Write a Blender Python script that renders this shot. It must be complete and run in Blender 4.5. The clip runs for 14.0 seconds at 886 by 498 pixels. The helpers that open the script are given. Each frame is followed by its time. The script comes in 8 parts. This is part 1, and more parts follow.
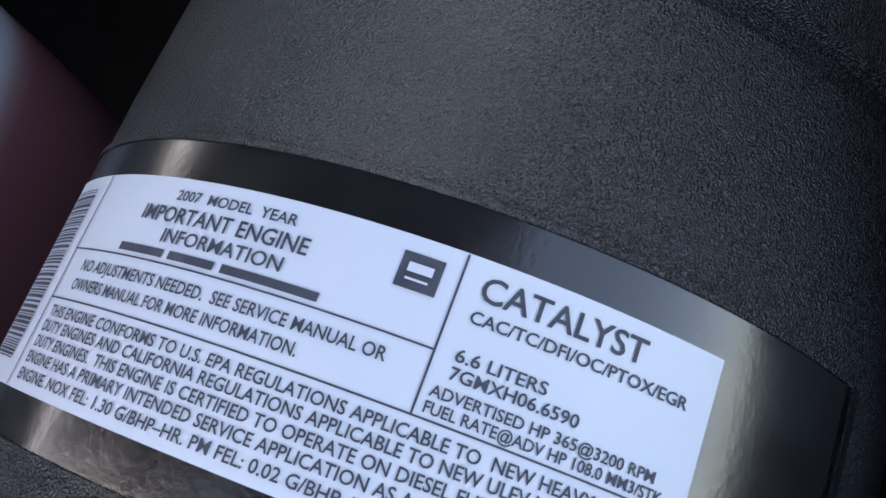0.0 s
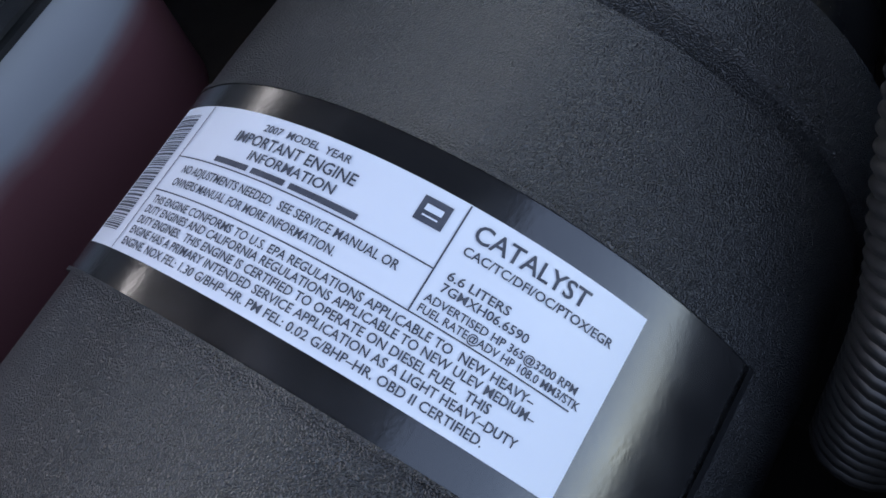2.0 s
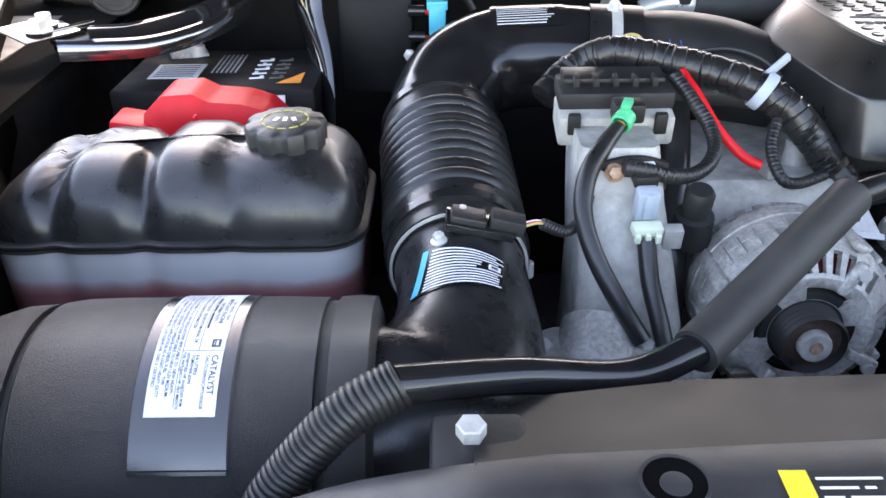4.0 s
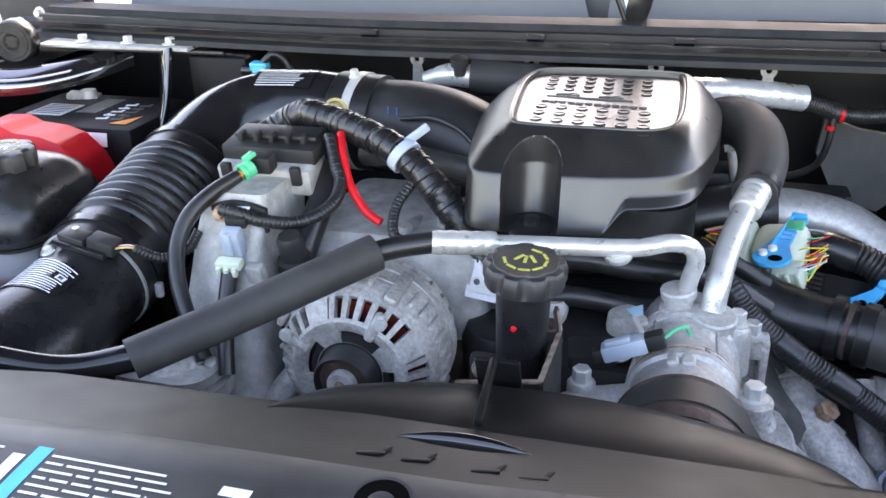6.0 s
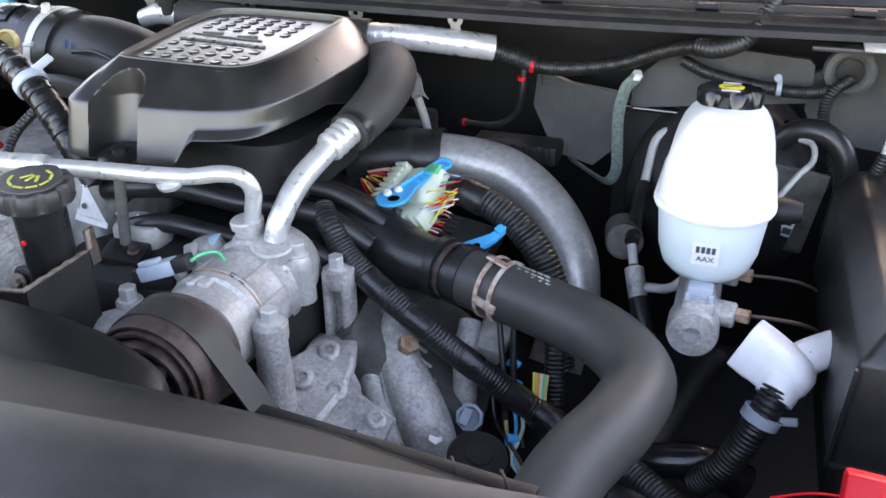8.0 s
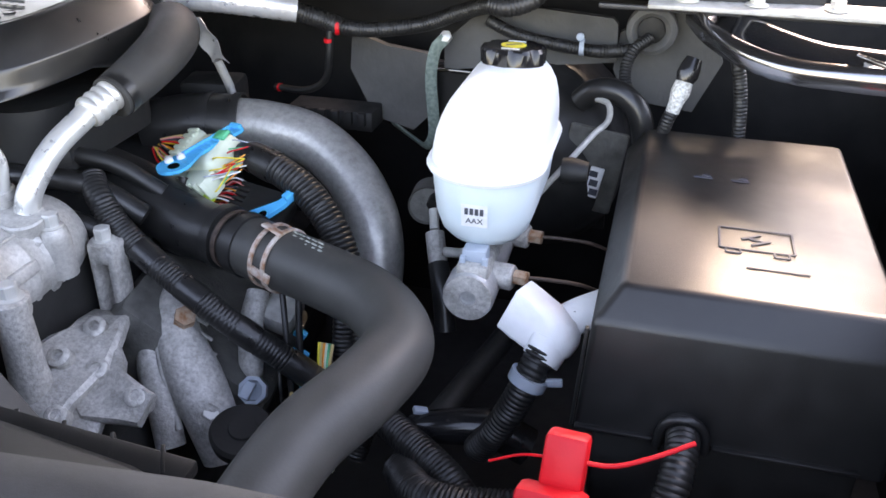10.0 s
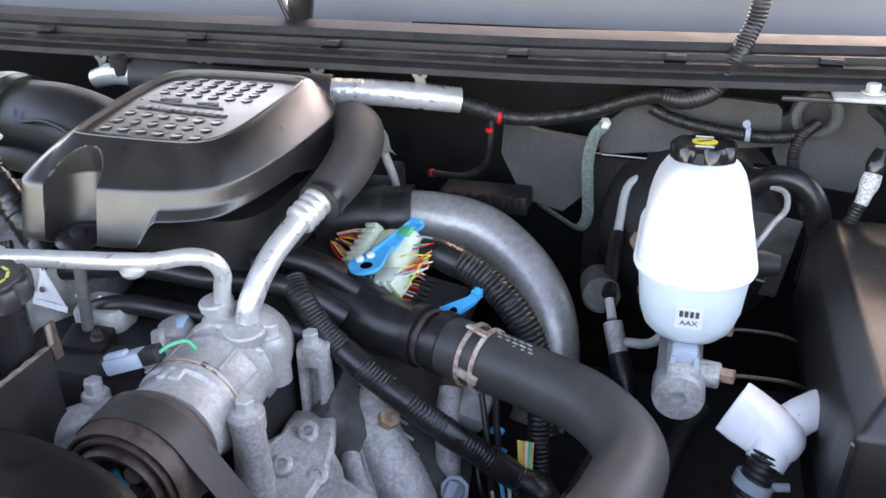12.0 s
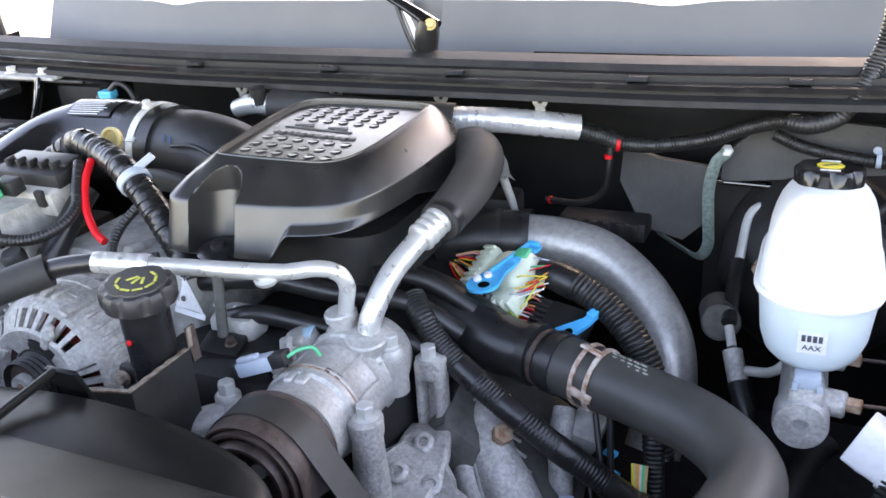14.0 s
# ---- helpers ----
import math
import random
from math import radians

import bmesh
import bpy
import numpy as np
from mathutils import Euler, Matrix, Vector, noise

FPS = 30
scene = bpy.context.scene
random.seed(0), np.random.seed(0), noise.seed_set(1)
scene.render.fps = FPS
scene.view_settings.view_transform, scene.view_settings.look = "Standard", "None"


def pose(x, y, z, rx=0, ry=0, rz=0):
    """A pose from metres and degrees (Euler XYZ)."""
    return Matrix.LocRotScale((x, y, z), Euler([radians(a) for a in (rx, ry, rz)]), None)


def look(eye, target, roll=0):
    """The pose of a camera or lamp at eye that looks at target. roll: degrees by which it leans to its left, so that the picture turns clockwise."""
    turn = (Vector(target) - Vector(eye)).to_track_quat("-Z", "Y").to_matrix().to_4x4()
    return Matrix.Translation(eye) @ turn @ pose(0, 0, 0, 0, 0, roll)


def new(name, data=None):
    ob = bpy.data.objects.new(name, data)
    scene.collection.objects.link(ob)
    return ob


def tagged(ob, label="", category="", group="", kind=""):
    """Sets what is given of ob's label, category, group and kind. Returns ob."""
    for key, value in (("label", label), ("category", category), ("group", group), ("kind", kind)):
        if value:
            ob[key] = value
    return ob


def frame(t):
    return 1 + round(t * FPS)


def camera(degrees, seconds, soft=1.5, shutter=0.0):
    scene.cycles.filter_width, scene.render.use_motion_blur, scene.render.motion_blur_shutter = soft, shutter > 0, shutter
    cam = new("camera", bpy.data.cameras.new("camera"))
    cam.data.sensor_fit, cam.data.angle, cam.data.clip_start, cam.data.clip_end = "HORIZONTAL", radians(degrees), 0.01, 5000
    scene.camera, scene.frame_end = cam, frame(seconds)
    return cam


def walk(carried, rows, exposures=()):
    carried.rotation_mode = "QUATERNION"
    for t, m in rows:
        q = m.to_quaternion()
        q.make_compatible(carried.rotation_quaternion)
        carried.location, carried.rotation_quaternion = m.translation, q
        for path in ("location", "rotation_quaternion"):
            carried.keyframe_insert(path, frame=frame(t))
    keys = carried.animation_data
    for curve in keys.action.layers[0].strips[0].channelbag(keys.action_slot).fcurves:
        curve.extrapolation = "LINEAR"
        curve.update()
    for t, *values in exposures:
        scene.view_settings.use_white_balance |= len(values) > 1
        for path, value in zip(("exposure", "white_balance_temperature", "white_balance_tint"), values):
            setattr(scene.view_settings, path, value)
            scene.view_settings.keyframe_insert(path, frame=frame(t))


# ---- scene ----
from mathutils.bvhtree import BVHTree

cam = camera(54.4, 14.0, soft=1.6, shutter=0.0)
PATH = [
    (0, (-0.6437, -0.3957, 1.2496), (-0.3654, -0.0164, 0.3671), -36.00),
    (0.5, (-0.6433, -0.3942, 1.2465), (-0.3830, -0.0216, 0.3557), -37.51),
    (1, (-0.6490, -0.3913, 1.2448), (-0.4000, -0.0218, 0.3496), -37.84),
    (1.5, (-0.6538, -0.3954, 1.2515), (-0.3997, -0.0257, 0.3577), -35.33),
    (2, (-0.6647, -0.4226, 1.2875), (-0.4025, -0.0130, 0.4137), -28.94),
    (2.2, (-0.6619, -0.4390, 1.3019), (-0.4162, 0.0089, 0.4423), -26.76),
    (4.3, (-0.3905, -0.8642, 1.4722), (-0.4407, 0.0265, 1.0204), 1.32),
    (4.5, (-0.3402, -0.8752, 1.4777), (-0.4253, 0.0153, 1.0308), 1.14),
    (5, (-0.1479, -0.8502, 1.4842), (-0.3145, 0.0403, 1.0609), 0.82),
    (5.5, (0.0144, -0.8425, 1.4756), (-0.2189, 0.0364, 1.0596), -0.32),
    (6, (0.1528, -0.8473, 1.4784), (-0.1025, 0.0273, 1.0660), -1.49),
    (6.5, (0.3140, -0.8723, 1.4936), (0.0546, 0.0041, 1.0877), -0.45),
    (7, (0.4303, -0.8696, 1.5005), (0.1634, 0.0017, 1.0887), 0.04),
    (7.5, (0.5328, -0.8059, 1.4820), (0.2538, 0.0515, 1.0496), 0.04),
    (8, (0.6309, -0.7540, 1.4651), (0.3353, 0.0862, 1.0105), -0.19),
    (8.5, (0.7159, -0.7153, 1.4545), (0.4286, 0.1222, 0.9897), -0.38),
    (9, (0.7786, -0.6924, 1.4444), (0.5170, 0.1514, 0.9757), -0.30),
    (9.2, (0.7930, -0.6830, 1.4444), (0.5453, 0.1600, 0.9669), -0.03),
    (11.3, (0.7014, -0.6887, 1.4652), (0.4882, 0.1606, 0.9822), 0.77),
    (11.5, (0.6567, -0.6993, 1.4825), (0.4286, 0.1530, 1.0118), 0.26),
    (12, (0.5960, -0.7105, 1.5117), (0.3460, 0.1491, 1.0660), -1.11),
    (12.5, (0.5956, -0.6981, 1.5169), (0.3293, 0.1551, 1.0683), -0.96),
    (13, (0.5691, -0.6863, 1.5172), (0.2615, 0.1476, 1.0589), -1.24),
    (13.5, (0.5418, -0.7004, 1.5101), (0.1775, 0.1147, 1.0596), -2.43),
    (14, (0.6083, -0.7412, 1.4993), (0.2234, 0.0922, 1.1027), -3.51),
]
walk(cam, [(t, look(eye, target, roll)) for t, eye, target, roll in PATH], exposures=[(0.0, 2.45, 8000, 18), (1.0, 2.28, 7800, 17), (2.2, 2.52, 7800, 17), (4.3, 3.44, 8300, 21), (7.0, 3.42, 8400, 22), (9.0, 3.58, 9100, 24), (11.3, 3.54, 8800, 24), (14.0, 3.55, 8700, 23)])

# ---- light ----
world = bpy.data.worlds.new("sky")
scene.world = world
world.use_nodes = True
wn = world.node_tree
wn.nodes.clear()
w_out = wn.nodes.new("ShaderNodeOutputWorld")
w_bg = wn.nodes.new("ShaderNodeBackground")
w_sky = wn.nodes.new("ShaderNodeTexSky")
w_sky.sky_type = "NISHITA"
w_sky.sun_disc = False
w_sky.sun_elevation = radians(42)
w_sky.sun_rotation = radians(8)
w_sky.air_density = 1.0
w_sky.dust_density = 1.2
w_bg.inputs["Strength"].default_value = 0.15
wn.links.new(w_sky.outputs[0], w_bg.inputs[0])
wn.links.new(w_bg.outputs[0], w_out.inputs[0])
sun_data = bpy.data.lights.new("sun", "SUN")
sun_data.energy = 0.65
sun_data.angle = radians(9)
sun_data.color = (1.0, 0.95, 0.88)
sun = new("sun", sun_data)
sun.matrix_world = look((0.63, 4.45, 4.05), (0, 0, 0))


# ---- shape helpers ----
class Shape:
    """Vertices and faces gathered for one mesh."""

    def __init__(self):
        self.v, self.f = [], []

    def add(self, verts, faces, m=None):
        base = len(self.v)
        self.v += [tuple(m @ Vector(p)) if m else tuple(p) for p in verts]
        self.f += [tuple(base + i for i in f) for f in faces]
        return self

    def box(self, m, sx, sy, sz, bev=0.002, seg=2):
        bm = bmesh.new()
        bmesh.ops.create_cube(bm, size=1.0)
        for vert in bm.verts:
            vert.co = Vector((vert.co.x * sx, vert.co.y * sy, vert.co.z * sz))
        if bev > 0:
            bmesh.ops.bevel(bm, geom=bm.edges[:], offset=min(bev, 0.45 * min(sx, sy, sz)), segments=seg, affect="EDGES", profile=0.5)
        bm.verts.index_update()
        self.add([v.co.copy() for v in bm.verts], [[v.index for v in f.verts] for f in bm.faces], m)
        bm.free()
        return self

    def lathe(self, m, prof, n=28, wave=None):
        """Turns a profile of (radius, height) round the z axis of m. wave(angle) scales the radius."""
        verts, faces = [], []
        for r, h in prof:
            for i in range(n):
                a = 2 * math.pi * i / n
                k = r * (wave(a, h) if wave else 1.0)
                verts.append((k * math.cos(a), k * math.sin(a), h))
        for j in range(len(prof) - 1):
            for i in range(n):
                a, b = j * n + i, j * n + (i + 1) % n
                faces.append((a, b, b + n, a + n))
        faces.append(tuple(range(n))[::-1])
        faces.append(tuple((len(prof) - 1) * n + i for i in range(n)))
        return self.add(verts, faces, m)

    def ring(self, m, r_in, r_out, h, n=32):
        """A flat washer of height h about the z axis of m."""
        prof = [(r_in, 0), (r_out, 0), (r_out, h), (r_in, h)]
        verts = [(r * math.cos(2 * math.pi * i / n), r * math.sin(2 * math.pi * i / n), z) for r, z in prof for i in range(n)]
        faces = []
        for j in range(4):
            for i in range(n):
                k = (j + 1) % 4
                faces.append((j * n + i, j * n + (i + 1) % n, k * n + (i + 1) % n, k * n + i))
        return self.add(verts, faces, m)

    def sweep(self, pts, r, n=14, step=0.008, cap=True, flat=1.0, up=None):
        """A tube along a smooth line through pts. r: radius, list of radii at pts, or function of the length. flat squeezes it."""
        line, radii, dist = smooth_line(pts, r, step)
        rows = len(line)
        t = np.gradient(line, axis=0)
        t /= np.linalg.norm(t, axis=1)[:, None]
        ref = np.array(up if up is not None else ((0, 0, 1) if abs(t[0][2]) < 0.9 else (1, 0, 0)), float)
        u = ref - t[0] * (ref @ t[0])
        u /= np.linalg.norm(u)
        verts = []
        for i in range(rows):
            u = u - t[i] * (u @ t[i])
            u /= np.linalg.norm(u)
            w = np.cross(t[i], u)
            for k in range(n):
                a = 2 * math.pi * k / n
                verts.append(tuple(line[i] + radii[i] * (flat * math.cos(a) * u + math.sin(a) * w)))
        faces = []
        for i in range(rows - 1):
            for k in range(n):
                a, b = i * n + k, i * n + (k + 1) % n
                faces.append((a, a + n, b + n, b))
        if cap:
            faces.append(tuple(range(n)))
            faces.append(tuple((rows - 1) * n + k for k in range(n))[::-1])
        return self.add(verts, faces)

    def loft(self, rings, cap_top=True, cap_bottom=True):
        """Skins closed rings of equal length, bottom to top."""
        n = len(rings[0])
        verts = [p for ring in rings for p in ring]
        faces = []
        for j in range(len(rings) - 1):
            for i in range(n):
                a, b = j * n + i, j * n + (i + 1) % n
                faces.append((a, b, b + n, a + n))
        if cap_bottom:
            faces.append(tuple(range(n))[::-1])
        if cap_top:
            faces.append(tuple((len(rings) - 1) * n + i for i in range(n)))
        return self.add(verts, faces)

    def grid(self, fn, nu, nv, thick=None):
        """A sheet fn(u, v) for u, v in 0..1; thick: a vector by which its back lies off."""
        verts = [tuple(fn(i / nu, j / nv)) for j in range(nv + 1) for i in range(nu + 1)]
        w = nu + 1
        faces = [(j * w + i, j * w + i + 1, (j + 1) * w + i + 1, (j + 1) * w + i) for j in range(nv) for i in range(nu)]
        if thick is not None:
            k = len(verts)
            verts += [(p[0] + thick[0], p[1] + thick[1], p[2] + thick[2]) for p in verts]
            faces += [tuple(k + i for i in f)[::-1] for f in faces]
            rim = [i for i in range(nu + 1)] + [j * w + nu for j in range(1, nv + 1)] + [nv * w + i for i in range(nu - 1, -1, -1)] + [j * w for j in range(nv - 1, 0, -1)]
            for a, b in zip(rim, rim[1:] + rim[:1]):
                faces.append((a, a + k, b + k, b))
        return self.add(verts, faces)


def smooth_line(pts, r, step):
    """A Catmull-Rom line through pts at even steps, with a radius at each."""
    p = np.array(pts, float)
    if callable(r):
        rr = np.zeros(len(p))
    else:
        rr = np.array(r if hasattr(r, "__len__") else [r] * len(p), float)
    q = np.column_stack([p, rr])
    q = np.vstack([2 * q[0] - q[1], q, 2 * q[-1] - q[-2]])
    out = []
    for i in range(1, len(q) - 2):
        for s in np.linspace(0, 1, 24, endpoint=False):
            out.append(0.5 * (2 * q[i] + (q[i + 1] - q[i - 1]) * s + (2 * q[i - 1] - 5 * q[i] + 4 * q[i + 1] - q[i + 2]) * s**2 + (3 * q[i] - q[i - 1] - 3 * q[i + 1] + q[i + 2]) * s**3))
    out.append(q[-2])
    out = np.array(out)
    d = np.r_[0, np.cumsum(np.linalg.norm(np.diff(out[:, :3], axis=0), axis=1))]
    count = max(3, int(d[-1] / step) + 1)
    at = np.linspace(0, d[-1], count)
    line = np.column_stack([np.interp(at, d, out[:, k]) for k in range(4)])
    radii = np.array([r(s) for s in at]) if callable(r) else line[:, 3]
    return line[:, :3], radii, at


ORIGIN = {}


def thing(name, at, label, category, group="", kind=""):
    """An Empty at the base of a thing."""
    ob = new(name)
    ob.empty_display_size = 0.02
    ob.location = at
    ORIGIN[ob.name] = Vector(at)
    return tagged(ob, label, category, group, kind)


def part(name, shape, material, parent=None, label="", sharp=40):
    """One mesh object from world-space geometry, under a thing or a part."""
    me = bpy.data.meshes.new(name)
    o = ORIGIN[parent.name] if parent else Vector((0, 0, 0))
    me.from_pydata([(x - o.x, y - o.y, z - o.z) for x, y, z in shape.v], [], shape.f)
    bm = bmesh.new()
    bm.from_mesh(me)
    bmesh.ops.recalc_face_normals(bm, faces=bm.faces[:])
    bm.to_mesh(me)
    bm.free()
    me.polygons.foreach_set("use_smooth", [True] * len(me.polygons))
    me.set_sharp_from_angle(angle=radians(sharp))
    me.materials.append(material)
    ob = new(name, me)
    ORIGIN[ob.name] = o
    if parent:
        ob.parent = parent
    if label:
        ob["label"] = label
    return ob


def solo(name, shape, material, label, category, group="", kind="", sharp=40):
    """A thing of one mesh, with its origin at its base."""
    lo = np.array(shape.v).min(0)
    mid = np.array(shape.v).mean(0)
    o = Vector((mid[0], mid[1], lo[2]))
    shape.v = [(x - o.x, y - o.y, z - o.z) for x, y, z in shape.v]
    ob = part(name, shape, material, None, "", sharp)
    ob.location = o
    ORIGIN[ob.name] = o
    return tagged(ob, label, category, group, kind)


def at(x, y, z, rx=0, ry=0, rz=0):
    return pose(x, y, z, rx, ry, rz)


def toward(p, q):
    """A pose at p whose z axis points to q."""
    d = Vector(q) - Vector(p)
    return Matrix.Translation(p) @ d.to_track_quat("Z", "Y").to_matrix().to_4x4()


def loom(r, pitch=0.0035, depth=0.09):
    """The radius of a corrugated conduit along its length."""
    return lambda s: r * (1 + depth * math.copysign(abs(math.sin(math.pi * s / pitch)) ** 0.6, 1) - depth)


# ---- materials ----
def material(name, c1, c2=None, rough=0.5, rough2=None, metal=0.0, scale=40.0, detail=6.0, bump=0.0, bump_scale=400.0, spec=0.5,
             dust=0.0, dust_color=(0.32, 0.30, 0.27), dust_scale=9.0, coat=0.0, kind="noise", alpha=1.0, sss=0.0, distort=0.0):
    m = bpy.data.materials.new(name)
    m.use_nodes = True
    nt = m.node_tree
    b = nt.nodes["Principled BSDF"]
    tc = nt.nodes.new("ShaderNodeTexCoord")
    n1 = nt.nodes.new("ShaderNodeTexNoise")
    n1.inputs["Scale"].default_value, n1.inputs["Detail"].default_value, n1.inputs["Distortion"].default_value = scale, detail, distort
    nt.links.new(tc.outputs["Object"], n1.inputs["Vector"])
    ramp = nt.nodes.new("ShaderNodeValToRGB")
    ramp.color_ramp.elements[0].position, ramp.color_ramp.elements[1].position = 0.32, 0.68
    c2 = c2 or tuple(min(1, 1.35 * k + 0.004) for k in c1)
    ramp.color_ramp.elements[0].color, ramp.color_ramp.elements[1].color = (*c1, 1), (*c2, 1)
    nt.links.new(n1.outputs["Fac"], ramp.inputs["Fac"])
    col = ramp.outputs["Color"]
    rmap = nt.nodes.new("ShaderNodeMapRange")
    rmap.inputs["From Min"].default_value, rmap.inputs["From Max"].default_value = 0.3, 0.7
    rmap.inputs["To Min"].default_value, rmap.inputs["To Max"].default_value = rough, rough if rough2 is None else rough2
    nt.links.new(n1.outputs["Fac"], rmap.inputs["Value"])
    ro = rmap.outputs["Result"]
    if dust > 0:
        n2 = nt.nodes.new("ShaderNodeTexNoise")
        n2.inputs["Scale"].default_value, n2.inputs["Detail"].default_value, n2.inputs["Roughness"].default_value = dust_scale, 9.0, 0.65
        nt.links.new(tc.outputs["Object"], n2.inputs["Vector"])
        d1 = nt.nodes.new("ShaderNodeMapRange")
        d1.inputs["From Min"].default_value, d1.inputs["From Max"].default_value = 0.38, 0.72
        d1.inputs["To Min"].default_value, d1.inputs["To Max"].default_value = dust * 0.15, dust
        nt.links.new(n2.outputs["Fac"], d1.inputs["Value"])
        mx = nt.nodes.new("ShaderNodeMix")
        mx.data_type = "RGBA"
        nt.links.new(d1.outputs["Result"], mx.inputs["Factor"])
        nt.links.new(col, mx.inputs["A"])
        mx.inputs["B"].default_value = (*dust_color, 1)
        col = mx.outputs["Result"]
        ra = nt.nodes.new("ShaderNodeMath")
        ra.operation, ra.use_clamp = "MULTIPLY_ADD", True
        nt.links.new(d1.outputs["Result"], ra.inputs[0])
        ra.inputs[1].default_value = 0.5
        nt.links.new(ro, ra.inputs[2])
        ro = ra.outputs[0]
    nt.links.new(col, b.inputs["Base Color"])
    nt.links.new(ro, b.inputs["Roughness"])
    b.inputs["Metallic"].default_value = metal
    b.inputs["Specular IOR Level"].default_value = spec
    b.inputs["Coat Weight"].default_value = coat
    b.inputs["Coat Roughness"].default_value = 0.08
    b.inputs["Alpha"].default_value = alpha
    if sss:
        b.inputs["Subsurface Weight"].default_value = sss
        b.inputs["Subsurface Radius"].default_value = (0.02, 0.02, 0.02)
    if bump > 0:
        if kind == "grain":
            n3 = nt.nodes.new("ShaderNodeTexVoronoi")
            n3.feature = "SMOOTH_F1"
            n3.inputs["Scale"].default_value = bump_scale
            n3.inputs["Randomness"].default_value = 1.0
            src = n3.outputs["Distance"]
        else:
            n3 = nt.nodes.new("ShaderNodeTexNoise")
            n3.inputs["Scale"].default_value, n3.inputs["Detail"].default_value = bump_scale, 5.0
            src = n3.outputs["Fac"]
        nt.links.new(tc.outputs["Object"], n3.inputs["Vector"])
        bp = nt.nodes.new("ShaderNodeBump")
        bp.inputs["Strength"].default_value = 1.0
        bp.inputs["Distance"].default_value = bump
        nt.links.new(src, bp.inputs["Height"])
        nt.links.new(bp.outputs["Normal"], b.inputs["Normal"])
    return m


PLASTIC_GRAIN = material("grained black plastic", (0.008, 0.008, 0.009), (0.012, 0.012, 0.013), 0.3, 0.4, bump=0.0009, bump_scale=2300, kind="grain", dust=0.02, dust_scale=25, spec=0.7)
PLASTIC_MATTE = material("matte black plastic", (0.012, 0.012, 0.0125), (0.018, 0.018, 0.018), 0.36, 0.48, bump=0.0001, bump_scale=1200, dust=0.05, dust_scale=14)
PLASTIC_GLOSS = material("glossy black plastic", (0.007, 0.007, 0.008), (0.011, 0.011, 0.012), 0.12, 0.22, bump=0.00003, bump_scale=300, dust=0.02, dust_scale=18)
PLASTIC_DARK = material("dark dusty plastic", (0.007, 0.007, 0.007), (0.012, 0.0118, 0.0115), 0.5, 0.7, dust=0.025, dust_scale=16, bump=0.0003, bump_scale=120)
COVER_GREY = material("dark grey satin plastic", (0.012, 0.012, 0.0125), (0.016, 0.0158, 0.0155), 0.27, 0.33, bump=0.00005, bump_scale=1800, spec=0.75, dust=0.03, dust_scale=10, dust_color=(0.3, 0.27, 0.22))
RUBBER = material("black rubber", (0.009, 0.009, 0.0095), (0.014, 0.014, 0.014), 0.26, 0.38, dust=0.03, dust_scale=22, bump=0.00015, bump_scale=300)
FOAM = material("grey foam sleeve", (0.02, 0.0205, 0.021), (0.031, 0.031, 0.031), 0.5, 0.65, bump=0.0002, bump_scale=900, dust=0.1, dust_scale=8, spec=0.3)
HOSE_DUSTY = material("dusty rubber hose", (0.03, 0.03, 0.0285), (0.043, 0.0425, 0.04), 0.4, 0.5, bump=0.00015, bump_scale=500, dust=0.3, dust_scale=6, dust_color=(0.16, 0.152, 0.13), spec=0.5)
LOOM = material("black corrugated conduit", (0.008, 0.008, 0.0085), (0.013, 0.013, 0.013), 0.34, 0.48, dust=0.04, dust_scale=30)
TAPE = material("black wrapped tape", (0.008, 0.008, 0.009), (0.013, 0.013, 0.013), 0.22, 0.36, bump=0.0006, bump_scale=120, dust=0.03, dust_scale=20)
CAST = material("corroded cast aluminium", (0.42, 0.405, 0.375), (0.7, 0.68, 0.645), 0.3, 0.5, metal=0.25, scale=42, detail=14, bump=0.0016, bump_scale=170, dust=0.6, dust_color=(0.13, 0.12, 0.11), dust_scale=210)
CAST_SMOOTH = material("weathered cast aluminium", (0.46, 0.445, 0.415), (0.68, 0.662, 0.63), 0.26, 0.44, metal=0.3, scale=24, detail=14, bump=0.0007, bump_scale=300, dust=0.5, dust_color=(0.16, 0.15, 0.138), dust_scale=190)
PLASTIC_SHROUD = material("brown black plastic", (0.0055, 0.0056, 0.0057), (0.0085, 0.0086, 0.0087), 0.32, 0.4, bump=0.0001, bump_scale=1300, spec=0.16, dust=0.025, dust_scale=9, dust_color=(0.16, 0.155, 0.15))
# Near-black without sheen: paints shade in holes and gaps, also covers black trim.
SHADE_TRIM_BLACK = material("near-black for painted shade and trim", (0.003, 0.003, 0.003), (0.004, 0.004, 0.004), 0.95, 1.0, spec=0.02)
CAST_DULL = material("dull grey cast metal", (0.4, 0.392, 0.365), (0.58, 0.57, 0.535), 0.42, 0.65, metal=0.15, scale=60, detail=10, bump=0.001, bump_scale=260, dust=0.5, dust_color=(0.1, 0.095, 0.08), dust_scale=35)
ALU_PIPE = material("bright aluminium tube", (0.6, 0.595, 0.575), (0.74, 0.735, 0.71), 0.22, 0.38, metal=0.55, scale=70, bump=0.0003, bump_scale=240, dust=0.22, dust_color=(0.26, 0.24, 0.21), dust_scale=35)
ALU_STAIN = material("stained aluminium tube", (0.42, 0.408, 0.385), (0.54, 0.525, 0.5), 0.26, 0.36, metal=0.5, scale=14, bump=0.0003, bump_scale=300, dust=0.4, dust_color=(0.04, 0.034, 0.028), dust_scale=110)
FOIL = material("wrapped foil sleeve", (0.7, 0.71, 0.73), (0.8, 0.8, 0.81), 0.25, 0.4, metal=0.55, scale=60, bump=0.0014, bump_scale=90)
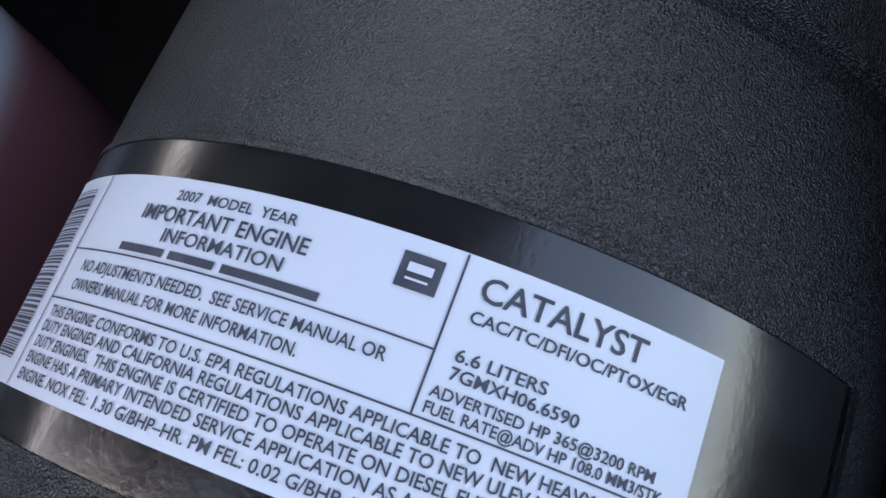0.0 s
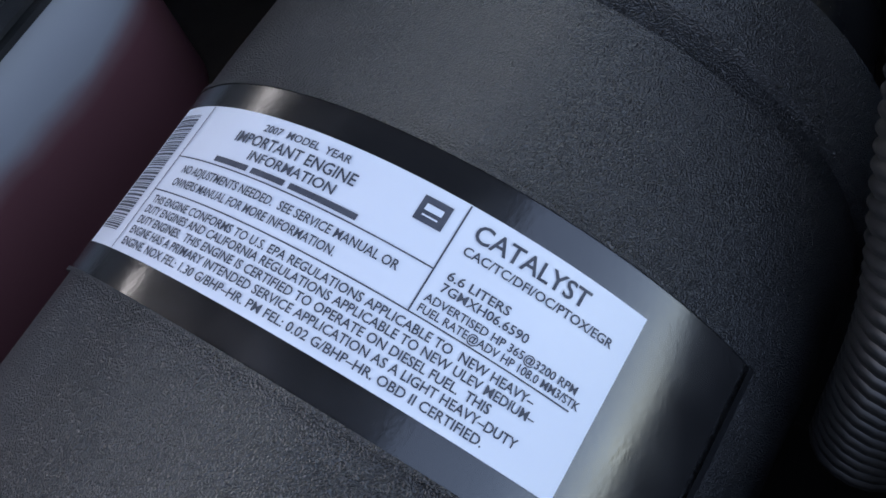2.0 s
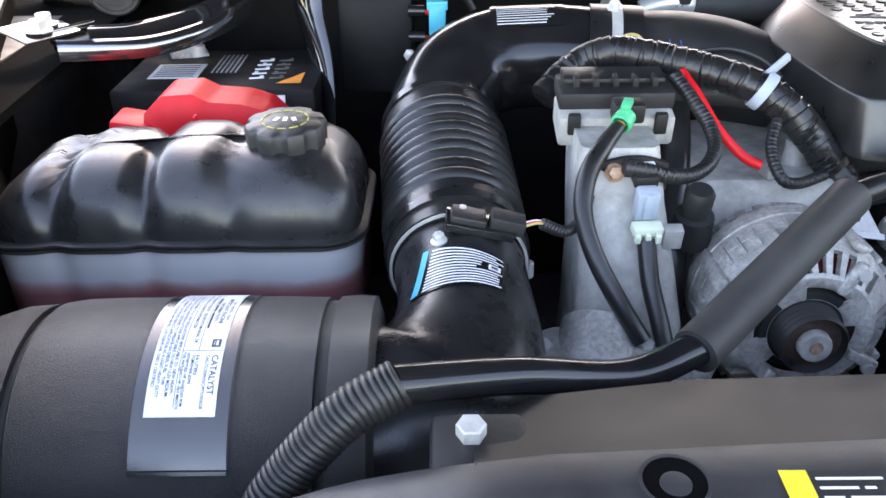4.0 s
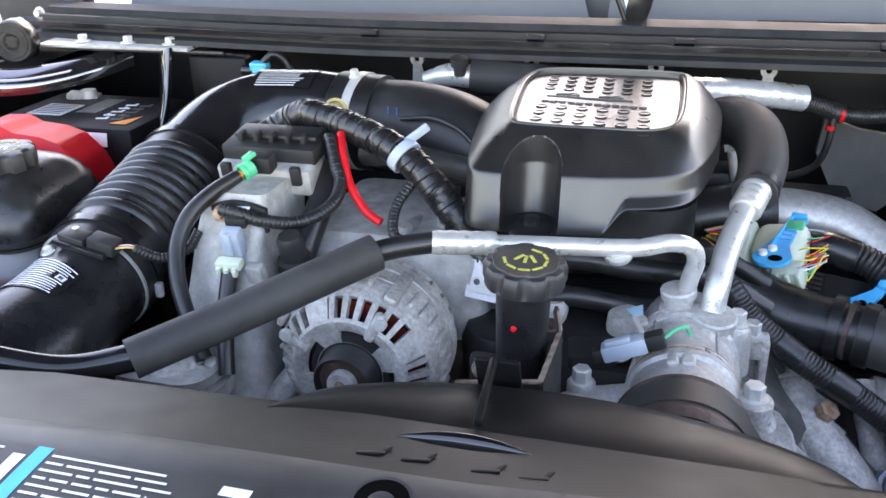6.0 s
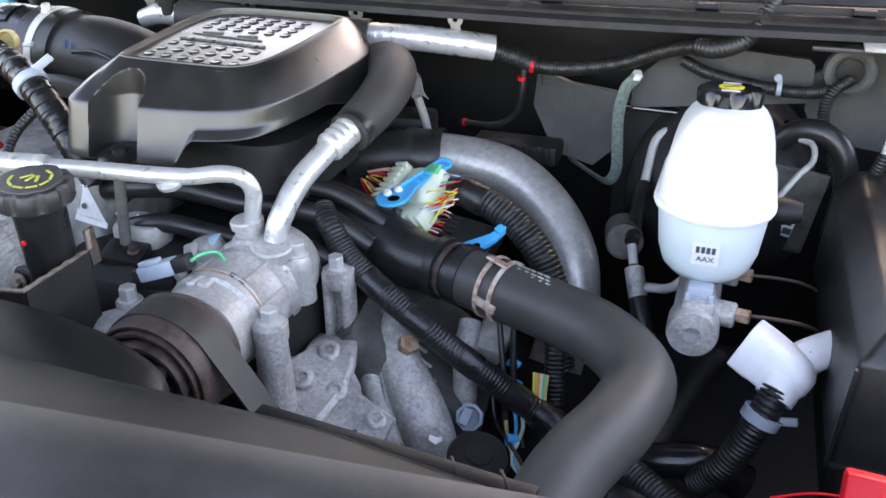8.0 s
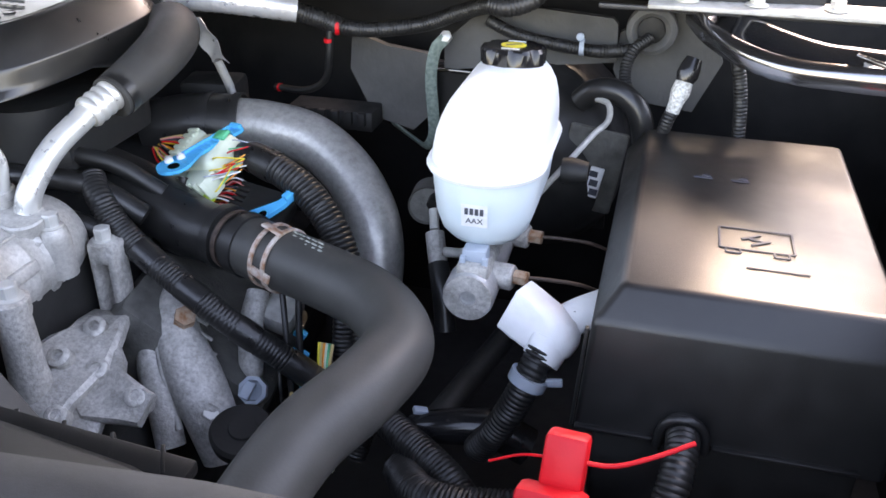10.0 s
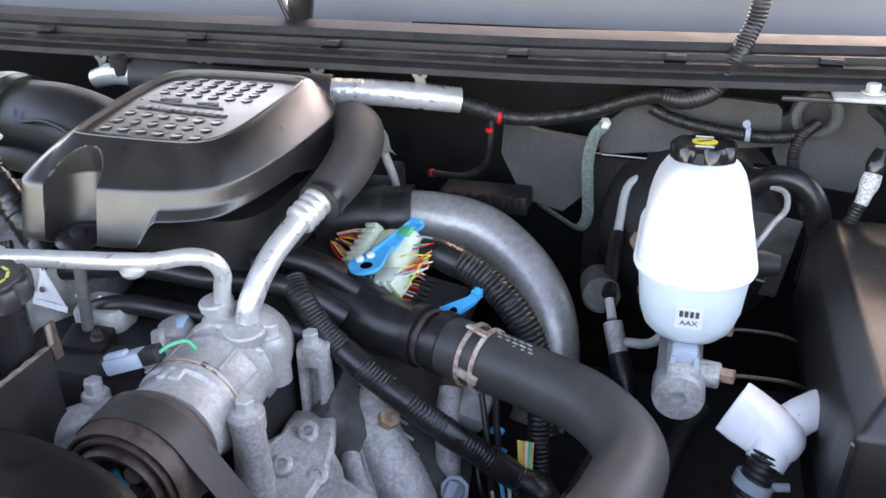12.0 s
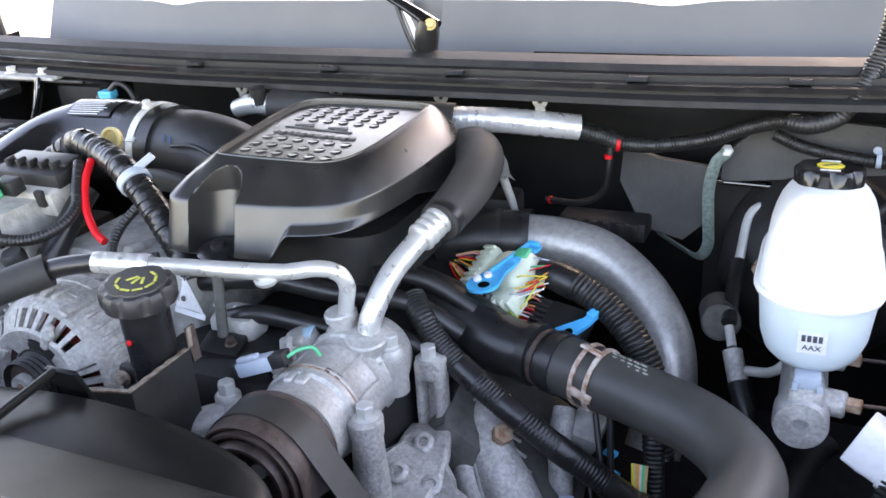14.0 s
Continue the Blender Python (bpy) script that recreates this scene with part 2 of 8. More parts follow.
STEEL = material("zinc plated steel", (0.55, 0.55, 0.53), (0.68, 0.67, 0.63), 0.3, 0.5, metal=0.35, scale=120, dust=0.25, dust_scale=60)
RUST = material("rusty steel", (0.3, 0.13, 0.06), (0.52, 0.4, 0.3), 0.6, 0.85, metal=0.3, scale=140, bump=0.0005, bump_scale=500)
RUST_PALE = material("pale rusted sheet edge", (0.16, 0.1, 0.065), (0.34, 0.28, 0.23), 0.5, 0.7, metal=0.3, scale=120, bump=0.0004, bump_scale=400)
ZINC_SALT = material("white corrosion", (0.22, 0.22, 0.2), (0.75, 0.75, 0.72), 0.6, 0.85, scale=330, detail=8, bump=0.0012, bump_scale=350)
PALE_PRINT = material("faded grey green print", (0.2, 0.22, 0.19), (0.5, 0.53, 0.47), 0.5, 0.7, scale=420)
CLAMP_RUST = material("flaking rusty steel", (0.36, 0.17, 0.09), (0.66, 0.6, 0.54), 0.5, 0.75, metal=0.3, scale=110, bump=0.0005, bump_scale=400)
LIME = material("yellow green plastic", (0.35, 0.5, 0.03), (0.45, 0.6, 0.05), 0.4, 0.5)
BLACK_MATTE = material("dull black moulded plastic", (0.0055, 0.0055, 0.0057), (0.008, 0.008, 0.0082), 0.5, 0.65, bump=0.0001, bump_scale=900, spec=0.2, dust=0.02, dust_scale=20)
RUST_DARK = material("dark rusted iron", (0.05, 0.034, 0.029), (0.11, 0.075, 0.06), 0.4, 0.65, metal=0.25, scale=110, bump=0.0006, bump_scale=300)
PAINT_BLACK = material("glossy black paint", (0.005, 0.005, 0.006), (0.008, 0.008, 0.009), 0.04, 0.08, dust=0.02, dust_scale=12, coat=1.0)
PANEL_GREY = material("blue grey painted panel", (0.1, 0.105, 0.115), (0.125, 0.13, 0.14), 0.42, 0.5, scale=6, dust=0.08, dust_scale=4)
CLOTH_GREY = material("grey firewall mat", (0.05, 0.05, 0.049), (0.082, 0.081, 0.077), 0.75, 0.9, scale=18, bump=0.001, bump_scale=160, dust=0.3, dust_color=(0.22, 0.21, 0.195), dust_scale=7)
WHITE_PL = material("milky white plastic", (0.82, 0.84, 0.84), (0.87, 0.88, 0.87), 0.3, 0.4, scale=15, sss=0.4)
WHITE_TAPE = material("white wrapped tape", (0.84, 0.845, 0.85), (0.9, 0.9, 0.9), 0.5, 0.6, bump=0.0012, bump_scale=90)
LABEL_WHITE = material("white label film", (0.6, 0.63, 0.68), (0.64, 0.665, 0.7), 0.4, 0.5, scale=30, spec=0.25)
INK = material("dark grey ink", (0.05, 0.055, 0.07), (0.075, 0.08, 0.095), 0.5, 0.6, scale=300, spec=0.2)
INK_WHITE = material("white print", (0.7, 0.71, 0.72), (0.8, 0.8, 0.8), 0.4, 0.5, scale=200)
RED = material("red plastic", (0.62, 0.008, 0.014), (0.74, 0.014, 0.02), 0.42, 0.52, scale=30, bump=0.0001, spec=0.3)
BLUE = material("bright blue plastic", (0.0, 0.4, 0.72), (0.004, 0.46, 0.8), 0.4, 0.5, spec=0.3)
CYAN = material("light blue plastic", (0.02, 0.42, 0.58), (0.04, 0.5, 0.66), 0.35, 0.45)
GREEN = material("green plastic", (0.02, 0.42, 0.2), (0.05, 0.55, 0.28), 0.35, 0.45)
GREY_BLUE = material("pale blue grey plastic", (0.3, 0.37, 0.45), (0.4, 0.46, 0.52), 0.4, 0.55, dust=0.2)
IVORY = material("pale green ivory plastic", (0.55, 0.62, 0.48), (0.66, 0.71, 0.58), 0.4, 0.5)
YELLOW = material("yellow print", (0.75, 0.58, 0.03), (0.82, 0.66, 0.06), 0.4, 0.5)
OLIVE = material("worn yellow green print", (0.36, 0.37, 0.05), (0.52, 0.5, 0.1), 0.5, 0.7, scale=300)
TAN = material("yellowed nylon", (0.5, 0.38, 0.14), (0.6, 0.47, 0.2), 0.4, 0.5)
ORANGE = material("orange print", (0.75, 0.25, 0.03), None, 0.4, 0.5)
GREEN_STRAP = material("faded green braid", (0.1, 0.14, 0.12), (0.2, 0.25, 0.22), 0.7, 0.85, scale=200, bump=0.0008, bump_scale=700)
GROUND = material("pale bounce ground", (0.3, 0.295, 0.28), (0.4, 0.39, 0.37), 0.8, 0.95, scale=3, bump=0.002, bump_scale=40, dust=0.2, dust_scale=1.5)
COPPER = material("copper winding", (0.06, 0.01, 0.008), (0.3, 0.03, 0.02), 0.4, 0.5, metal=0.4)


# ---- small helpers ----
def bolt(m, r=0.007, h=0.008, flange=1.5, material_=None, parent=None, name="bolt"):
    """A flanged hex bolt head on the z axis of m."""
    sh = Shape().lathe(m, [(r * flange, 0), (r * flange, 0.0015), (r * 1.05, 0.0025)], 20)
    a = Shape().lathe(m @ at(0, 0, 0.002), [(r, 0), (r, h - 0.001), (r * 0.88, h), (r * 0.2, h)], 6)
    sh.add(a.v, a.f)
    return part(name, sh, material_ or STEEL, parent, sharp=25)


def turned(ob, centre, axis, angle):
    """A copy of a part, sharing its mesh, turned about an axis through centre."""
    c = Vector(centre) - ORIGIN[ob.name]
    twin = new(ob.name.split(".")[0], ob.data)
    twin.matrix_basis = Matrix.Translation(c) @ Matrix.Rotation(angle, 4, axis) @ Matrix.Translation(-c)
    twin.parent = ob.parent
    ORIGIN[twin.name] = ORIGIN[ob.name]
    return twin


def moved(ob, offset):
    """A copy of a part, sharing its mesh, shifted by offset."""
    twin = new(ob.name.split(".")[0], ob.data)
    twin.location = offset
    twin.parent = ob.parent
    ORIGIN[twin.name] = ORIGIN[ob.name]
    return twin


def flat_text(words, width, height, squeeze=None):
    """A line of lettering as (vertices, faces) with its baseline from (0, 0) to (width, 0)."""
    cu = bpy.data.curves.new("words", "FONT")
    cu.body = words
    cu.offset = 0.014
    cu.resolution_u = 3
    ob = new("words", cu)
    dg = bpy.context.evaluated_depsgraph_get()
    me = bpy.data.meshes.new_from_object(ob.evaluated_get(dg))
    bpy.data.objects.remove(ob)
    v = np.array([p.co[:2] for p in me.vertices])
    f = [tuple(p.vertices) for p in me.polygons]
    bpy.data.meshes.remove(me)
    lo, hi = v.min(0), v.max(0)
    cap = 0.69
    return [((x - lo[0]) / (hi[0] - lo[0]) * width, y / cap * height) for x, y in v], f
BELT = material("dusty belt back", (0.022, 0.021, 0.019), (0.035, 0.033, 0.03), 0.38, 0.5, scale=60, bump=0.0001, bump_scale=900, dust=0.12, dust_color=(0.16, 0.14, 0.11), dust_scale=20)
TANK_BLACK = material("black tank plastic", (0.009, 0.009, 0.01), (0.013, 0.013, 0.014), 0.24, 0.34, bump=0.0003, bump_scale=60, dust=0.05, dust_scale=20)
PINK_WIRE = material("pink wire", (0.75, 0.2, 0.22), (0.85, 0.35, 0.3), 0.45, 0.55)
PALE_BLUE = material("pale blue paper", (0.3, 0.5, 0.6), (0.4, 0.58, 0.66), 0.5, 0.6)
LIME = material("lime plastic", (0.45, 0.6, 0.04), (0.55, 0.68, 0.08), 0.4, 0.5)
PLASTIC_TOP = material("matte radiator cover plastic", (0.012, 0.012, 0.0135), (0.017, 0.017, 0.019), 0.36, 0.46, bump=0.00015, bump_scale=1500, spec=0.45, dust=0.1, dust_scale=14, dust_color=(0.3, 0.3, 0.31))
PLASTIC_SATIN = material("satin black plastic", (0.009, 0.009, 0.01), (0.013, 0.013, 0.014), 0.24, 0.33, bump=0.00006, bump_scale=900, dust=0.02, dust_scale=20)
FENDER_PAINT = material("black fender paint", (0.006, 0.006, 0.007), (0.009, 0.009, 0.01), 0.28, 0.36, dust=0.04, dust_scale=12, spec=0.35)
BRACE_PAINT = material("polished dark steel", (0.2, 0.2, 0.21), (0.26, 0.26, 0.27), 0.1, 0.16, metal=0.95, scale=8, dust=0.03, dust_scale=30)
MACHINED = material("machined aluminium", (0.4, 0.4, 0.4), (0.5, 0.5, 0.495), 0.38, 0.5, metal=0.45, scale=260, bump=0.0002, bump_scale=700)
PATCH = material("smooth black patch", (0.009, 0.009, 0.01), (0.013, 0.013, 0.014), 0.16, 0.26, scale=60, bump=0.00005, bump_scale=600, dust=0.02, dust_scale=40, spec=1.0)
CAST_GRIME_SHADE = material("grimy cast metal, also painted gap shade", (0.05, 0.049, 0.045), (0.12, 0.118, 0.11), 0.5, 0.75, metal=0.1, scale=60, bump=0.001, bump_scale=250, dust=0.3, dust_color=(0.2, 0.19, 0.17), dust_scale=40)
PLASTIC_ARC = material("satin brown black plastic", (0.0055, 0.0056, 0.0057), (0.0085, 0.0086, 0.0087), 0.3, 0.38, bump=0.0001, bump_scale=1300, spec=0.16, dust=0.02, dust_scale=9, dust_color=(0.16, 0.155, 0.15))
SEAL = material("grey rubber seal", (0.018, 0.0195, 0.023), (0.026, 0.028, 0.032), 0.6, 0.7, bump=0.0001, bump_scale=900, spec=0.12, dust=0.05, dust_scale=20)


def cloudy_shell():
    """Milky plastic with the coolant's colour showing through below its level."""
    m = bpy.data.materials.new("cloudy coolant shell")
    m.use_nodes = True
    nt = m.node_tree
    b = nt.nodes["Principled BSDF"]
    tc = nt.nodes.new("ShaderNodeTexCoord")
    sep = nt.nodes.new("ShaderNodeSeparateXYZ")
    nt.links.new(tc.outputs["Object"], sep.inputs[0])
    nz_ = nt.nodes.new("ShaderNodeTexNoise")
    nz_.inputs["Scale"].default_value, nz_.inputs["Detail"].default_value = 16.0, 4.0
    nt.links.new(tc.outputs["Object"], nz_.inputs["Vector"])
    ad = nt.nodes.new("ShaderNodeMath")
    ad.operation = "MULTIPLY_ADD"
    nt.links.new(nz_.outputs["Fac"], ad.inputs[0])
    ad.inputs[1].default_value = 0.02
    nt.links.new(sep.outputs["Z"], ad.inputs[2])
    rp = nt.nodes.new("ShaderNodeMapRange")
    rp.inputs["From Min"].default_value, rp.inputs["From Max"].default_value = 0.076, 0.092
    nt.links.new(ad.outputs[0], rp.inputs["Value"])
    cr = nt.nodes.new("ShaderNodeValToRGB")
    cr.color_ramp.elements[0].color, cr.color_ramp.elements[1].color = (0.23, 0.085, 0.09, 1), (0.42, 0.42, 0.43, 1)
    mid = cr.color_ramp.elements.new(0.45)
    mid.color = (0.3, 0.17, 0.17, 1)
    nt.links.new(rp.outputs["Result"], cr.inputs["Fac"])
    nt.links.new(cr.outputs["Color"], b.inputs["Base Color"])
    b.inputs["Roughness"].default_value = 0.36
    return m


TANK_CLOUDY = cloudy_shell()
HOOD_LINER = material("black felt hood liner", (0.004, 0.004, 0.004), (0.007, 0.007, 0.007), 0.9, 1.0, scale=90, bump=0.001, bump_scale=200, spec=0.05)
SEAL_DARK = material("dark rubber seal", (0.02, 0.0205, 0.022), (0.03, 0.0305, 0.032), 0.5, 0.65, bump=0.0001, bump_scale=900, spec=0.25, dust=0.04, dust_scale=20)
RUBBER_GREY = material("grey rubber", (0.1, 0.1, 0.1), (0.14, 0.14, 0.138), 0.6, 0.75, scale=60, bump=0.0002, bump_scale=300)
SHADED_PL = material("milky plastic with blue shade painted in", (0.6, 0.7, 0.73), (0.67, 0.75, 0.77), 0.3, 0.4, scale=15, sss=0.4)
FUSE_BLACK = material("black fuse box plastic", (0.008, 0.008, 0.0085), (0.011, 0.011, 0.0115), 0.3, 0.4, bump=0.0002, bump_scale=1200, spec=0.5, dust=0.025, dust_scale=14)
BLUE_MARK = material("dull blue crayon", (0.03, 0.07, 0.2), (0.04, 0.1, 0.28), 0.7, 0.8, scale=300)

# ---- setting ----
def rounded(x0, x1, y0, y1, r, n=6):
    """A rounded rectangle in plan, as a list of (x, y), counter-clockwise."""
    out = []
    for cx, cy, a0 in ((x1 - r, y1 - r, 0), (x0 + r, y1 - r, 90), (x0 + r, y0 + r, 180), (x1 - r, y0 + r, 270)):
        for i in range(n + 1):
            a = radians(a0 + 90 * i / n)
            out.append((cx + r * math.cos(a), cy + r * math.sin(a)))
    return out


def plate(shape, outline, z0, z1, m=None):
    """A flat plate of an outline in xy between two heights."""
    n = len(outline)
    verts = [(x, y, z) for z in (z0, z1) for x, y in outline]
    faces = [(i, (i + 1) % n, (i + 1) % n + n, i + n) for i in range(n)] + [tuple(range(n))[::-1], tuple(range(n, 2 * n))]
    return shape.add(verts, faces, m)


# Ground is out of view; its pale colour is chosen to bounce light upward.
s = Shape()
s.add([(-60, -60, 0), (60, -60, 0), (60, 60, 0), (-60, 60, 0)], [(0, 1, 2, 3)])
tagged(part("ground", s, GROUND), "unseen ground under the truck, made pale to bounce light", "ground", kind="structure")

# firewall, inner fenders, floor of the bay
s = Shape()
s.box(at(0.08, 0.60, 0.82), 2.1, 0.03, 0.8, 0.004)
tagged(part("firewall", s, BLACK_MATTE), "black firewall at the back of the engine bay", "wall", kind="structure")
for side, nm in ((-1, "inner_fender_west"), (1, "inner_fender_east")):
    s = Shape()
    s.box(at(side * (1.02 if side < 0 else 1.15), -0.05, 0.85), 0.1 if side < 0 else 0.05, 1.3, 0.66, 0.01)
    tagged(part(nm, s, PLASTIC_DARK), "black inner fender wall of the engine bay", "panel", kind="structure")
s = Shape()
s.box(at(0.08, -0.05, 0.62), 2.15, 1.35, 0.04, 0.004)
tagged(part("bay_floor", s, PLASTIC_DARK), "dark splash shield below the engine", "floor", kind="structure")
s = Shape()
s.box(at(0.08, -0.69, 0.82), 2.1, 0.04, 0.58, 0.01)
tagged(part("front_panel", s, PLASTIC_DARK), "dark panel behind the grille", "panel", kind="structure")

# fenders outside, drawing in towards the front
FEN = [(0.0, 1.15), (0.004, 1.19), (0.02, 1.2), (0.03, 1.214), (0.055, 1.222), (0.07, 1.212), (0.08, 1.15), (0.085, 0.6)]
for side, shift, nm in ((-1, 0.0, "fender_west"), (1, 0.175, "fender_east")):
    s = Shape()
    s.grid(lambda u, v: (side * (max(0.875 + 0.21 * (-0.7 + 1.5 * v), 0.92 + 0.36 * (-0.7 + 1.5 * v) if side < 0 else 0.0) + shift + np.interp(u, np.linspace(0, 1, 8), [p[0] for p in FEN])), -0.7 + 1.5 * v,
                         np.interp(u, np.linspace(0, 1, 8), [p[1] for p in FEN]) - 0.05 * (1 - v) ** 2), 42, 14, (side * -0.004, 0, -0.004))
    tagged(part(nm, s, FENDER_PAINT), "glossy black painted front fender of the truck", "fender", kind="structure")

# Added sheet over the fender's inner face; its near-black stands for shade.
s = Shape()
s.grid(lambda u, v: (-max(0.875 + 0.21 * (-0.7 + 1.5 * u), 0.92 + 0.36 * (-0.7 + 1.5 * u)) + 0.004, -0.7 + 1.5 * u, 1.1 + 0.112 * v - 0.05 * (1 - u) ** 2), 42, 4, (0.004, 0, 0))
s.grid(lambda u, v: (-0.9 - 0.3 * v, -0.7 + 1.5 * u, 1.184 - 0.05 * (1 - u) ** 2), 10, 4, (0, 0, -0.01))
tagged(part("fender_shade_sheet", s, SHADE_TRIM_BLACK), "added near-black sheet that darkens the inside of the front fender", "panel", kind="structure")

# cowl: layered seals and strips across the back, bowed a little
def bow(x):
    return 0.325 + 0.1 * max(0.0, abs(x - 0.05) - 0.35) ** 1.2


cowl = thing("cowl", (0, 0.45, 1.2), "black plastic cowl with ribbed rubber seals", "cowl", kind="structure")
def strip(name, dy, z, h, d, mat, parent, x0=-0.9, x1=0.95, tilt=0.0):
    sh = Shape()
    ring = [(-d / 2, -h / 2), (d / 2, -h / 2), (d / 2, h / 2 + tilt), (-d / 2, h / 2)]
    xs = np.linspace(x0, x1, 40)
    verts = [(x, bow(x) + dy + a, z + b) for x in xs for a, b in ring]
    faces = [(i * 4 + k, i * 4 + (k + 1) % 4, (i + 1) * 4 + (k + 1) % 4, (i + 1) * 4 + k) for i in range(39) for k in range(4)]
    faces += [(0, 1, 2, 3), (156, 157, 158, 159)]
    sh.add(verts, faces)
    return part(name, sh, mat, parent)


strip("lower_flange", 0.0, 1.229, 0.008, 0.03, SEAL_DARK, cowl, tilt=0.004)
strip("face", 0.02, 1.238, 0.016, 0.03, SEAL_DARK, cowl)
strip("seal", 0.0, 1.2465, 0.007, 0.018, PLASTIC_GLOSS, cowl)
strip("groove", 0.03, 1.250, 0.014, 0.03, PLASTIC_DARK, cowl)
strip("upper_seal", 0.05, 1.262, 0.010, 0.035, SEAL, cowl, tilt=0.004)
# Back shelf coloured near-black so the gap behind the seals reads as shade.
strip("back_shelf", 0.12, 1.236, 0.012, 0.12, SHADE_TRIM_BLACK, cowl)
for cx in (-0.294, -0.052, 0.145, 0.393, 0.582, 0.757):
    s = Shape().box(at(cx, bow(cx) + 0.008, 1.254), 0.026, 0.012, 0.006, 0.0015)
    part("clip", s, SEAL, cowl)
# Tray below the shelf, given the same painted shade.
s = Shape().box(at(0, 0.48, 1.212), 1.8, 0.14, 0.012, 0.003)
part("tray", s, SHADE_TRIM_BLACK, cowl)

# the raised hood's grey rear panels, the pale edge above them, and the hood itself
hood = thing("hood", (0, 0.46, 1.27), "raised black hood with grey inner rear panels", "hood")
def hood_panel(x0, x1, x0t, x1t, name):
    sh = Shape()
    sh.grid(lambda u, v: (x0 + (x1 - x0) * u + v * ((x0t - x0) * (1 - u) + (x1t - x1) * u), 0.545 + 0.03 * v + 0.05 * max(0, abs(x0 + (x1 - x0) * u) - 0.5), 1.2 + 0.115 * v - 0.008 * v * math.exp(-((u - (0.4 if x0 < 0 else 0.37)) / 0.05) ** 2)), 40, 8, (0, 0.006, 0))
    return part(name, sh, PANEL_GREY, hood)


hood_panel(-0.86, 0.008, -0.84, -0.03, "inner_panel")
hood_panel(0.02, 1.02, 0.028, 1.0, "inner_panel")
part("inner_backing", Shape().box(at(0.0, 0.6, 1.25), 0.26, 0.006, 0.15, 0.001), PANEL_GREY, hood)
# Hood underside, out of view; its width, rear edge and left droop block light.
s = Shape()
s.grid(lambda u, v: (-0.76 + 1.7 * u, 0.58 - 1.38 * v, 1.435 + 0.695 * v + 0.1 * math.sin(math.pi * v) - 0.06 * (1 - v) * max(0.0, min(1.0, (0.4 - u) / 0.13))), 40, 12, (0, 0.02, 0.02))
part("panel", s, HOOD_LINER, hood)

# ---- radiator cover and fan shroud ----
cover = thing("radiator_cover", (0, -0.55, 1.1), "dark grey plastic radiator cover with round fastener holes", "cover")
def front_edge(x):
    return float(np.interp(x, [-0.75, -0.678, -0.613, -0.57, -0.515, -0.476, -0.438, -0.388, -0.3, -0.14, 0.05, 0.3, 0.6], [-0.45, -0.453, -0.461, -0.468, -0.463, -0.468, -0.475, -0.473, -0.468, -0.46, -0.456, -0.435, -0.41]))


HOLES = [(-0.341, -0.5), (0.008, -0.488), (0.137, -0.487)]
def cover_pt(u, v):
    x = -0.75 + 1.4 * u
    yb = front_edge(x)
    y = -0.68 + (yb + 0.68) * v
    z = 1.150 - 0.03 * (1 - v) ** 2 - (0.006 * max(0, (v - 0.93) / 0.07) ** 2) - float(np.interp(x, [-0.75, -0.62, -0.52, -0.44, -0.4], [0.075, 0.06, 0.031, 0.004, 0.0]))
    return x, y, z


s = Shape().grid(cover_pt, 80, 14, (0, 0, -0.006))
part("top_panel", s, PLASTIC_TOP, cover)
for hx, hy in HOLES:
    hole = part("fastener_ring", Shape().ring(at(hx, hy, 1.1462, 4, 0, 0), 0.0162, 0.0182, 0.004, 40), PLASTIC_TOP, cover)
    # The panel is not cut; a near-black disc paints the shade inside the hole.
    part("fastener_shade", Shape().lathe(at(hx, hy, 1.1455, 4, 0, 0), [(0.0163, 0.0), (0.0163, 0.0042), (0.0001, 0.0042)], 36), SHADE_TRIM_BLACK, hole)
    part("fastener_head", Shape().lathe(at(hx, hy - 0.002, 1.147, 4, 0, 0), [(0.008, 0.0), (0.008, 0.0032), (0.0065, 0.0036), (0.0001, 0.0036)], 24), PLASTIC_TOP, hole)

shroud = thing("fan_shroud", (0.05, -0.35, 1.0), "black plastic radiator fan shroud with a raised arc", "shroud")
def rear_edge(x):
    return float(np.interp(x, [-0.44, -0.4, -0.3, -0.1, 0.1, 0.25, 0.42, 0.53, 0.58], [-0.42, -0.395, -0.38, -0.374, -0.374, -0.374, -0.366, -0.375, -0.39]))


def shroud_pt(u, v):
    x = -0.44 + 1.02 * u
    yf, yb = front_edge(x) - 0.01, rear_edge(x)
    y = yf + (yb - yf) * v
    z = 1.143 - 0.022 * v - 0.02 * max(0, (x - 0.2) / 0.38) ** 1.5
    return x, y, z


s = Shape().grid(shroud_pt, 80, 10, (0, 0.004, -0.006))
part("upper_lip", s, PLASTIC_SHROUD, shroud)
s = Shape().grid(lambda u, v: (-0.44 + 1.02 * u, rear_edge(-0.44 + 1.02 * u) + 0.012 * v, shroud_pt(u, 1)[2] - 0.003 - 0.2 * v), 60, 6, (0, -0.006, 0))
part("rear_wall", s, PLASTIC_SHROUD, shroud)
def arc_pt(u, v):
    a = radians(177 - 169 * u)
    x = 0.09 + 0.205 * math.cos(a)
    top = -0.385 + 0.085 * math.sin(a) ** 0.9
    y = -0.392 + (top + 0.392) * v
    return x, y, 1.128 - 0.005 * (1 - v) ** 3 + 0.002 * math.sin(math.pi * v) - 0.012 * v - 0.012 * u


s = Shape().grid(arc_pt, 50, 8, (0, 0.004, -0.005))
part("raised_arc", s, PLASTIC_ARC, shroud)
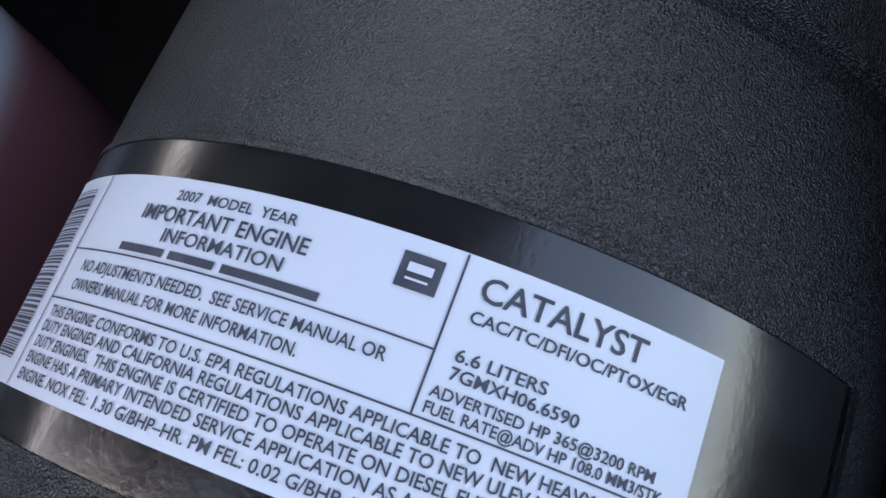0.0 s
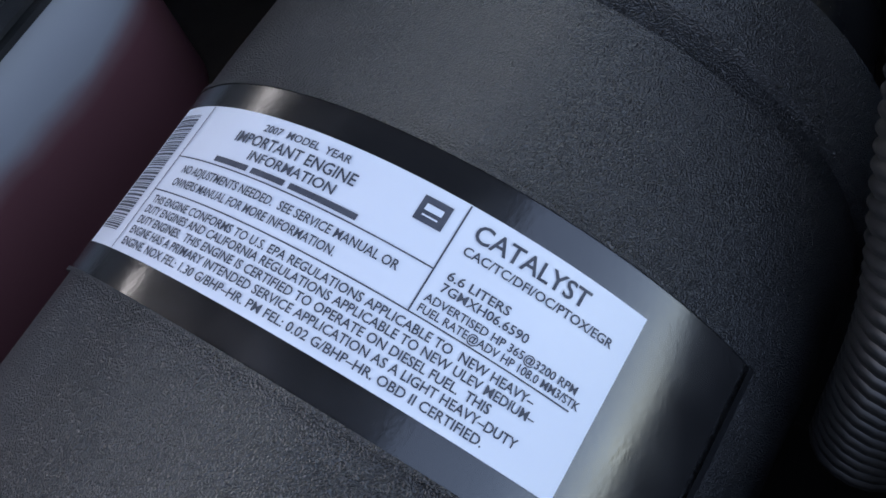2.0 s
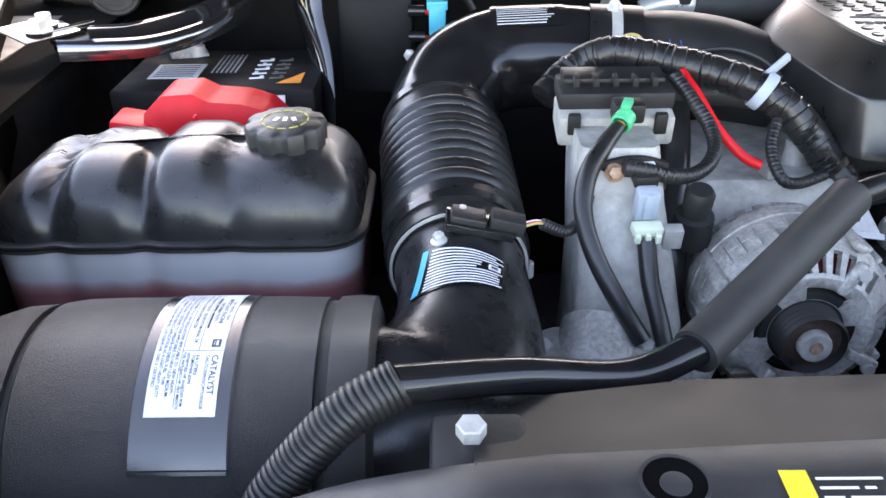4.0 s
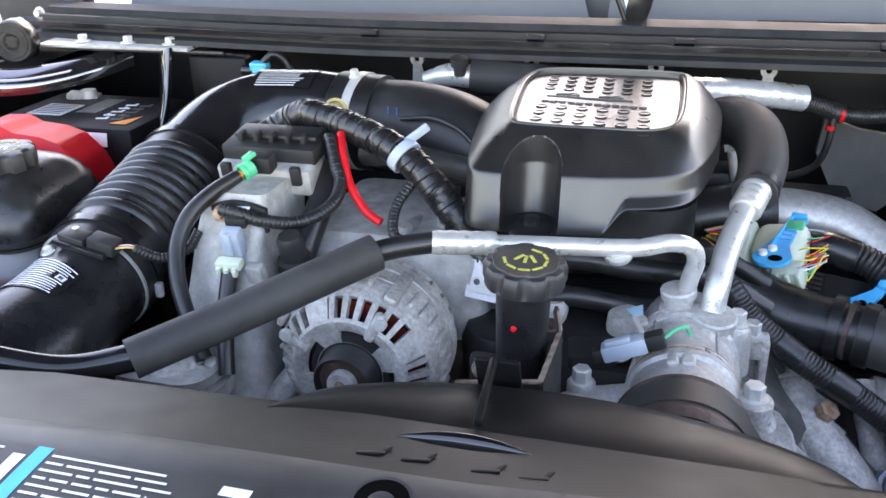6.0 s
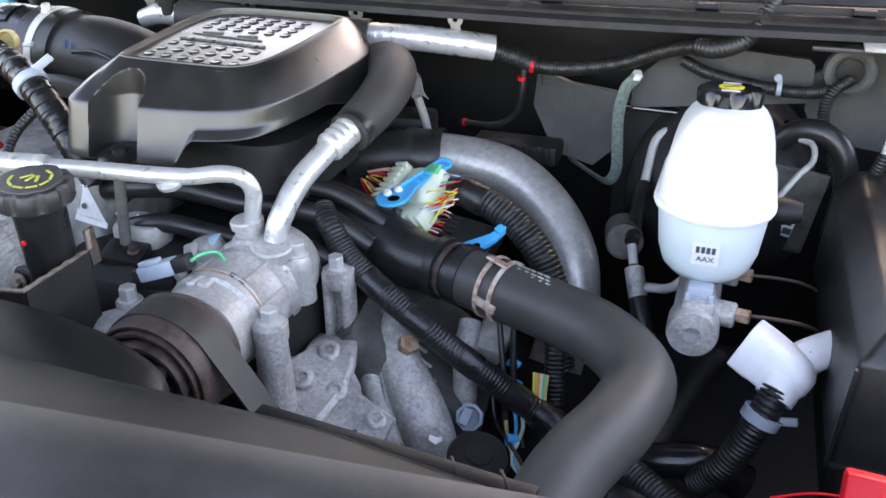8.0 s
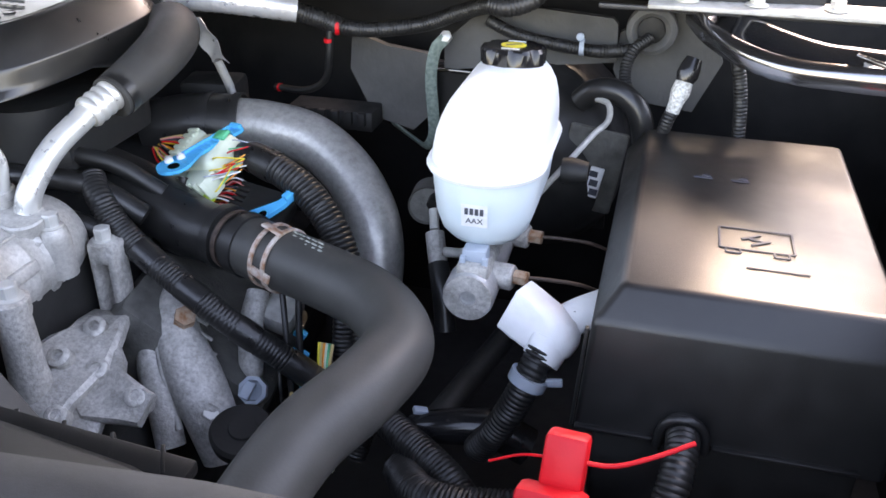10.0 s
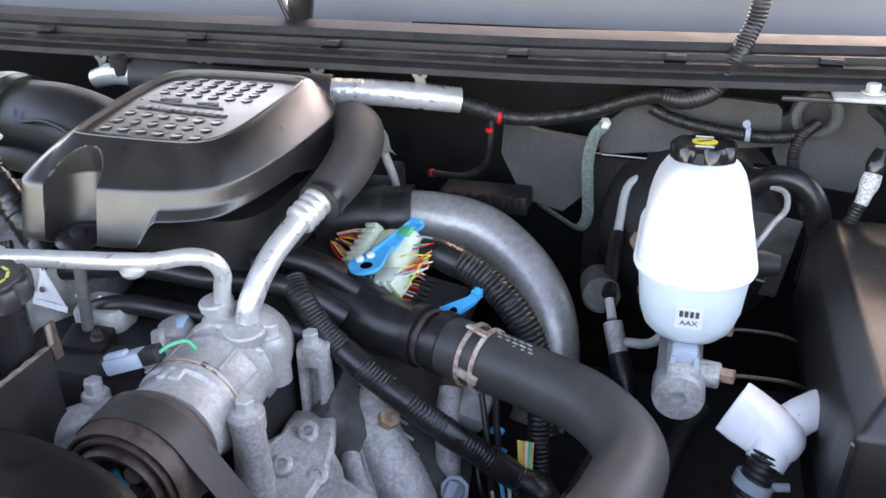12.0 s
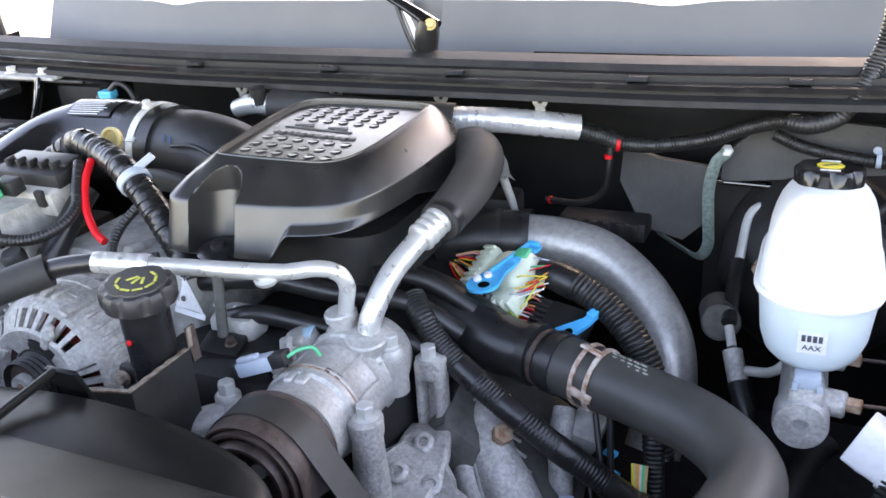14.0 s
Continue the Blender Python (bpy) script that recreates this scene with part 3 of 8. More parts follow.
s = Shape().grid(lambda u, v: (arc_pt(u, 1)[0], arc_pt(u, 1)[1] + 0.01 * v, arc_pt(u, 1)[2] - 0.002 - 0.16 * v), 50, 4, (0, -0.005, 0))
part("arc_wall", s, PLASTIC_SHROUD, shroud)

# ---- dark engine mass ----
# Dark boxes fill the engine's shaded depth and hide the ground.
s = Shape()
s.box(at(0.06, 0.12, 0.745), 0.5, 0.62, 0.23, 0.03)
s.box(at(0.10, 0.12, 0.95), 0.24, 0.5, 0.16, 0.03)
solo("engine_block", s, PLASTIC_DARK, "engine block below the hoses, dark filler for its shade", "engine")

# ---- air cleaner ----
YC, ZC, RD = -0.3143, 1.0187, 0.1091
air = thing("air_cleaner", (-0.62, YC, 0.88), "round black plastic air cleaner with a grained finish", "air filter")
AX = at(-0.80, YC, ZC, 0, 90, 0)
s = Shape().lathe(AX, [(0.07, 0.0), (0.085, 0.004), (0.098, 0.012), (0.1035, 0.03), (0.105, 0.052)], 96)
part("end_cap", s, PLASTIC_GRAIN, air)
s = Shape().lathe(AX, [(0.1005, 0.05), (0.1005, 0.062)], 96)
part("groove", s, PLASTIC_DARK, air)
s = Shape().lathe(AX, [(0.104, 0.058), (0.1065, 0.06), (0.1085, 0.075), (RD, 0.1), (RD, 0.222), (0.108, 0.258)], 160)
part("drum", s, PLASTIC_GRAIN, air)
s = Shape().lathe(AX, [(0.1055, 0.256), (0.1055, 0.266), (0.1085, 0.267), (0.1095, 0.28), (0.1085, 0.293), (0.1, 0.296), (0.092, 0.297)], 96)
part("outlet_flange", s, PLASTIC_GRAIN, air)
s = Shape().sweep([(-0.51, YC, ZC), (-0.482, YC + 0.004, ZC + 0.004), (-0.455, -0.288, 1.034), (-0.44, -0.25, 1.052), (-0.438, -0.20, 1.064), (-0.443, -0.14, 1.074)],
                  [0.093, 0.092, 0.084, 0.066, 0.058, 0.059], n=48, step=0.006)
elbow_mesh = (list(s.v), list(s.f))
part("elbow", s, PLASTIC_SATIN, air)

TOP_X, TH0, LAB_L, LAB_H = -0.6037, 0.8848, 0.1540, 0.0462
def on_drum(u, v, lift):
    a = TH0 + u / RD
    r = RD + lift
    return TOP_X - v, YC + r * math.cos(a), ZC + r * math.sin(a)


def drum_sheet(u0, u1, v0, v1, lift, n=60, thick=0.0003):
    sh = Shape()
    nu, nv = n, 3
    sh.grid(lambda a, b: on_drum(u0 + (u1 - u0) * a, v0 + (v1 - v0) * b, lift), nu, nv)
    return sh


s = drum_sheet(-0.03, LAB_L + 0.033, -0.0085, LAB_H + 0.0085, 0.0006)
patch = part("smooth_patch", s, PATCH, air)
s = drum_sheet(0, LAB_L, 0, LAB_H, 0.0011)
label = part("emission_label", s, LABEL_WHITE, air, "white engine information label with dark printing")

# ---- bellows and intake duct ----
bel = thing("intake_bellows", (-0.45, -0.03, 1.03), "ribbed black rubber intake bellows", "hose")
BEL = [(-0.443, -0.15, 1.074), (-0.447, -0.08, 1.086), (-0.452, 0.0, 1.1), (-0.458, 0.075, 1.117)]
def bellow_r(sv):
    if sv < 0.05 or sv > 0.205:
        return 0.064
    return 0.0625 + 0.0065 * abs(math.sin(math.pi * (sv - 0.05) / 0.0172)) ** 0.7


s = Shape().sweep(BEL, bellow_r, n=48, step=0.0022)
part("ribbed_sleeve", s, RUBBER, bel)
for p, q, r in ((BEL[0], BEL[1], 0.0655), (BEL[2], BEL[3], 0.0645)):
    m = toward(Vector(p).lerp(Vector(q), 0.25 if p == BEL[0] else 0.97), Vector(q) + (Vector(q) - Vector(p)))
    part("clamp_band", Shape().ring(m, r - 0.002, r + 0.0015, 0.012, 48), PLASTIC_GLOSS, bel)

duct = thing("intake_duct", (-0.35, 0.19, 1.1), "glossy black plastic intake duct elbow", "duct")
s = Shape().sweep([(-0.457, 0.06, 1.114), (-0.455, 0.115, 1.13), (-0.435, 0.165, 1.15), (-0.39, 0.195, 1.163), (-0.33, 0.2, 1.166), (-0.27, 0.192, 1.164)],
                  [0.06, 0.061, 0.061, 0.061, 0.0605, 0.06], n=48, step=0.006)
part("elbow", s, PLASTIC_GLOSS, duct)
s = Shape().sweep([(-0.285, 0.194, 1.165), (-0.225, 0.188, 1.163)], 0.063, n=48)
part("coupler", s, RUBBER, duct)
s = Shape().sweep([(-0.262, 0.192, 1.1645), (-0.25, 0.191, 1.164)], 0.0645, n=48)
part("clamp_band", s, STEEL, duct)
inlet = thing("turbo_inlet", (-0.13, 0.18, 1.1), "black plastic turbo inlet duct", "duct")
s = Shape().sweep([(-0.23, 0.188, 1.163), (-0.17, 0.182, 1.16), (-0.11, 0.17, 1.148), (-0.06, 0.15, 1.125)], [0.058, 0.06, 0.059, 0.05], n=40)
part("tube", s, PLASTIC_MATTE, inlet)

# ---- engine cover ----
eng = thing("engine_cover", (0.05, 0.1, 1.1), "dark grey plastic engine cover with a dimpled top panel", "engine cover")
BASE = [(-0.046, -0.046), (0.10, -0.036), (0.17, -0.008), (0.193, 0.09), (0.2, 0.235), (0.16, 0.268), (-0.03, 0.264), (-0.09, 0.2), (-0.076, 0.06), (-0.062, -0.02)]
TOP = [(-0.012, 0.021), (0.06, 0.018), (0.128, 0.016), (0.148, 0.05), (0.147, 0.235), (0.132, 0.248), (-0.022, 0.25), (-0.037, 0.2), (-0.028, 0.08), (-0.021, 0.034)]
def cover_ring(k, z, bulge=0.0, n=900):
    """One level of the cover: k blends from the base outline to the top panel's."""
    closed = np.array([(a[0] + (b[0] - a[0]) * k, a[1] + (b[1] - a[1]) * k) for a, b in zip(BASE + BASE[:1], TOP + TOP[:1])])
    for _ in range(4):
        nxt = []
        for a, b in zip(closed[:-1], closed[1:]):
            nxt += [0.78 * a + 0.22 * b, 0.22 * a + 0.78 * b]
        closed = np.array(nxt + nxt[:1])
    d = np.r_[0, np.cumsum(np.linalg.norm(np.diff(closed, axis=0), axis=1))]
    out = []
    for i in range(n):
        q = d[-1] * i / n
        x, y = np.interp(q, d, closed[:, 0]), np.interp(q, d, closed[:, 1])
        lift = 0.010 * max(0.0, min(1.0, (y + 0.02) / 0.24)) * (1 if k < 0.9 else 0.6)
        dx = (x - 0.011) / 0.0295
        if y < 0.05 and z > 1.1345 and abs(dx) < 1:
            y = max(y, -0.038 + 0.041 * math.sqrt(1 - dx * dx))
        lift += bulge * max(0.0, min(1.0, max((x - 0.12) / 0.04, (y - 0.19) / 0.05, (-0.03 - x) / 0.05)))
        y -= 0.26 * max(0.0, 1.188 - z) * max(0.0, min(1.0, (0.052 - y) / 0.05))
        t = max(0.0, min(1.0, (x - 0.078) / 0.03))
        low = 1.13 + 0.03 * t * t * (3 - 2 * t) * max(0.0, min(1.0, (0.2 - y) / 0.1))
        out.append((x, y, max(z, low + 0.25 * (z - 1.13)) + lift))
    return out


levels = [(0.05, 1.13), (0.01, 1.132), (0.0, 1.137)] + [(0.02 * q / 14, 1.137 + 0.049 * q / 14) for q in range(1, 15)] + [(0.026, 1.188), (0.04, 1.189)]
levels += [(0.04 + 0.86 * q / 24, 1.189 + 0.0338 * q / 24, 0.0338 * (math.sin(math.pi / 2 * q / 24) - q / 24)) for q in range(1, 25)]
levels += [(0.91, 1.2242), (0.935, 1.2248), (0.955, 1.2242), (0.965, 1.2225), (0.97, 1.2185), (0.985, 1.2172), (1.0, 1.2175), (1.03, 1.2194), (1.2, 1.2194)]
part("shell", Shape().loft([cover_ring(*lv) for lv in levels], cap_bottom=False), COVER_GREY, eng, sharp=28)

# ---- hoses and pipes in front ----
acl = thing("air_conditioning_line", (0.06, -0.1, 1.1), "aluminium air conditioning line with a grey foam sleeve", "pipe")
part("tube", Shape().sweep([(-0.045, -0.143, 1.153), (0.03, -0.117, 1.147), (0.115, -0.082, 1.137), (0.152, -0.064, 1.138), (0.171, -0.055, 1.131), (0.177, -0.05, 1.115), (0.173, -0.048, 1.095), (0.168, -0.047, 1.06)], 0.0088, n=18, step=0.004), ALU_PIPE, acl)
part("crimp", Shape().sweep([(-0.062, -0.148, 1.1545), (-0.005, -0.129, 1.1505)], lambda q: 0.0108 + 0.0008 * abs(math.sin(q * 260)), n=20, step=0.002), ALU_PIPE, acl)
part("rubber_end", Shape().sweep([(-0.125, -0.17, 1.143), (-0.095, -0.158, 1.15), (-0.06, -0.147, 1.1545)], 0.0105, n=18), RUBBER, acl)
part("foam_sleeve", Shape().sweep([(-0.278, -0.32, 1.1), (-0.2, -0.245, 1.12), (-0.112, -0.163, 1.146)], 0.0178, n=24), FOAM, acl)
part("rubber_hose", Shape().sweep([(-0.27, -0.315, 1.102), (-0.33, -0.345, 1.098), (-0.41, -0.375, 1.122), (-0.487, -0.41, 1.142)], 0.0125, n=20), PLASTIC_GLOSS, acl)
part("conduit", Shape().sweep([(-0.482, -0.407, 1.142), (-0.513, -0.419, 1.129), (-0.543, -0.43, 1.102), (-0.566, -0.44, 1.072), (-0.585, -0.443, 1.02)], loom(0.0155, 0.0042), n=18, step=0.0007), LOOM, acl)

part("pipe_clip", Shape().lathe(at(0.104, -0.084, 1.128, 20, 0, 0), [(0.013, 0), (0.014, 0.002), (0.014, 0.005), (0.006, 0.007), (0.0001, 0.007)], 26), ALU_PIPE, acl)
suc = thing("suction_line", (0.23, 0.05, 1.06), "thick aluminium suction line with a black foam hose", "pipe")
part("tube", Shape().sweep([(0.197, -0.05, 1.062), (0.2, -0.04, 1.085), (0.208, -0.008, 1.115), (0.222, 0.035, 1.138), (0.229, 0.06, 1.148)], 0.0125, n=22, step=0.004), ALU_PIPE, suc)
part("crimp", Shape().sweep([(0.222, 0.035, 1.138), (0.236, 0.075, 1.154)], lambda q: 0.0155 + 0.0018 * abs(math.sin(q * 330)), n=24, step=0.0015), ALU_PIPE, suc)
part("hose", Shape().sweep([(0.232, 0.066, 1.146), (0.241, 0.115, 1.161), (0.24, 0.165, 1.173), (0.229, 0.205, 1.179), (0.208, 0.235, 1.178), (0.18, 0.25, 1.166), (0.15, 0.255, 1.15)], [0.0235, 0.0262, 0.0285, 0.0295, 0.0295, 0.0295, 0.0295], n=28), FOAM, suc)
part("hose_end", Shape().ring(toward((0.2335, 0.07, 1.147), (0.241, 0.115, 1.161)), 0.016, 0.0243, 0.012, 36), RUBBER, suc)

rad = thing("radiator_hose", (0.5, -0.05, 0.9), "thick dusty black upper radiator hose", "hose")
part("hose", Shape().sweep([(0.36, 0.072, 0.99), (0.411, 0.055, 0.988), (0.47, 0.035, 0.986), (0.54, 0.0, 0.985), (0.583, -0.06, 0.985), (0.575, -0.13, 0.985), (0.545, -0.2, 0.975), (0.525, -0.28, 0.95), (0.51, -0.36, 0.93)], 0.034, n=32), HOSE_DUSTY, rad)
out = thing("water_outlet", (0.3, 0.1, 1.0), "black water outlet pipe joined to the radiator hose", "pipe")
part("pipe", Shape().sweep([(0.16, 0.12, 1.03), (0.215, 0.11, 1.012), (0.28, 0.092, 0.993), (0.33, 0.08, 0.99), (0.37, 0.069, 0.989)], [0.034, 0.039, 0.037, 0.032, 0.031], n=28), RUBBER, out)

# ---- alternator ----
alt = thing("alternator", (-0.137, -0.13, 0.93), "corroded aluminium alternator with slotted housing", "alternator")
AM = at(-0.137, -0.205, 1.026, -90, 0, 0)
def slotted(prof, n, gap, back=0.005):
    """A turned casting wall with openings: gap(i, j) says which cells are open."""
    sh = Shape()
    rows = len(prof)
    ring = lambda pr: [(r * math.cos(2 * math.pi * i / n), r * math.sin(2 * math.pi * i / n), h) for r, h in pr for i in range(n)]
    inner = [(max(0.004, r - back), h + (back if prof[0][1] < 0.05 else -back)) for r, h in prof]
    k = rows * n
    faces = []
    for j in range(rows - 1):
        for i in range(n):
            i2 = (i + 1) % n
            if gap(i, j):
                continue
            faces.append((j * n + i, j * n + i2, (j + 1) * n + i2, (j + 1) * n + i))
            faces.append((k + j * n + i, k + (j + 1) * n + i, k + (j + 1) * n + i2, k + j * n + i2))
            for di, dj, a, b in ((-1, 0, j * n + i, (j + 1) * n + i), (1, 0, j * n + i2, (j + 1) * n + i2), (0, -1, j * n + i, j * n + i2), (0, 1, (j + 1) * n + i, (j + 1) * n + i2)):
                jj = j + dj
                if jj < 0 or jj >= rows - 1 or gap((i + di) % n, jj):
                    faces.append((a, b, b + k, a + k))
    return sh.add(ring(prof) + ring(inner), faces, AM)


part("stator", Shape().lathe(AM, [(0.03, 0.036), (0.07, 0.042), (0.076, 0.062), (0.0765, 0.1), (0.074, 0.12), (0.05, 0.132), (0.02, 0.134)], 48), PLASTIC_DARK, alt)
part("winding", Shape().ring(AM @ at(0, 0, 0.036), 0.052, 0.069, 0.012, 48), COPPER, alt)
part("middle_band", Shape().lathe(AM, [(0.079, 0.06), (0.0855, 0.062), (0.086, 0.078), (0.0845, 0.079), (0.0845, 0.082), (0.086, 0.083), (0.0855, 0.1), (0.079, 0.102)], 90), CAST, alt)
def front_gap(i, j):
    deg = (360.0 * i / 224) % 360
    near = min(abs((deg - c + 180) % 360 - 180) for c in (62, 152, 242, 332))
    if j == 1:
        return near > 17
    if j == 4:
        return near > 9 and i % 7 < 4
    return False


part("front_housing", slotted([(0.028, 0.02), (0.034, 0.017), (0.0495, 0.0145), (0.0575, 0.0135), (0.0605, 0.0165), (0.077, 0.03), (0.0832, 0.044), (0.0845, 0.062)], 224, front_gap), CAST, alt)
part("rear_housing", slotted([(0.0845, 0.1), (0.082, 0.112), (0.076, 0.125), (0.064, 0.135), (0.02, 0.14)], 224, lambda i, j: j in (0, 1) and i % 8 < 4), CAST, alt)
for a in (28, 118, 208, 298):
    m = at(-0.137, -0.185, 1.026) @ Matrix.Rotation(radians(a), 4, "Y")
    part("spoke", Shape().box(m @ at(0, -0.004, 0.062), 0.011, 0.01, 0.034, 0.004).box(m @ at(0, 0.04, 0.0855), 0.014, 0.06, 0.008, 0.003), CAST, alt)
    part("through_bolt", Shape().lathe(m @ at(0.004, -0.006, 0.071, 90, 0, 0), [(0.006, 0), (0.0055, 0.006), (0.0001, 0.0062)], 12), STEEL, alt)
tooth = part("rim_tooth", Shape().box(at(-0.137, -0.147, 1.026 + 0.0855), 0.0045, 0.026, 0.006, 0.0015), CAST, alt)
for k in range(1, 36):
    if k % 9 not in (2, 3):
        turned(tooth, (-0.137, -0.147, 1.026), "Y", 2 * math.pi * k / 36)
part("cooling_fan", Shape().ring(AM @ at(0, 0, 0.026), 0.02, 0.046, 0.003, 40), PLASTIC_DARK, alt)
part("nose", Shape().lathe(AM, [(0.02, 0.016), (0.04, 0.018), (0.044, 0.026), (0.044, 0.034)], 40), PLASTIC_DARK, alt)
part("pulley", Shape().lathe(AM, [(0.014, 0.002), (0.023, 0.006), (0.028, -0.006), (0.03, -0.002), (0.028, 0.001), (0.03, 0.004), (0.028, 0.007), (0.03, 0.01), (0.028, 0.013), (0.031, 0.017), (0.026, 0.02)], 48), PLASTIC_DARK, alt)
part("pulley_nut", Shape().lathe(AM @ at(0, 0, -0.006), [(0.005, 0.001), (0.006, -0.003), (0.0135, -0.003), (0.0145, 0.0), (0.0145, 0.006), (0.011, 0.01)], 24), CAST_DULL, alt)
part("shaft_end", Shape().lathe(AM @ at(0, 0, -0.0095), [(0.0001, 0.0), (0.0055, 0.0), (0.006, 0.003), (0.006, 0.008)], 18), RUST, alt)
part("pulley_face", Shape().ring(AM @ at(0, 0, 0.001), 0.0145, 0.026, 0.003, 36), RUST_DARK, alt)
part("mount_ear", Shape().sweep([(-0.205, -0.16, 1.0), (-0.222, -0.17, 0.975), (-0.228, -0.175, 0.955)], [0.014, 0.016, 0.017], n=16), CAST, alt)
bolt(at(-0.226, -0.192, 0.968, 90, 0, 0), 0.008, 0.008, 1.4, STEEL, alt)

# ---- oil filler ----
oil = thing("oil_filler", (0.033, -0.185, 1.04), "black plastic oil filler tube with a ribbed cap", "oil filler")
part("neck", Shape().sweep([(0.03, -0.182, 1.03), (0.031, -0.185, 1.1), (0.033, -0.188, 1.15)], [0.0225, 0.0235, 0.0245], n=28), PLASTIC_SATIN, oil)
def scallop(a, h):
    return 1 - 0.13 * max(0.0, math.cos(9 * a)) ** 0.8 * (1 if 0.003 < h < 0.0215 else 0.3)


CAPM = at(0.033, -0.189, 1.143, 4, 3, 0)
part("cap", Shape().lathe(CAPM, [(0.028, 0.0), (0.035, 0.002), (0.0365, 0.006), (0.0365, 0.017), (0.034, 0.021), (0.029, 0.022), (0.0285, 0.0235), (0.001, 0.0235)], 96, scallop), PLASTIC_TOP, oil)

# ---- air conditioning compressor ----
comp = thing("compressor", (0.17, -0.1, 0.9), "corroded aluminium air conditioning compressor", "compressor")
CM = at(0.175, -0.24, 1.012, -90, 0, 0)
CMX, CMZ = 0.175, 1.012
def lumpy(a, h):
    return 1 + 0.012 * math.sin(3 * a + 40 * h) + 0.008 * math.sin(7 * a - 90 * h) * math.sin(130 * h)


part("front_head", Shape().lathe(CM, [(0.0419, 0.062), (0.0491, 0.066), (0.0501, 0.074), (0.0491, 0.078), (0.0496, 0.096), (0.0528, 0.099), (0.0532, 0.107)], 72, lumpy), CAST_SMOOTH, comp)
part("gasket", Shape().lathe(CM, [(0.0510, 0.107), (0.0535, 0.1075), (0.0535, 0.1095), (0.0510, 0.11)], 56), RUST, comp)
part("body", Shape().lathe(CM, [(0.0519, 0.11), (0.0532, 0.112), (0.0519, 0.118), (0.0496, 0.121), (0.0499, 0.15), (0.0510, 0.152), (0.0510, 0.157), (0.0499, 0.159), (0.0501, 0.172), (0.0528, 0.175), (0.0532, 0.184), (0.0501, 0.186)], 72, lumpy), CAST_SMOOTH, comp)
part("rear_gasket", Shape().lathe(CM, [(0.0491, 0.186), (0.0521, 0.1865), (0.0521, 0.1885), (0.0491, 0.189)], 56), RUST, comp)
part("rear_head", Shape().lathe(CM, [(0.0496, 0.189), (0.0519, 0.191), (0.0514, 0.22), (0.0464, 0.24), (0.0346, 0.25), (0.0164, 0.253)], 72, lumpy), CAST_SMOOTH, comp)
# The two dark edge blocks paint the shade of notches; nothing is cut.
for deg, y0, ln, w, m_ in ((-14, -0.146, 0.02, 0.011, CAST_SMOOTH), (20, -0.1285, 0.009, 0.006, RUST_DARK), (33, -0.1275, 0.008, 0.007, RUST_DARK), (2, -0.148, 0.018, 0.012, CAST_SMOOTH), (75, -0.11, 0.06, 0.014, CAST_SMOOTH), (-70, -0.1, 0.06, 0.02, CAST_SMOOTH)):
    m = at(CMX, y0, CMZ) @ Matrix.Rotation(radians(deg), 4, "Y")
    part("cast_pad" if m_ is CAST_SMOOTH else "notch_shade", Shape().box(m @ at(0, 0, 0.049 if m_ is CAST_SMOOTH else 0.0512), w, ln, 0.007 if m_ is CAST_SMOOTH else 0.0045, 0.003 if m_ is CAST_SMOOTH else 0.001, 3), m_, comp)
part("port", Shape().lathe(at(0.1665, -0.0455, 1.05, 3, -6, 0), [(0.021, 0), (0.0195, 0.012), (0.0175, 0.014), (0.0145, 0.015), (0.0145, 0.023), (0.0175, 0.024), (0.018, 0.031), (0.0165, 0.033), (0.0095, 0.0335)], 32), CAST_SMOOTH, comp)
part("port", Shape().lathe(at(0.1965, -0.054, 1.027, 8, 4, 0), [(0.026, 0), (0.024, 0.016), (0.019, 0.018), (0.019, 0.026), (0.0222, 0.027), (0.0228, 0.036), (0.021, 0.038), (0.013, 0.0385)], 32), CAST_SMOOTH, comp)
part("bolt_pillar", Shape().lathe(at(0.222, -0.049, 0.997), [(0.0165, 0), (0.0155, 0.04), (0.0135, 0.05), (0.0115, 0.053)], 20), CAST_SMOOTH, comp)
bolt(at(0.222, -0.049, 1.05), 0.0085, 0.013, 1.35, STEEL, comp)
part("ear_lobe", Shape().sweep([(0.1, -0.15, 1.0), (0.075, -0.165, 0.998), (0.05, -0.18, 0.985), (0.035, -0.19, 0.96)], [0.017, 0.021, 0.022, 0.018], n=18), CAST_SMOOTH, comp)
part("lobe_bolt", Shape().lathe(at(0.047, -0.192, 1.004, 40, -20, 0), [(0.011, -0.004), (0.011, 0.006), (0.006, 0.008), (0.005, 0.002), (0.0001, 0.001)], 6), RUST_DARK, comp)
# front ear with its bolt
ear = part("ear", Shape().sweep([(0.13, -0.15, 1.01), (0.105, -0.155, 1.008), (0.085, -0.155, 1.0), (0.075, -0.16, 0.97)], [0.018, 0.017, 0.018, 0.02], n=16), CAST_SMOOTH, comp)
part("ear_web", Shape().loft([[(x, y, z) for x, y in rounded(a, b, c, d, r, 5)] for a, b, c, d, z, r in ((0.04, 0.14, -0.21, -0.12, 0.93, 0.02), (0.045, 0.13, -0.205, -0.13, 0.985, 0.02), (0.058, 0.12, -0.185, -0.135, 1.003, 0.015))]), CAST_SMOOTH, comp)
part("ear_boss", Shape().lathe(at(0.082, -0.149, 1.0), [(0.014, 0), (0.0135, 0.024), (0.012, 0.026)], 20), CAST_SMOOTH, comp)
bolt(at(0.082, -0.149, 1.024), 0.009, 0.014, 1.35, STEEL, comp)
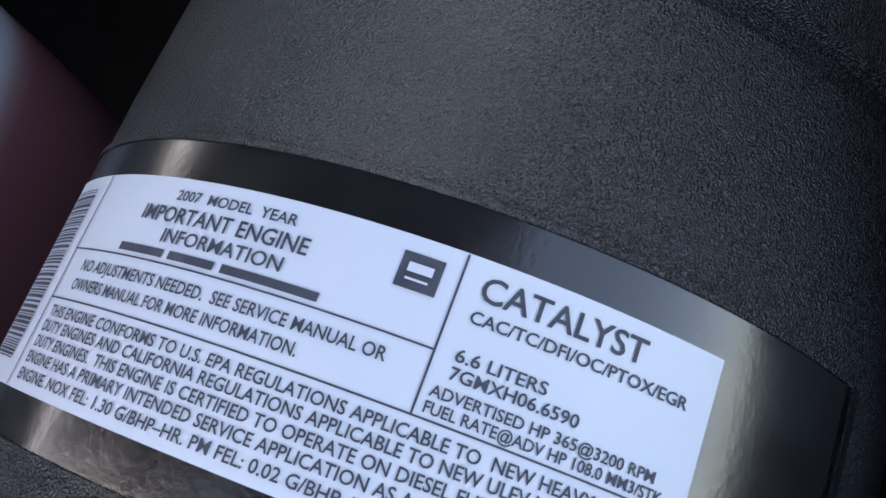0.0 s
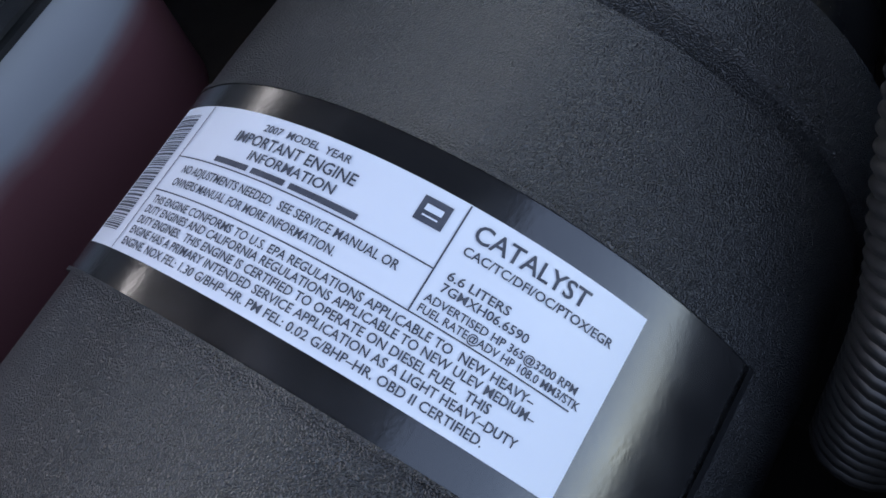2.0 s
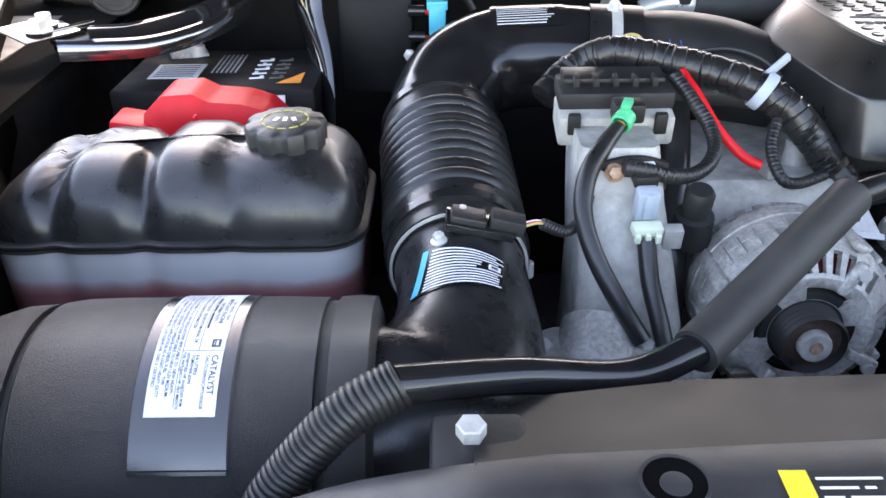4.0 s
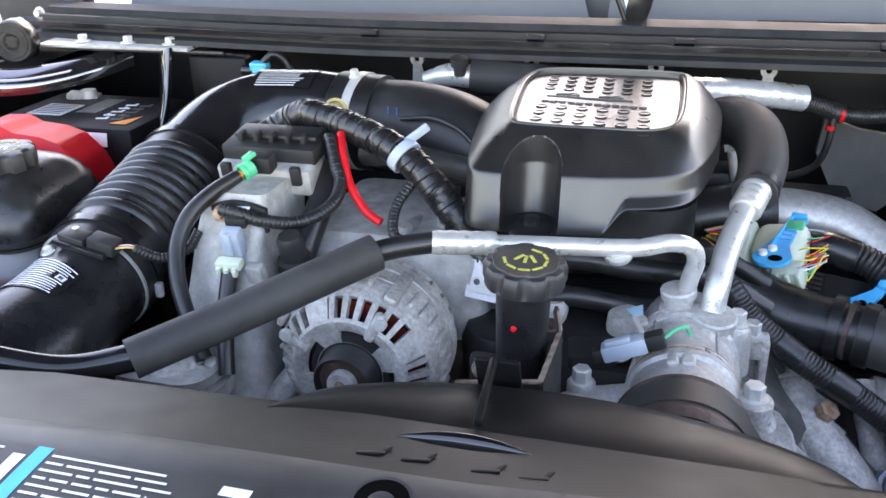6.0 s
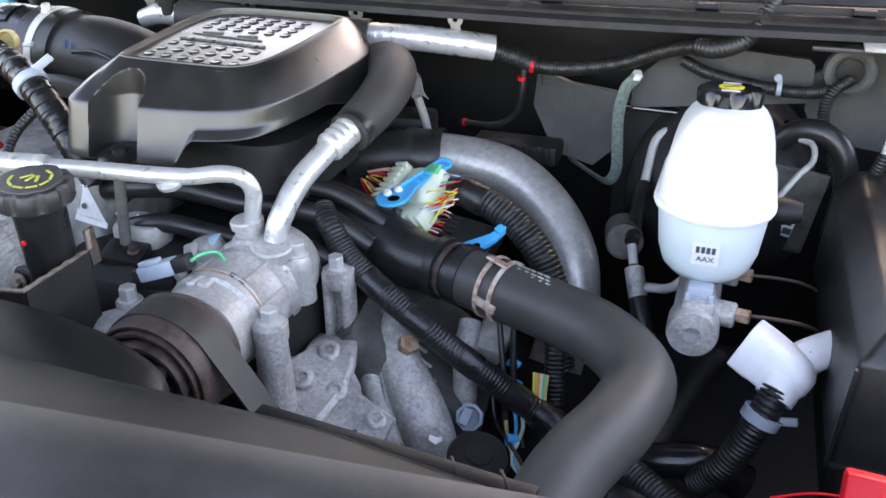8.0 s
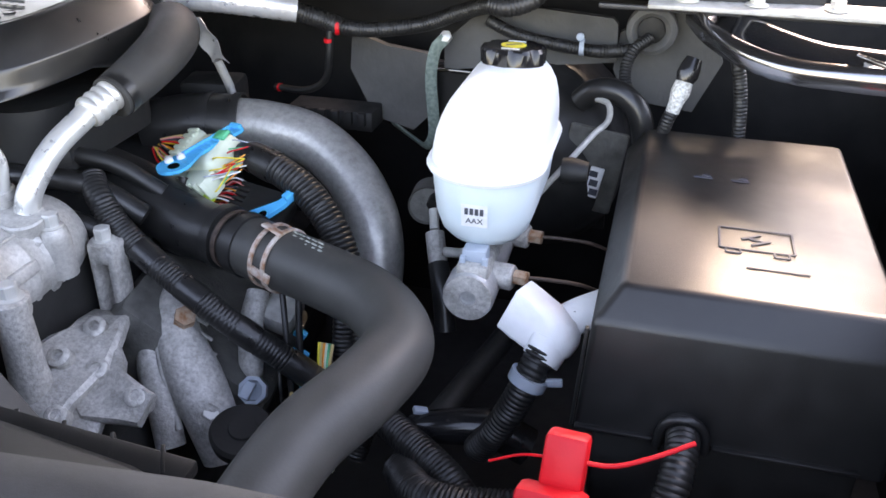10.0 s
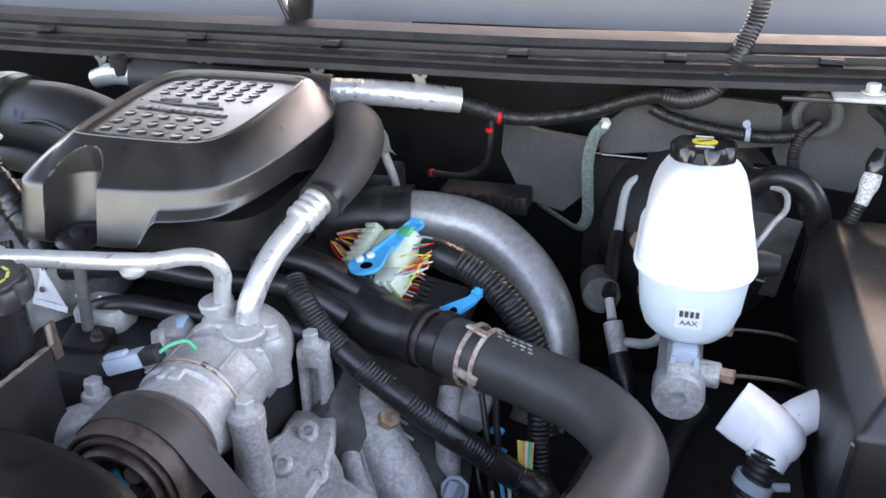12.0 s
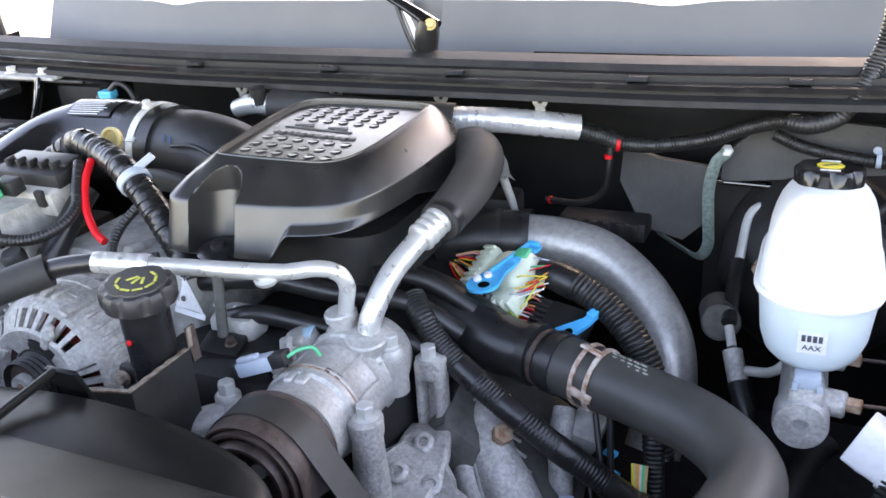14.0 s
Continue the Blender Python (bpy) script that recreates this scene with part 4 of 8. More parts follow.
part("side_bolt", Shape().lathe(at(0.062, -0.178, 0.985, 60, 0, 20), [(0.011, 0), (0.011, 0.01), (0.004, 0.011)], 8), RUST_DARK, comp)
# electrical plug with green wire
part("plug", Shape().box(at(0.119, -0.141, 1.062, -6, -20, 6), 0.042, 0.019, 0.016, 0.003), GREY_BLUE, comp, "pale blue electrical plug")
part("plug_latch", Shape().box(at(0.112, -0.145, 1.0705, -6, -20, 6), 0.024, 0.009, 0.005, 0.0015), GREY_BLUE, comp)
part("plug_end", Shape().box(at(0.146, -0.138, 1.072, -6, -20, 6), 0.018, 0.017, 0.015, 0.002), PLASTIC_DARK, comp)
part("plug_end", Shape().box(at(0.096, -0.143, 1.053, -6, -20, 6), 0.01, 0.015, 0.013, 0.002), PLASTIC_DARK, comp)
part("wire", Shape().sweep([(0.154, -0.137, 1.075), (0.162, -0.13, 1.08), (0.172, -0.119, 1.079), (0.177, -0.114, 1.068)], 0.0019, n=8, step=0.003), GREEN, comp)
part("side_boss", Shape().lathe(at(0.124, -0.05, 0.99, 0, -12, 0), [(0.022, 0), (0.02, 0.05), (0.016, 0.062), (0.004, 0.064)], 22, lumpy), CAST_SMOOTH, comp)
part("sticker", Shape().box(at(0.123, -0.056, 1.054, 18, -22, 0), 0.017, 0.017, 0.002, 0.0005), PALE_BLUE, comp)
for deg in (-38, 34):
    m = at(CMX, -0.095, CMZ) @ Matrix.Rotation(radians(deg), 4, "Y")
    part("fin", Shape().box(m @ at(0, 0, 0.0505), 0.004, 0.066, 0.0036, 0.0016, 3), CAST_SMOOTH, comp)
part("clip", Shape().box(at(0.128, -0.085, 1.06, 10, -15, 15), 0.018, 0.012, 0.006, 0.002).box(at(0.13, -0.1, 1.06, 20, 10, 30), 0.006, 0.03, 0.005, 0.001).lathe(at(0.12, -0.088, 1.052), [(0.009, 0), (0.008, 0.01), (0.002, 0.011)], 14), CAST_SMOOTH, comp)
for bx, by in ((0.118, -0.105), (0.125, -0.085)):
    bolt(at(bx, by, 1.03, 0, -30, 0), 0.007, 0.009, 1.3, CAST_SMOOTH, comp)
# clutch pulley
pul = part("pulley", Shape().lathe(CM, [(0.0345, 0.036), (0.0345, -0.008), (0.0365, -0.0145), (0.0405, -0.015), (0.0425, -0.011), (0.0432, -0.002), (0.0462, -0.002), (0.0468, -0.008), (0.0485, -0.0105), (0.0512, -0.0105), (0.0518, -0.003), (0.0534, -0.002), (0.054, -0.006), (0.0562, -0.0065), (0.0575, -0.003), (0.0585, 0.006), (0.0581, 0.011), (0.0581, 0.044), (0.0607, 0.049), (0.0563, 0.056), (0.0440, 0.06)], 72), RUST_DARK, comp)
part("clutch_plate", Shape().lathe(CM, [(0.0106, 0.02), (0.0211, 0.018), (0.0246, 0.012), (0.0317, 0.012), (0.0334, 0.02), (0.0343, 0.03)], 48), RUST_DARK, comp)
part("clutch_hub", Shape().lathe(CM, [(0.002, 0.008), (0.008, 0.008), (0.009, 0.018), (0.014, 0.02)], 18), STEEL, comp)
for k in range(3):
    a = 2 * math.pi * k / 3 + 0.5
    part("clutch_spring", Shape().sweep([CM @ Vector((0.022 * math.cos(a + q), 0.022 * math.sin(a + q), 0.012)) for q in (-0.5, -0.17, 0.17, 0.5)], 0.0045, n=10), CYAN if k == 1 else RUST_DARK, comp)
belt = Shape()
BR = 0.0602
bp = [(CMX + BR * math.sin(radians(a)), CMZ + BR * math.cos(radians(a))) for a in range(-150, 58, 6)]
bp += [(CMX + BR * math.sin(radians(56)) + 0.56 * d, CMZ + BR * math.cos(radians(56)) - 0.83 * d) for d in (0.02, 0.06, 0.11, 0.16, 0.22, 0.28)]
belt.grid(lambda u, v: (np.interp(u, np.linspace(0, 1, len(bp)), [p[0] for p in bp]), -0.229 + 0.032 * v, np.interp(u, np.linspace(0, 1, len(bp)), [p[1] for p in bp])), 90, 4, (0, 0, -0.004))
bt = thing("drive_belt", (CMX, -0.213, 0.9), "worn flat drive belt over the compressor pulley", "belt")
part("belt_back", belt, BELT, bt)
for k in range(5):
    groove = Shape()
    groove.grid(lambda u, v: (np.interp(u, np.linspace(0, 1, len(bp)), [p[0] for p in bp]), -0.227 + 0.0062 * k + 0.0032 * v, np.interp(u, np.linspace(0, 1, len(bp)), [p[1] for p in bp]) - 0.0045), 60, 1, (0, 0, -0.0015))
    part("rib", groove, RUBBER, bt)

# compressor bracket on the right
brk = thing("compressor_bracket", (0.25, -0.07, 0.8), "corroded cast aluminium bracket beside the compressor", "bracket")
part("front_post", Shape().lathe(at(0.237, -0.14, 0.88), [(0.021, 0), (0.0185, 0.07), (0.0165, 0.122), (0.0185, 0.128), (0.0185, 0.143), (0.014, 0.145)], 22, lambda a, h: 1 + 0.05 * math.sin(2 * a + 30 * h)), CAST, brk)
bolt(at(0.237, -0.139, 1.024), 0.0095, 0.013, 1.45, STEEL, brk)
part("rear_post", Shape().box(at(0.233, -0.004, 0.95), 0.008, 0.026, 0.13, 0.003).box(at(0.256, -0.004, 0.95), 0.009, 0.026, 0.13, 0.003).box(at(0.245, 0.005, 0.945), 0.03, 0.008, 0.12, 0.002).box(at(0.245, -0.004, 1.001), 0.03, 0.026, 0.022, 0.006).box(at(0.245, -0.006, 0.905), 0.03, 0.03, 0.03, 0.008), CAST, brk)
part("post_head", Shape().lathe(at(0.242, -0.003, 1.006), [(0.015, 0), (0.0155, 0.008), (0.013, 0.01)], 20), CAST, brk)
bolt(at(0.242, -0.003, 1.015), 0.009, 0.013, 1.3, STEEL, brk)
def slab(pts, thick, mat, name, parent):
    """A cast slab through a line of (x, y, z, half width), facing up and forward."""
    sh = Shape()
    nrm = Vector((0.15, -0.62, 0.77)).normalized()
    rings = []
    for i, (x, y, z, w) in enumerate(pts):
        a, b = Vector(pts[max(0, i - 1)][:3]), Vector(pts[min(len(pts) - 1, i + 1)][:3])
        t = (b - a).normalized()
        sd = t.cross(nrm).normalized()
        c = Vector((x, y, z))
        prof = [(-1, -1), (-1, 0.5), (-0.85, 1), (-0.5, 0.75), (0.5, 0.75), (0.85, 1), (1, 0.5), (1, -1)]
        rings.append([tuple(c + sd * w * 1.5 * p + nrm * thick * q) for p, q in prof])
    return part(name, sh.loft(rings), mat, parent)


slab([(0.245, -0.01, 0.93, 0.016), (0.252, -0.04, 0.94, 0.017), (0.259, -0.065, 0.94, 0.019), (0.258, -0.09, 0.935, 0.024), (0.252, -0.115, 0.93, 0.026), (0.25, -0.14, 0.92, 0.022), (0.245, -0.17, 0.9, 0.02)], 0.008, CAST, "web", brk)
slab([(0.262, -0.075, 0.93, 0.016), (0.275, -0.1, 0.918, 0.022), (0.298, -0.12, 0.91, 0.02), (0.33, -0.125, 0.912, 0.014), (0.352, -0.128, 0.91, 0.011)], 0.008, CAST, "arm", brk)
slab([(0.27, -0.1, 0.92, 0.02), (0.262, -0.14, 0.9, 0.03), (0.268, -0.19, 0.87, 0.03)], 0.007, CAST, "lower_web", brk)
for (bx, by, bz) in ((0.259, -0.062, 0.944), (0.253, -0.113, 0.942), (0.337, -0.12, 0.916), (0.284, -0.102, 0.925), (0.272, -0.155, 0.905)):
    part("boss", Shape().lathe(at(bx, by, bz, 32, 8, 0), [(0.012, -0.02), (0.0115, 0.007), (0.009, 0.009), (0.0055, 0.009), (0.005, 0.002), (0.0001, 0.001)], 20), CAST, brk)

# right valve cover: sloping ribbed castings
vc = thing("right_valve_cover", (0.32, 0.05, 0.75), "grimy grey cast aluminium valve cover, body darkened for gap shade", "engine part")
# Body is coloured dark to paint the shaded gaps between the runners.
part("body", Shape().box(at(0.3, 0.07, 0.86, 0, 38, 8), 0.2, 0.2, 0.1, 0.02), CAST_GRIME_SHADE, vc)
for pts, rr in (([(0.272, 0.06, 0.935), (0.278, 0.03, 0.93), (0.283, 0.0, 0.912), (0.297, -0.035, 0.884), (0.322, -0.065, 0.855), (0.335, -0.08, 0.82)], [0.01, 0.014, 0.016, 0.017, 0.016, 0.016]),
                ([(0.296, 0.04, 0.945), (0.304, 0.012, 0.928), (0.32, -0.012, 0.905), (0.346, -0.034, 0.876), (0.37, -0.052, 0.845), (0.385, -0.06, 0.8)], [0.016, 0.021, 0.026, 0.03, 0.028, 0.024]),
                ([(0.375, 0.07, 0.93), (0.378, 0.04, 0.905), (0.385, 0.02, 0.88), (0.39, 0.0, 0.83)], [0.013, 0.014, 0.014, 0.013])):
    part("runner", Shape().sweep(pts, rr, n=24, flat=0.8), CAST, vc)
for k in range(9):
    q = k / 8
    part("casting_rib", Shape().sweep([(0.3 + 0.075 * q - 0.02, 0.03 - 0.085 * q, 0.955 - 0.085 * q - 0.008), (0.3 + 0.075 * q, 0.03 - 0.085 * q - 0.004, 0.955 - 0.085 * q), (0.3 + 0.075 * q + 0.022, 0.034 - 0.085 * q, 0.95 - 0.09 * q - 0.012)], 0.0022, n=8, step=0.006), CAST, vc)
part("seam_ridge", Shape().sweep([(0.292, 0.05, 0.95), (0.291, 0.012, 0.938), (0.3, -0.02, 0.912), (0.318, -0.048, 0.88), (0.345, -0.075, 0.84)], 0.0045, n=10), CAST_DULL, vc)
part("lug", Shape().box(at(0.4, 0.075, 0.905, 20, 15, 0), 0.04, 0.05, 0.03, 0.008), CAST_DULL, vc)
part("bolt_boss", Shape().lathe(at(0.3705, -0.054, 0.842, 25, 30, 0), [(0.02, -0.02), (0.018, 0.008), (0.015, 0.011)], 22), CAST, vc)
bolt(at(0.3725, -0.058, 0.8525, 25, 30, 0), 0.0095, 0.012, 1.3, STEEL, vc)
part("rusty_nut", Shape().lathe(at(0.324, -0.005, 0.93, 20, 30, 0), [(0.012, 0), (0.012, 0.012), (0.006, 0.013)], 6), RUST, vc)
part("rusty_nut", Shape().lathe(at(0.379, 0.086, 0.885, 10, 10, 0), [(0.011, 0), (0.011, 0.012), (0.006, 0.013)], 6), RUST, vc)

# ---- grey castings on the left ----
cross = thing("coolant_crossover", (-0.29, -0.08, 0.9), "tall dull grey cast aluminium housing", "engine part")
def xring(x0, x1, y0, y1, z, r, tilt=0.0):
    return [(x, y, z + tilt * (y - y0)) for x, y in rounded(x0, x1, y0, y1, r, 5)]


part("column", Shape().loft([xring(-0.345, -0.225, -0.2, -0.06, 0.93, 0.025), xring(-0.34, -0.235, -0.19, -0.055, 0.99, 0.025), xring(-0.335, -0.245, -0.16, -0.035, 1.06, 0.02), xring(-0.332, -0.255, -0.125, 0.0, 1.12, 0.012), xring(-0.33, -0.258, -0.095, 0.015, 1.165, 0.01)]), CAST_DULL, cross)
part("shoulder", Shape().box(at(-0.3, -0.09, 1.115, -20, 0, 0), 0.06, 0.05, 0.05, 0.01), CAST_DULL, cross)
part("flange", Shape().loft([[(x, y - 0.5 * (z - 1.0), z) for x, y in rounded(-0.385, -0.265, -0.235, -0.155, 0.03, 6)] for z in (0.99, 1.005)]), CAST_DULL, cross)
part("flange", Shape().loft([[(x, y - 0.5 * (z - 1.0), z) for x, y in rounded(-0.38, -0.27, -0.232, -0.158, 0.03, 6)] for z in (1.01, 1.022)]), CAST_DULL, cross)
part("throat", Shape().sweep([(-0.32, -0.25, 0.96), (-0.325, -0.21, 0.995), (-0.315, -0.17, 1.02)], [0.036, 0.037, 0.036], n=28), CAST, cross)
for k in range(5):
    part("rib", Shape().box(at(-0.358 + 0.02 * k, -0.255, 0.995, 55, 0, 0), 0.004, 0.02, 0.04, 0.001), CAST_DULL, cross)
for bx, by, bz in ((-0.37, -0.2, 1.02), (-0.28, -0.2, 1.02)):
    bolt(at(bx, by, bz, 25, 0, 0), 0.007, 0.007, 1.3, STEEL, cross)
lvc = thing("left_valve_cover", (-0.15, 0.05, 0.98), "dull grey cast aluminium upper engine cover", "engine part")
part("body", Shape().loft([xring(-0.26, -0.03, -0.06, 0.14, 1.0, 0.02), xring(-0.255, -0.04, -0.05, 0.14, 1.09, 0.02), xring(-0.24, -0.05, -0.035, 0.14, 1.105, 0.02)]), CAST_DULL, lvc)
part("panel_rib", Shape().box(at(-0.13, 0.0, 1.105, -10, 0, 0), 0.012, 0.08, 0.012, 0.004), CAST_DULL, lvc)
part("boss", Shape().lathe(at(-0.09, 0.01, 1.1), [(0.013, 0), (0.012, 0.03), (0.009, 0.031)], 18), CAST_DULL, lvc)
bolt(at(-0.085, 0.04, 1.13), 0.007, 0.01, 1.3, PLASTIC_DARK, lvc)
part("black_port", Shape().lathe(at(-0.224, -0.101, 1.075, 15, 0, 0), [(0.02, 0), (0.018, 0.03), (0.013, 0.032), (0.014, 0.055), (0.011, 0.06)], 22), PLASTIC_DARK, lvc)
mod = thing("glow_plug_module", (-0.285, 0.0, 1.16), "black control module on a grey metal base", "module")
part("base", Shape().box(at(-0.288, -0.012, 1.163, 12, 0, 0), 0.112, 0.05, 0.032, 0.004), CAST_DULL, mod)
part("case", Shape().box(at(-0.287, 0.0, 1.187, 8, 0, 0), 0.112, 0.05, 0.02, 0.004), PLASTIC_DARK, mod)
part("lid", Shape().box(at(-0.287, 0.012, 1.199, 8, 0, 0), 0.1, 0.03, 0.008, 0.002), PLASTIC_MATTE, mod)
for k in range(5):
    part("lid_rib", Shape().box(at(-0.325 + 0.019 * k, -0.006, 1.199, 8, 0, 0), 0.006, 0.014, 0.012, 0.0015), PLASTIC_DARK, mod)
for bx in (-0.33, -0.247):
    part("latch", Shape().box(at(bx, -0.04, 1.168, 12, 0, 0), 0.012, 0.008, 0.022, 0.002), PLASTIC_DARK, mod)

# ---- brake fluid reservoir and master cylinder ----
res = thing("brake_reservoir", (0.625, 0.17, 1.02), "milky white brake fluid reservoir with a black cap", "reservoir")
def res_ring(x0, x1, y0, y1, z, r):
    return [(x, y, z) for x, y in rounded(x0, x1, y0, y1, r, 8)]


# Lower tank is the same white plastic, with bluish shade in its colour.
part("lower_tank", Shape().loft([res_ring(0.6, 0.652, 0.1, 0.235, 1.017, 0.025), res_ring(0.588, 0.663, 0.083, 0.25, 1.021, 0.036), res_ring(0.579, 0.671, 0.074, 0.259, 1.031, 0.044), res_ring(0.573, 0.677, 0.067, 0.266, 1.05, 0.05), res_ring(0.568, 0.682, 0.062, 0.272, 1.098, 0.055)]), SHADED_PL, res)
part("rim", Shape().loft([res_ring(0.5645, 0.6855, 0.057, 0.276, 1.097, 0.058), res_ring(0.563, 0.687, 0.055, 0.278, 1.101, 0.06), res_ring(0.5645, 0.6855, 0.057, 0.276, 1.105, 0.058)]), WHITE_PL, res)
part("upper_tank", Shape().loft([res_ring(0.568, 0.682, 0.061, 0.274, 1.102, 0.056), res_ring(0.5685, 0.6815, 0.064, 0.279, 1.116, 0.056), res_ring(0.57, 0.68, 0.071, 0.284, 1.13, 0.055), res_ring(0.573, 0.677, 0.083, 0.288, 1.142, 0.052), res_ring(0.577, 0.673, 0.1, 0.29, 1.152, 0.048), res_ring(0.583, 0.667, 0.122, 0.29, 1.16, 0.042), res_ring(0.591, 0.659, 0.15, 0.288, 1.166, 0.034), res_ring(0.602, 0.648, 0.185, 0.28, 1.17, 0.023), res_ring(0.612, 0.638, 0.215, 0.27, 1.1715, 0.012)]), WHITE_PL, res)
part("cap", Shape().lathe(at(0.624, 0.243, 1.166, -4, 0, 0), [(0.03, 0.0), (0.036, 0.002), (0.037, 0.016), (0.034, 0.02), (0.001, 0.02)], 60, scallop), PLASTIC_GLOSS, res)
mc = thing("master_cylinder", (0.625, 0.2, 0.95), "cast aluminium brake master cylinder", "brake part")
part("cylinder", Shape().lathe(at(0.623, 0.05, 0.976, -90, 0, 0), [(0.008, 0.004), (0.008, 0.0), (0.025, 0.0), (0.027, 0.003), (0.027, 0.03), (0.024, 0.035), (0.024, 0.3), (0.01, 0.31)], 40), MACHINED, mc)
bst = thing("brake_booster", (0.62, 0.45, 0.85), "round black brake booster on the firewall", "brake booster")
part("drum", Shape().lathe(at(0.625, 0.34, 0.98, -90, 0, 0), [(0.06, 0.0), (0.1, 0.02), (0.125, 0.06), (0.13, 0.2), (0.12, 0.24)], 48), PLASTIC_DARK, bst)

# ---- fuse box ----
fuse = thing("fuse_box", (0.88, 0.1, 0.9), "large black plastic underhood fuse box", "fuse box")
part("lid", Shape().loft([[(x, y, z) for x, y in rounded(a, b, c, d, r, 5)] for a, b, c, d, z, r in ((0.752, 1.0, -0.098, 0.3, 0.955, 0.006), (0.7575, 1.0, -0.0925, 0.298, 1.058, 0.006), (0.759, 0.999, -0.091, 0.297, 1.0625, 0.006), (0.762, 0.996, -0.088, 0.295, 1.066, 0.006), (0.775, 0.988, -0.075, 0.291, 1.0855, 0.006), (0.777, 0.986, -0.0725, 0.289, 1.088, 0.006), (0.781, 0.983, -0.069, 0.286, 1.0895, 0.006))]), FUSE_BLACK, fuse)
part("base", Shape().box(at(0.878, 0.1, 0.9), 0.22, 0.36, 0.12, 0.008), PLASTIC_DARK, fuse)

# ---- coolant tank ----
tank = thing("coolant_tank", (-0.7, -0.06, 0.98), "coolant tank with black top and cloudy pink lower half", "tank")
def even(outline, n):
    """An outline taken at n even steps."""
    c = np.array(outline + outline[:1])
    d = np.r_[0, np.cumsum(np.linalg.norm(np.diff(c, axis=0), axis=1))]
    q = np.linspace(0, d[-1], n, endpoint=False)
    return list(zip(np.interp(q, d, c[:, 0]), np.interp(q, d, c[:, 1])))


def tank_ring(grow, z, top=0.0, n=240):
    """One level of the tank; top: how strongly the lobes and the falling shoulder show."""
    out = []
    for x, y in even(rounded(-0.875 + grow, -0.528 - grow, -0.15 + grow, 0.03 - grow, max(0.002, 0.04 - 0.3 * grow), 12), n):
        u = (x + 0.875) / 0.347
        crease = max(math.exp(-((u - c) / 0.035) ** 2) * w for c, w in ((0.21, 1.0), (0.44, 1.0), (0.66, 0.55)))
        d = 0.004 * crease + 0.009 * top * crease
        drop = top * (0.016 * max(0.0, (0.24 - u) / 0.24) + 0.006 * max(0.0, min(1.0, (0.47 - u) / 0.06)) + 0.010 * crease)
        out.append((x, y + d * (1 if y < -0.06 else -1), z - drop))
    return out


def tank_top(levels):
    sh = Shape()
    rings = [tank_ring(*lv) for lv in levels]
    return sh.loft(rings)


part("lower_shell", Shape().loft([tank_ring(0.02, 0.98), tank_ring(0.008, 0.99), tank_ring(0.006, 1.03), tank_ring(0.005, 1.06), tank_ring(0.004, 1.092)]), TANK_CLOUDY, tank, "cloudy plastic shell with pink coolant showing through")
part("seam", Shape().loft([tank_ring(-0.001, 1.092), tank_ring(-0.003, 1.0935), tank_ring(-0.003, 1.096), tank_ring(0.001, 1.0965), tank_ring(0.001, 1.098), tank_ring(-0.003, 1.0985), tank_ring(-0.003, 1.1005), tank_ring(0.0, 1.1015)]), PLASTIC_MATTE, tank)
part("upper_shell", tank_top([(0.004, 1.1), (0.004, 1.11, 0.1), (0.006, 1.122, 0.3), (0.011, 1.138, 0.55), (0.02, 1.152, 0.8), (0.032, 1.162, 0.95), (0.046, 1.168, 1.0), (0.06, 1.17, 1.0), (0.075, 1.17, 1.0), (0.0885, 1.169, 1.0)]), TANK_BLACK, tank)
part("cap_neck", Shape().lathe(at(-0.6, -0.071, 1.155, 3, 0, 0), [(0.033, 0.0), (0.03, 0.008), (0.028, 0.014)], 40), TANK_BLACK, tank)
part("cap", Shape().lathe(at(-0.6, -0.071, 1.158, 3, 0, 0), [(0.026, 0.006), (0.037, 0.008), (0.038, 0.024), (0.036, 0.028), (0.031, 0.0299), (0.001, 0.0299)], 96, lambda a, h: 1 - 0.12 * max(0.0, math.cos(8 * a)) ** 0.7 * (1 if h < 0.0285 else 0.4)), PLASTIC_MATTE, tank)

# ---- battery ----
bat = thing("battery", (-0.73, 0.27, 0.95), "black car battery with a red terminal cover", "battery")
part("case", Shape().box(at(-0.735, 0.27, 1.045), 0.25, 0.18, 0.18, 0.006), BLACK_MATTE, bat)
rc_ = thing("terminal_cover", (-0.7, 0.09, 1.1), "red plastic terminal cover beside the battery", "cover")
def red_pt(u, v):
    x = -0.775 + 0.168 * u
    top = float(np.interp(u, [0, 0.12, 0.3, 0.4, 0.6, 0.75, 0.88, 1.0], [1.15, 1.168, 1.168, 1.158, 1.153, 1.143, 1.118, 1.06]))
    a = math.pi * v
    return x, 0.085 - 0.042 * math.cos(a) + 0.03 * u, 1.03 + (top - 1.03) * min(1.0, 1.6 * math.sin(a))


part("shell", Shape().grid(red_pt, 40, 20), RED, rc_)
part("snout", Shape().box(at(-0.79, 0.07, 1.123, 0, 10, 0), 0.05, 0.05, 0.04, 0.006), RED, rc_)
part("lid_line", Shape().box(at(-0.715, 0.04, 1.13, 12, 0, 0), 0.003, 0.008, 0.05, 0.001), RED, rc_)

# ---- engine cover details ----
def lift_at(y):
    return 1.2194 + 0.006 * max(0.0, min(1.0, (y + 0.02) / 0.24))


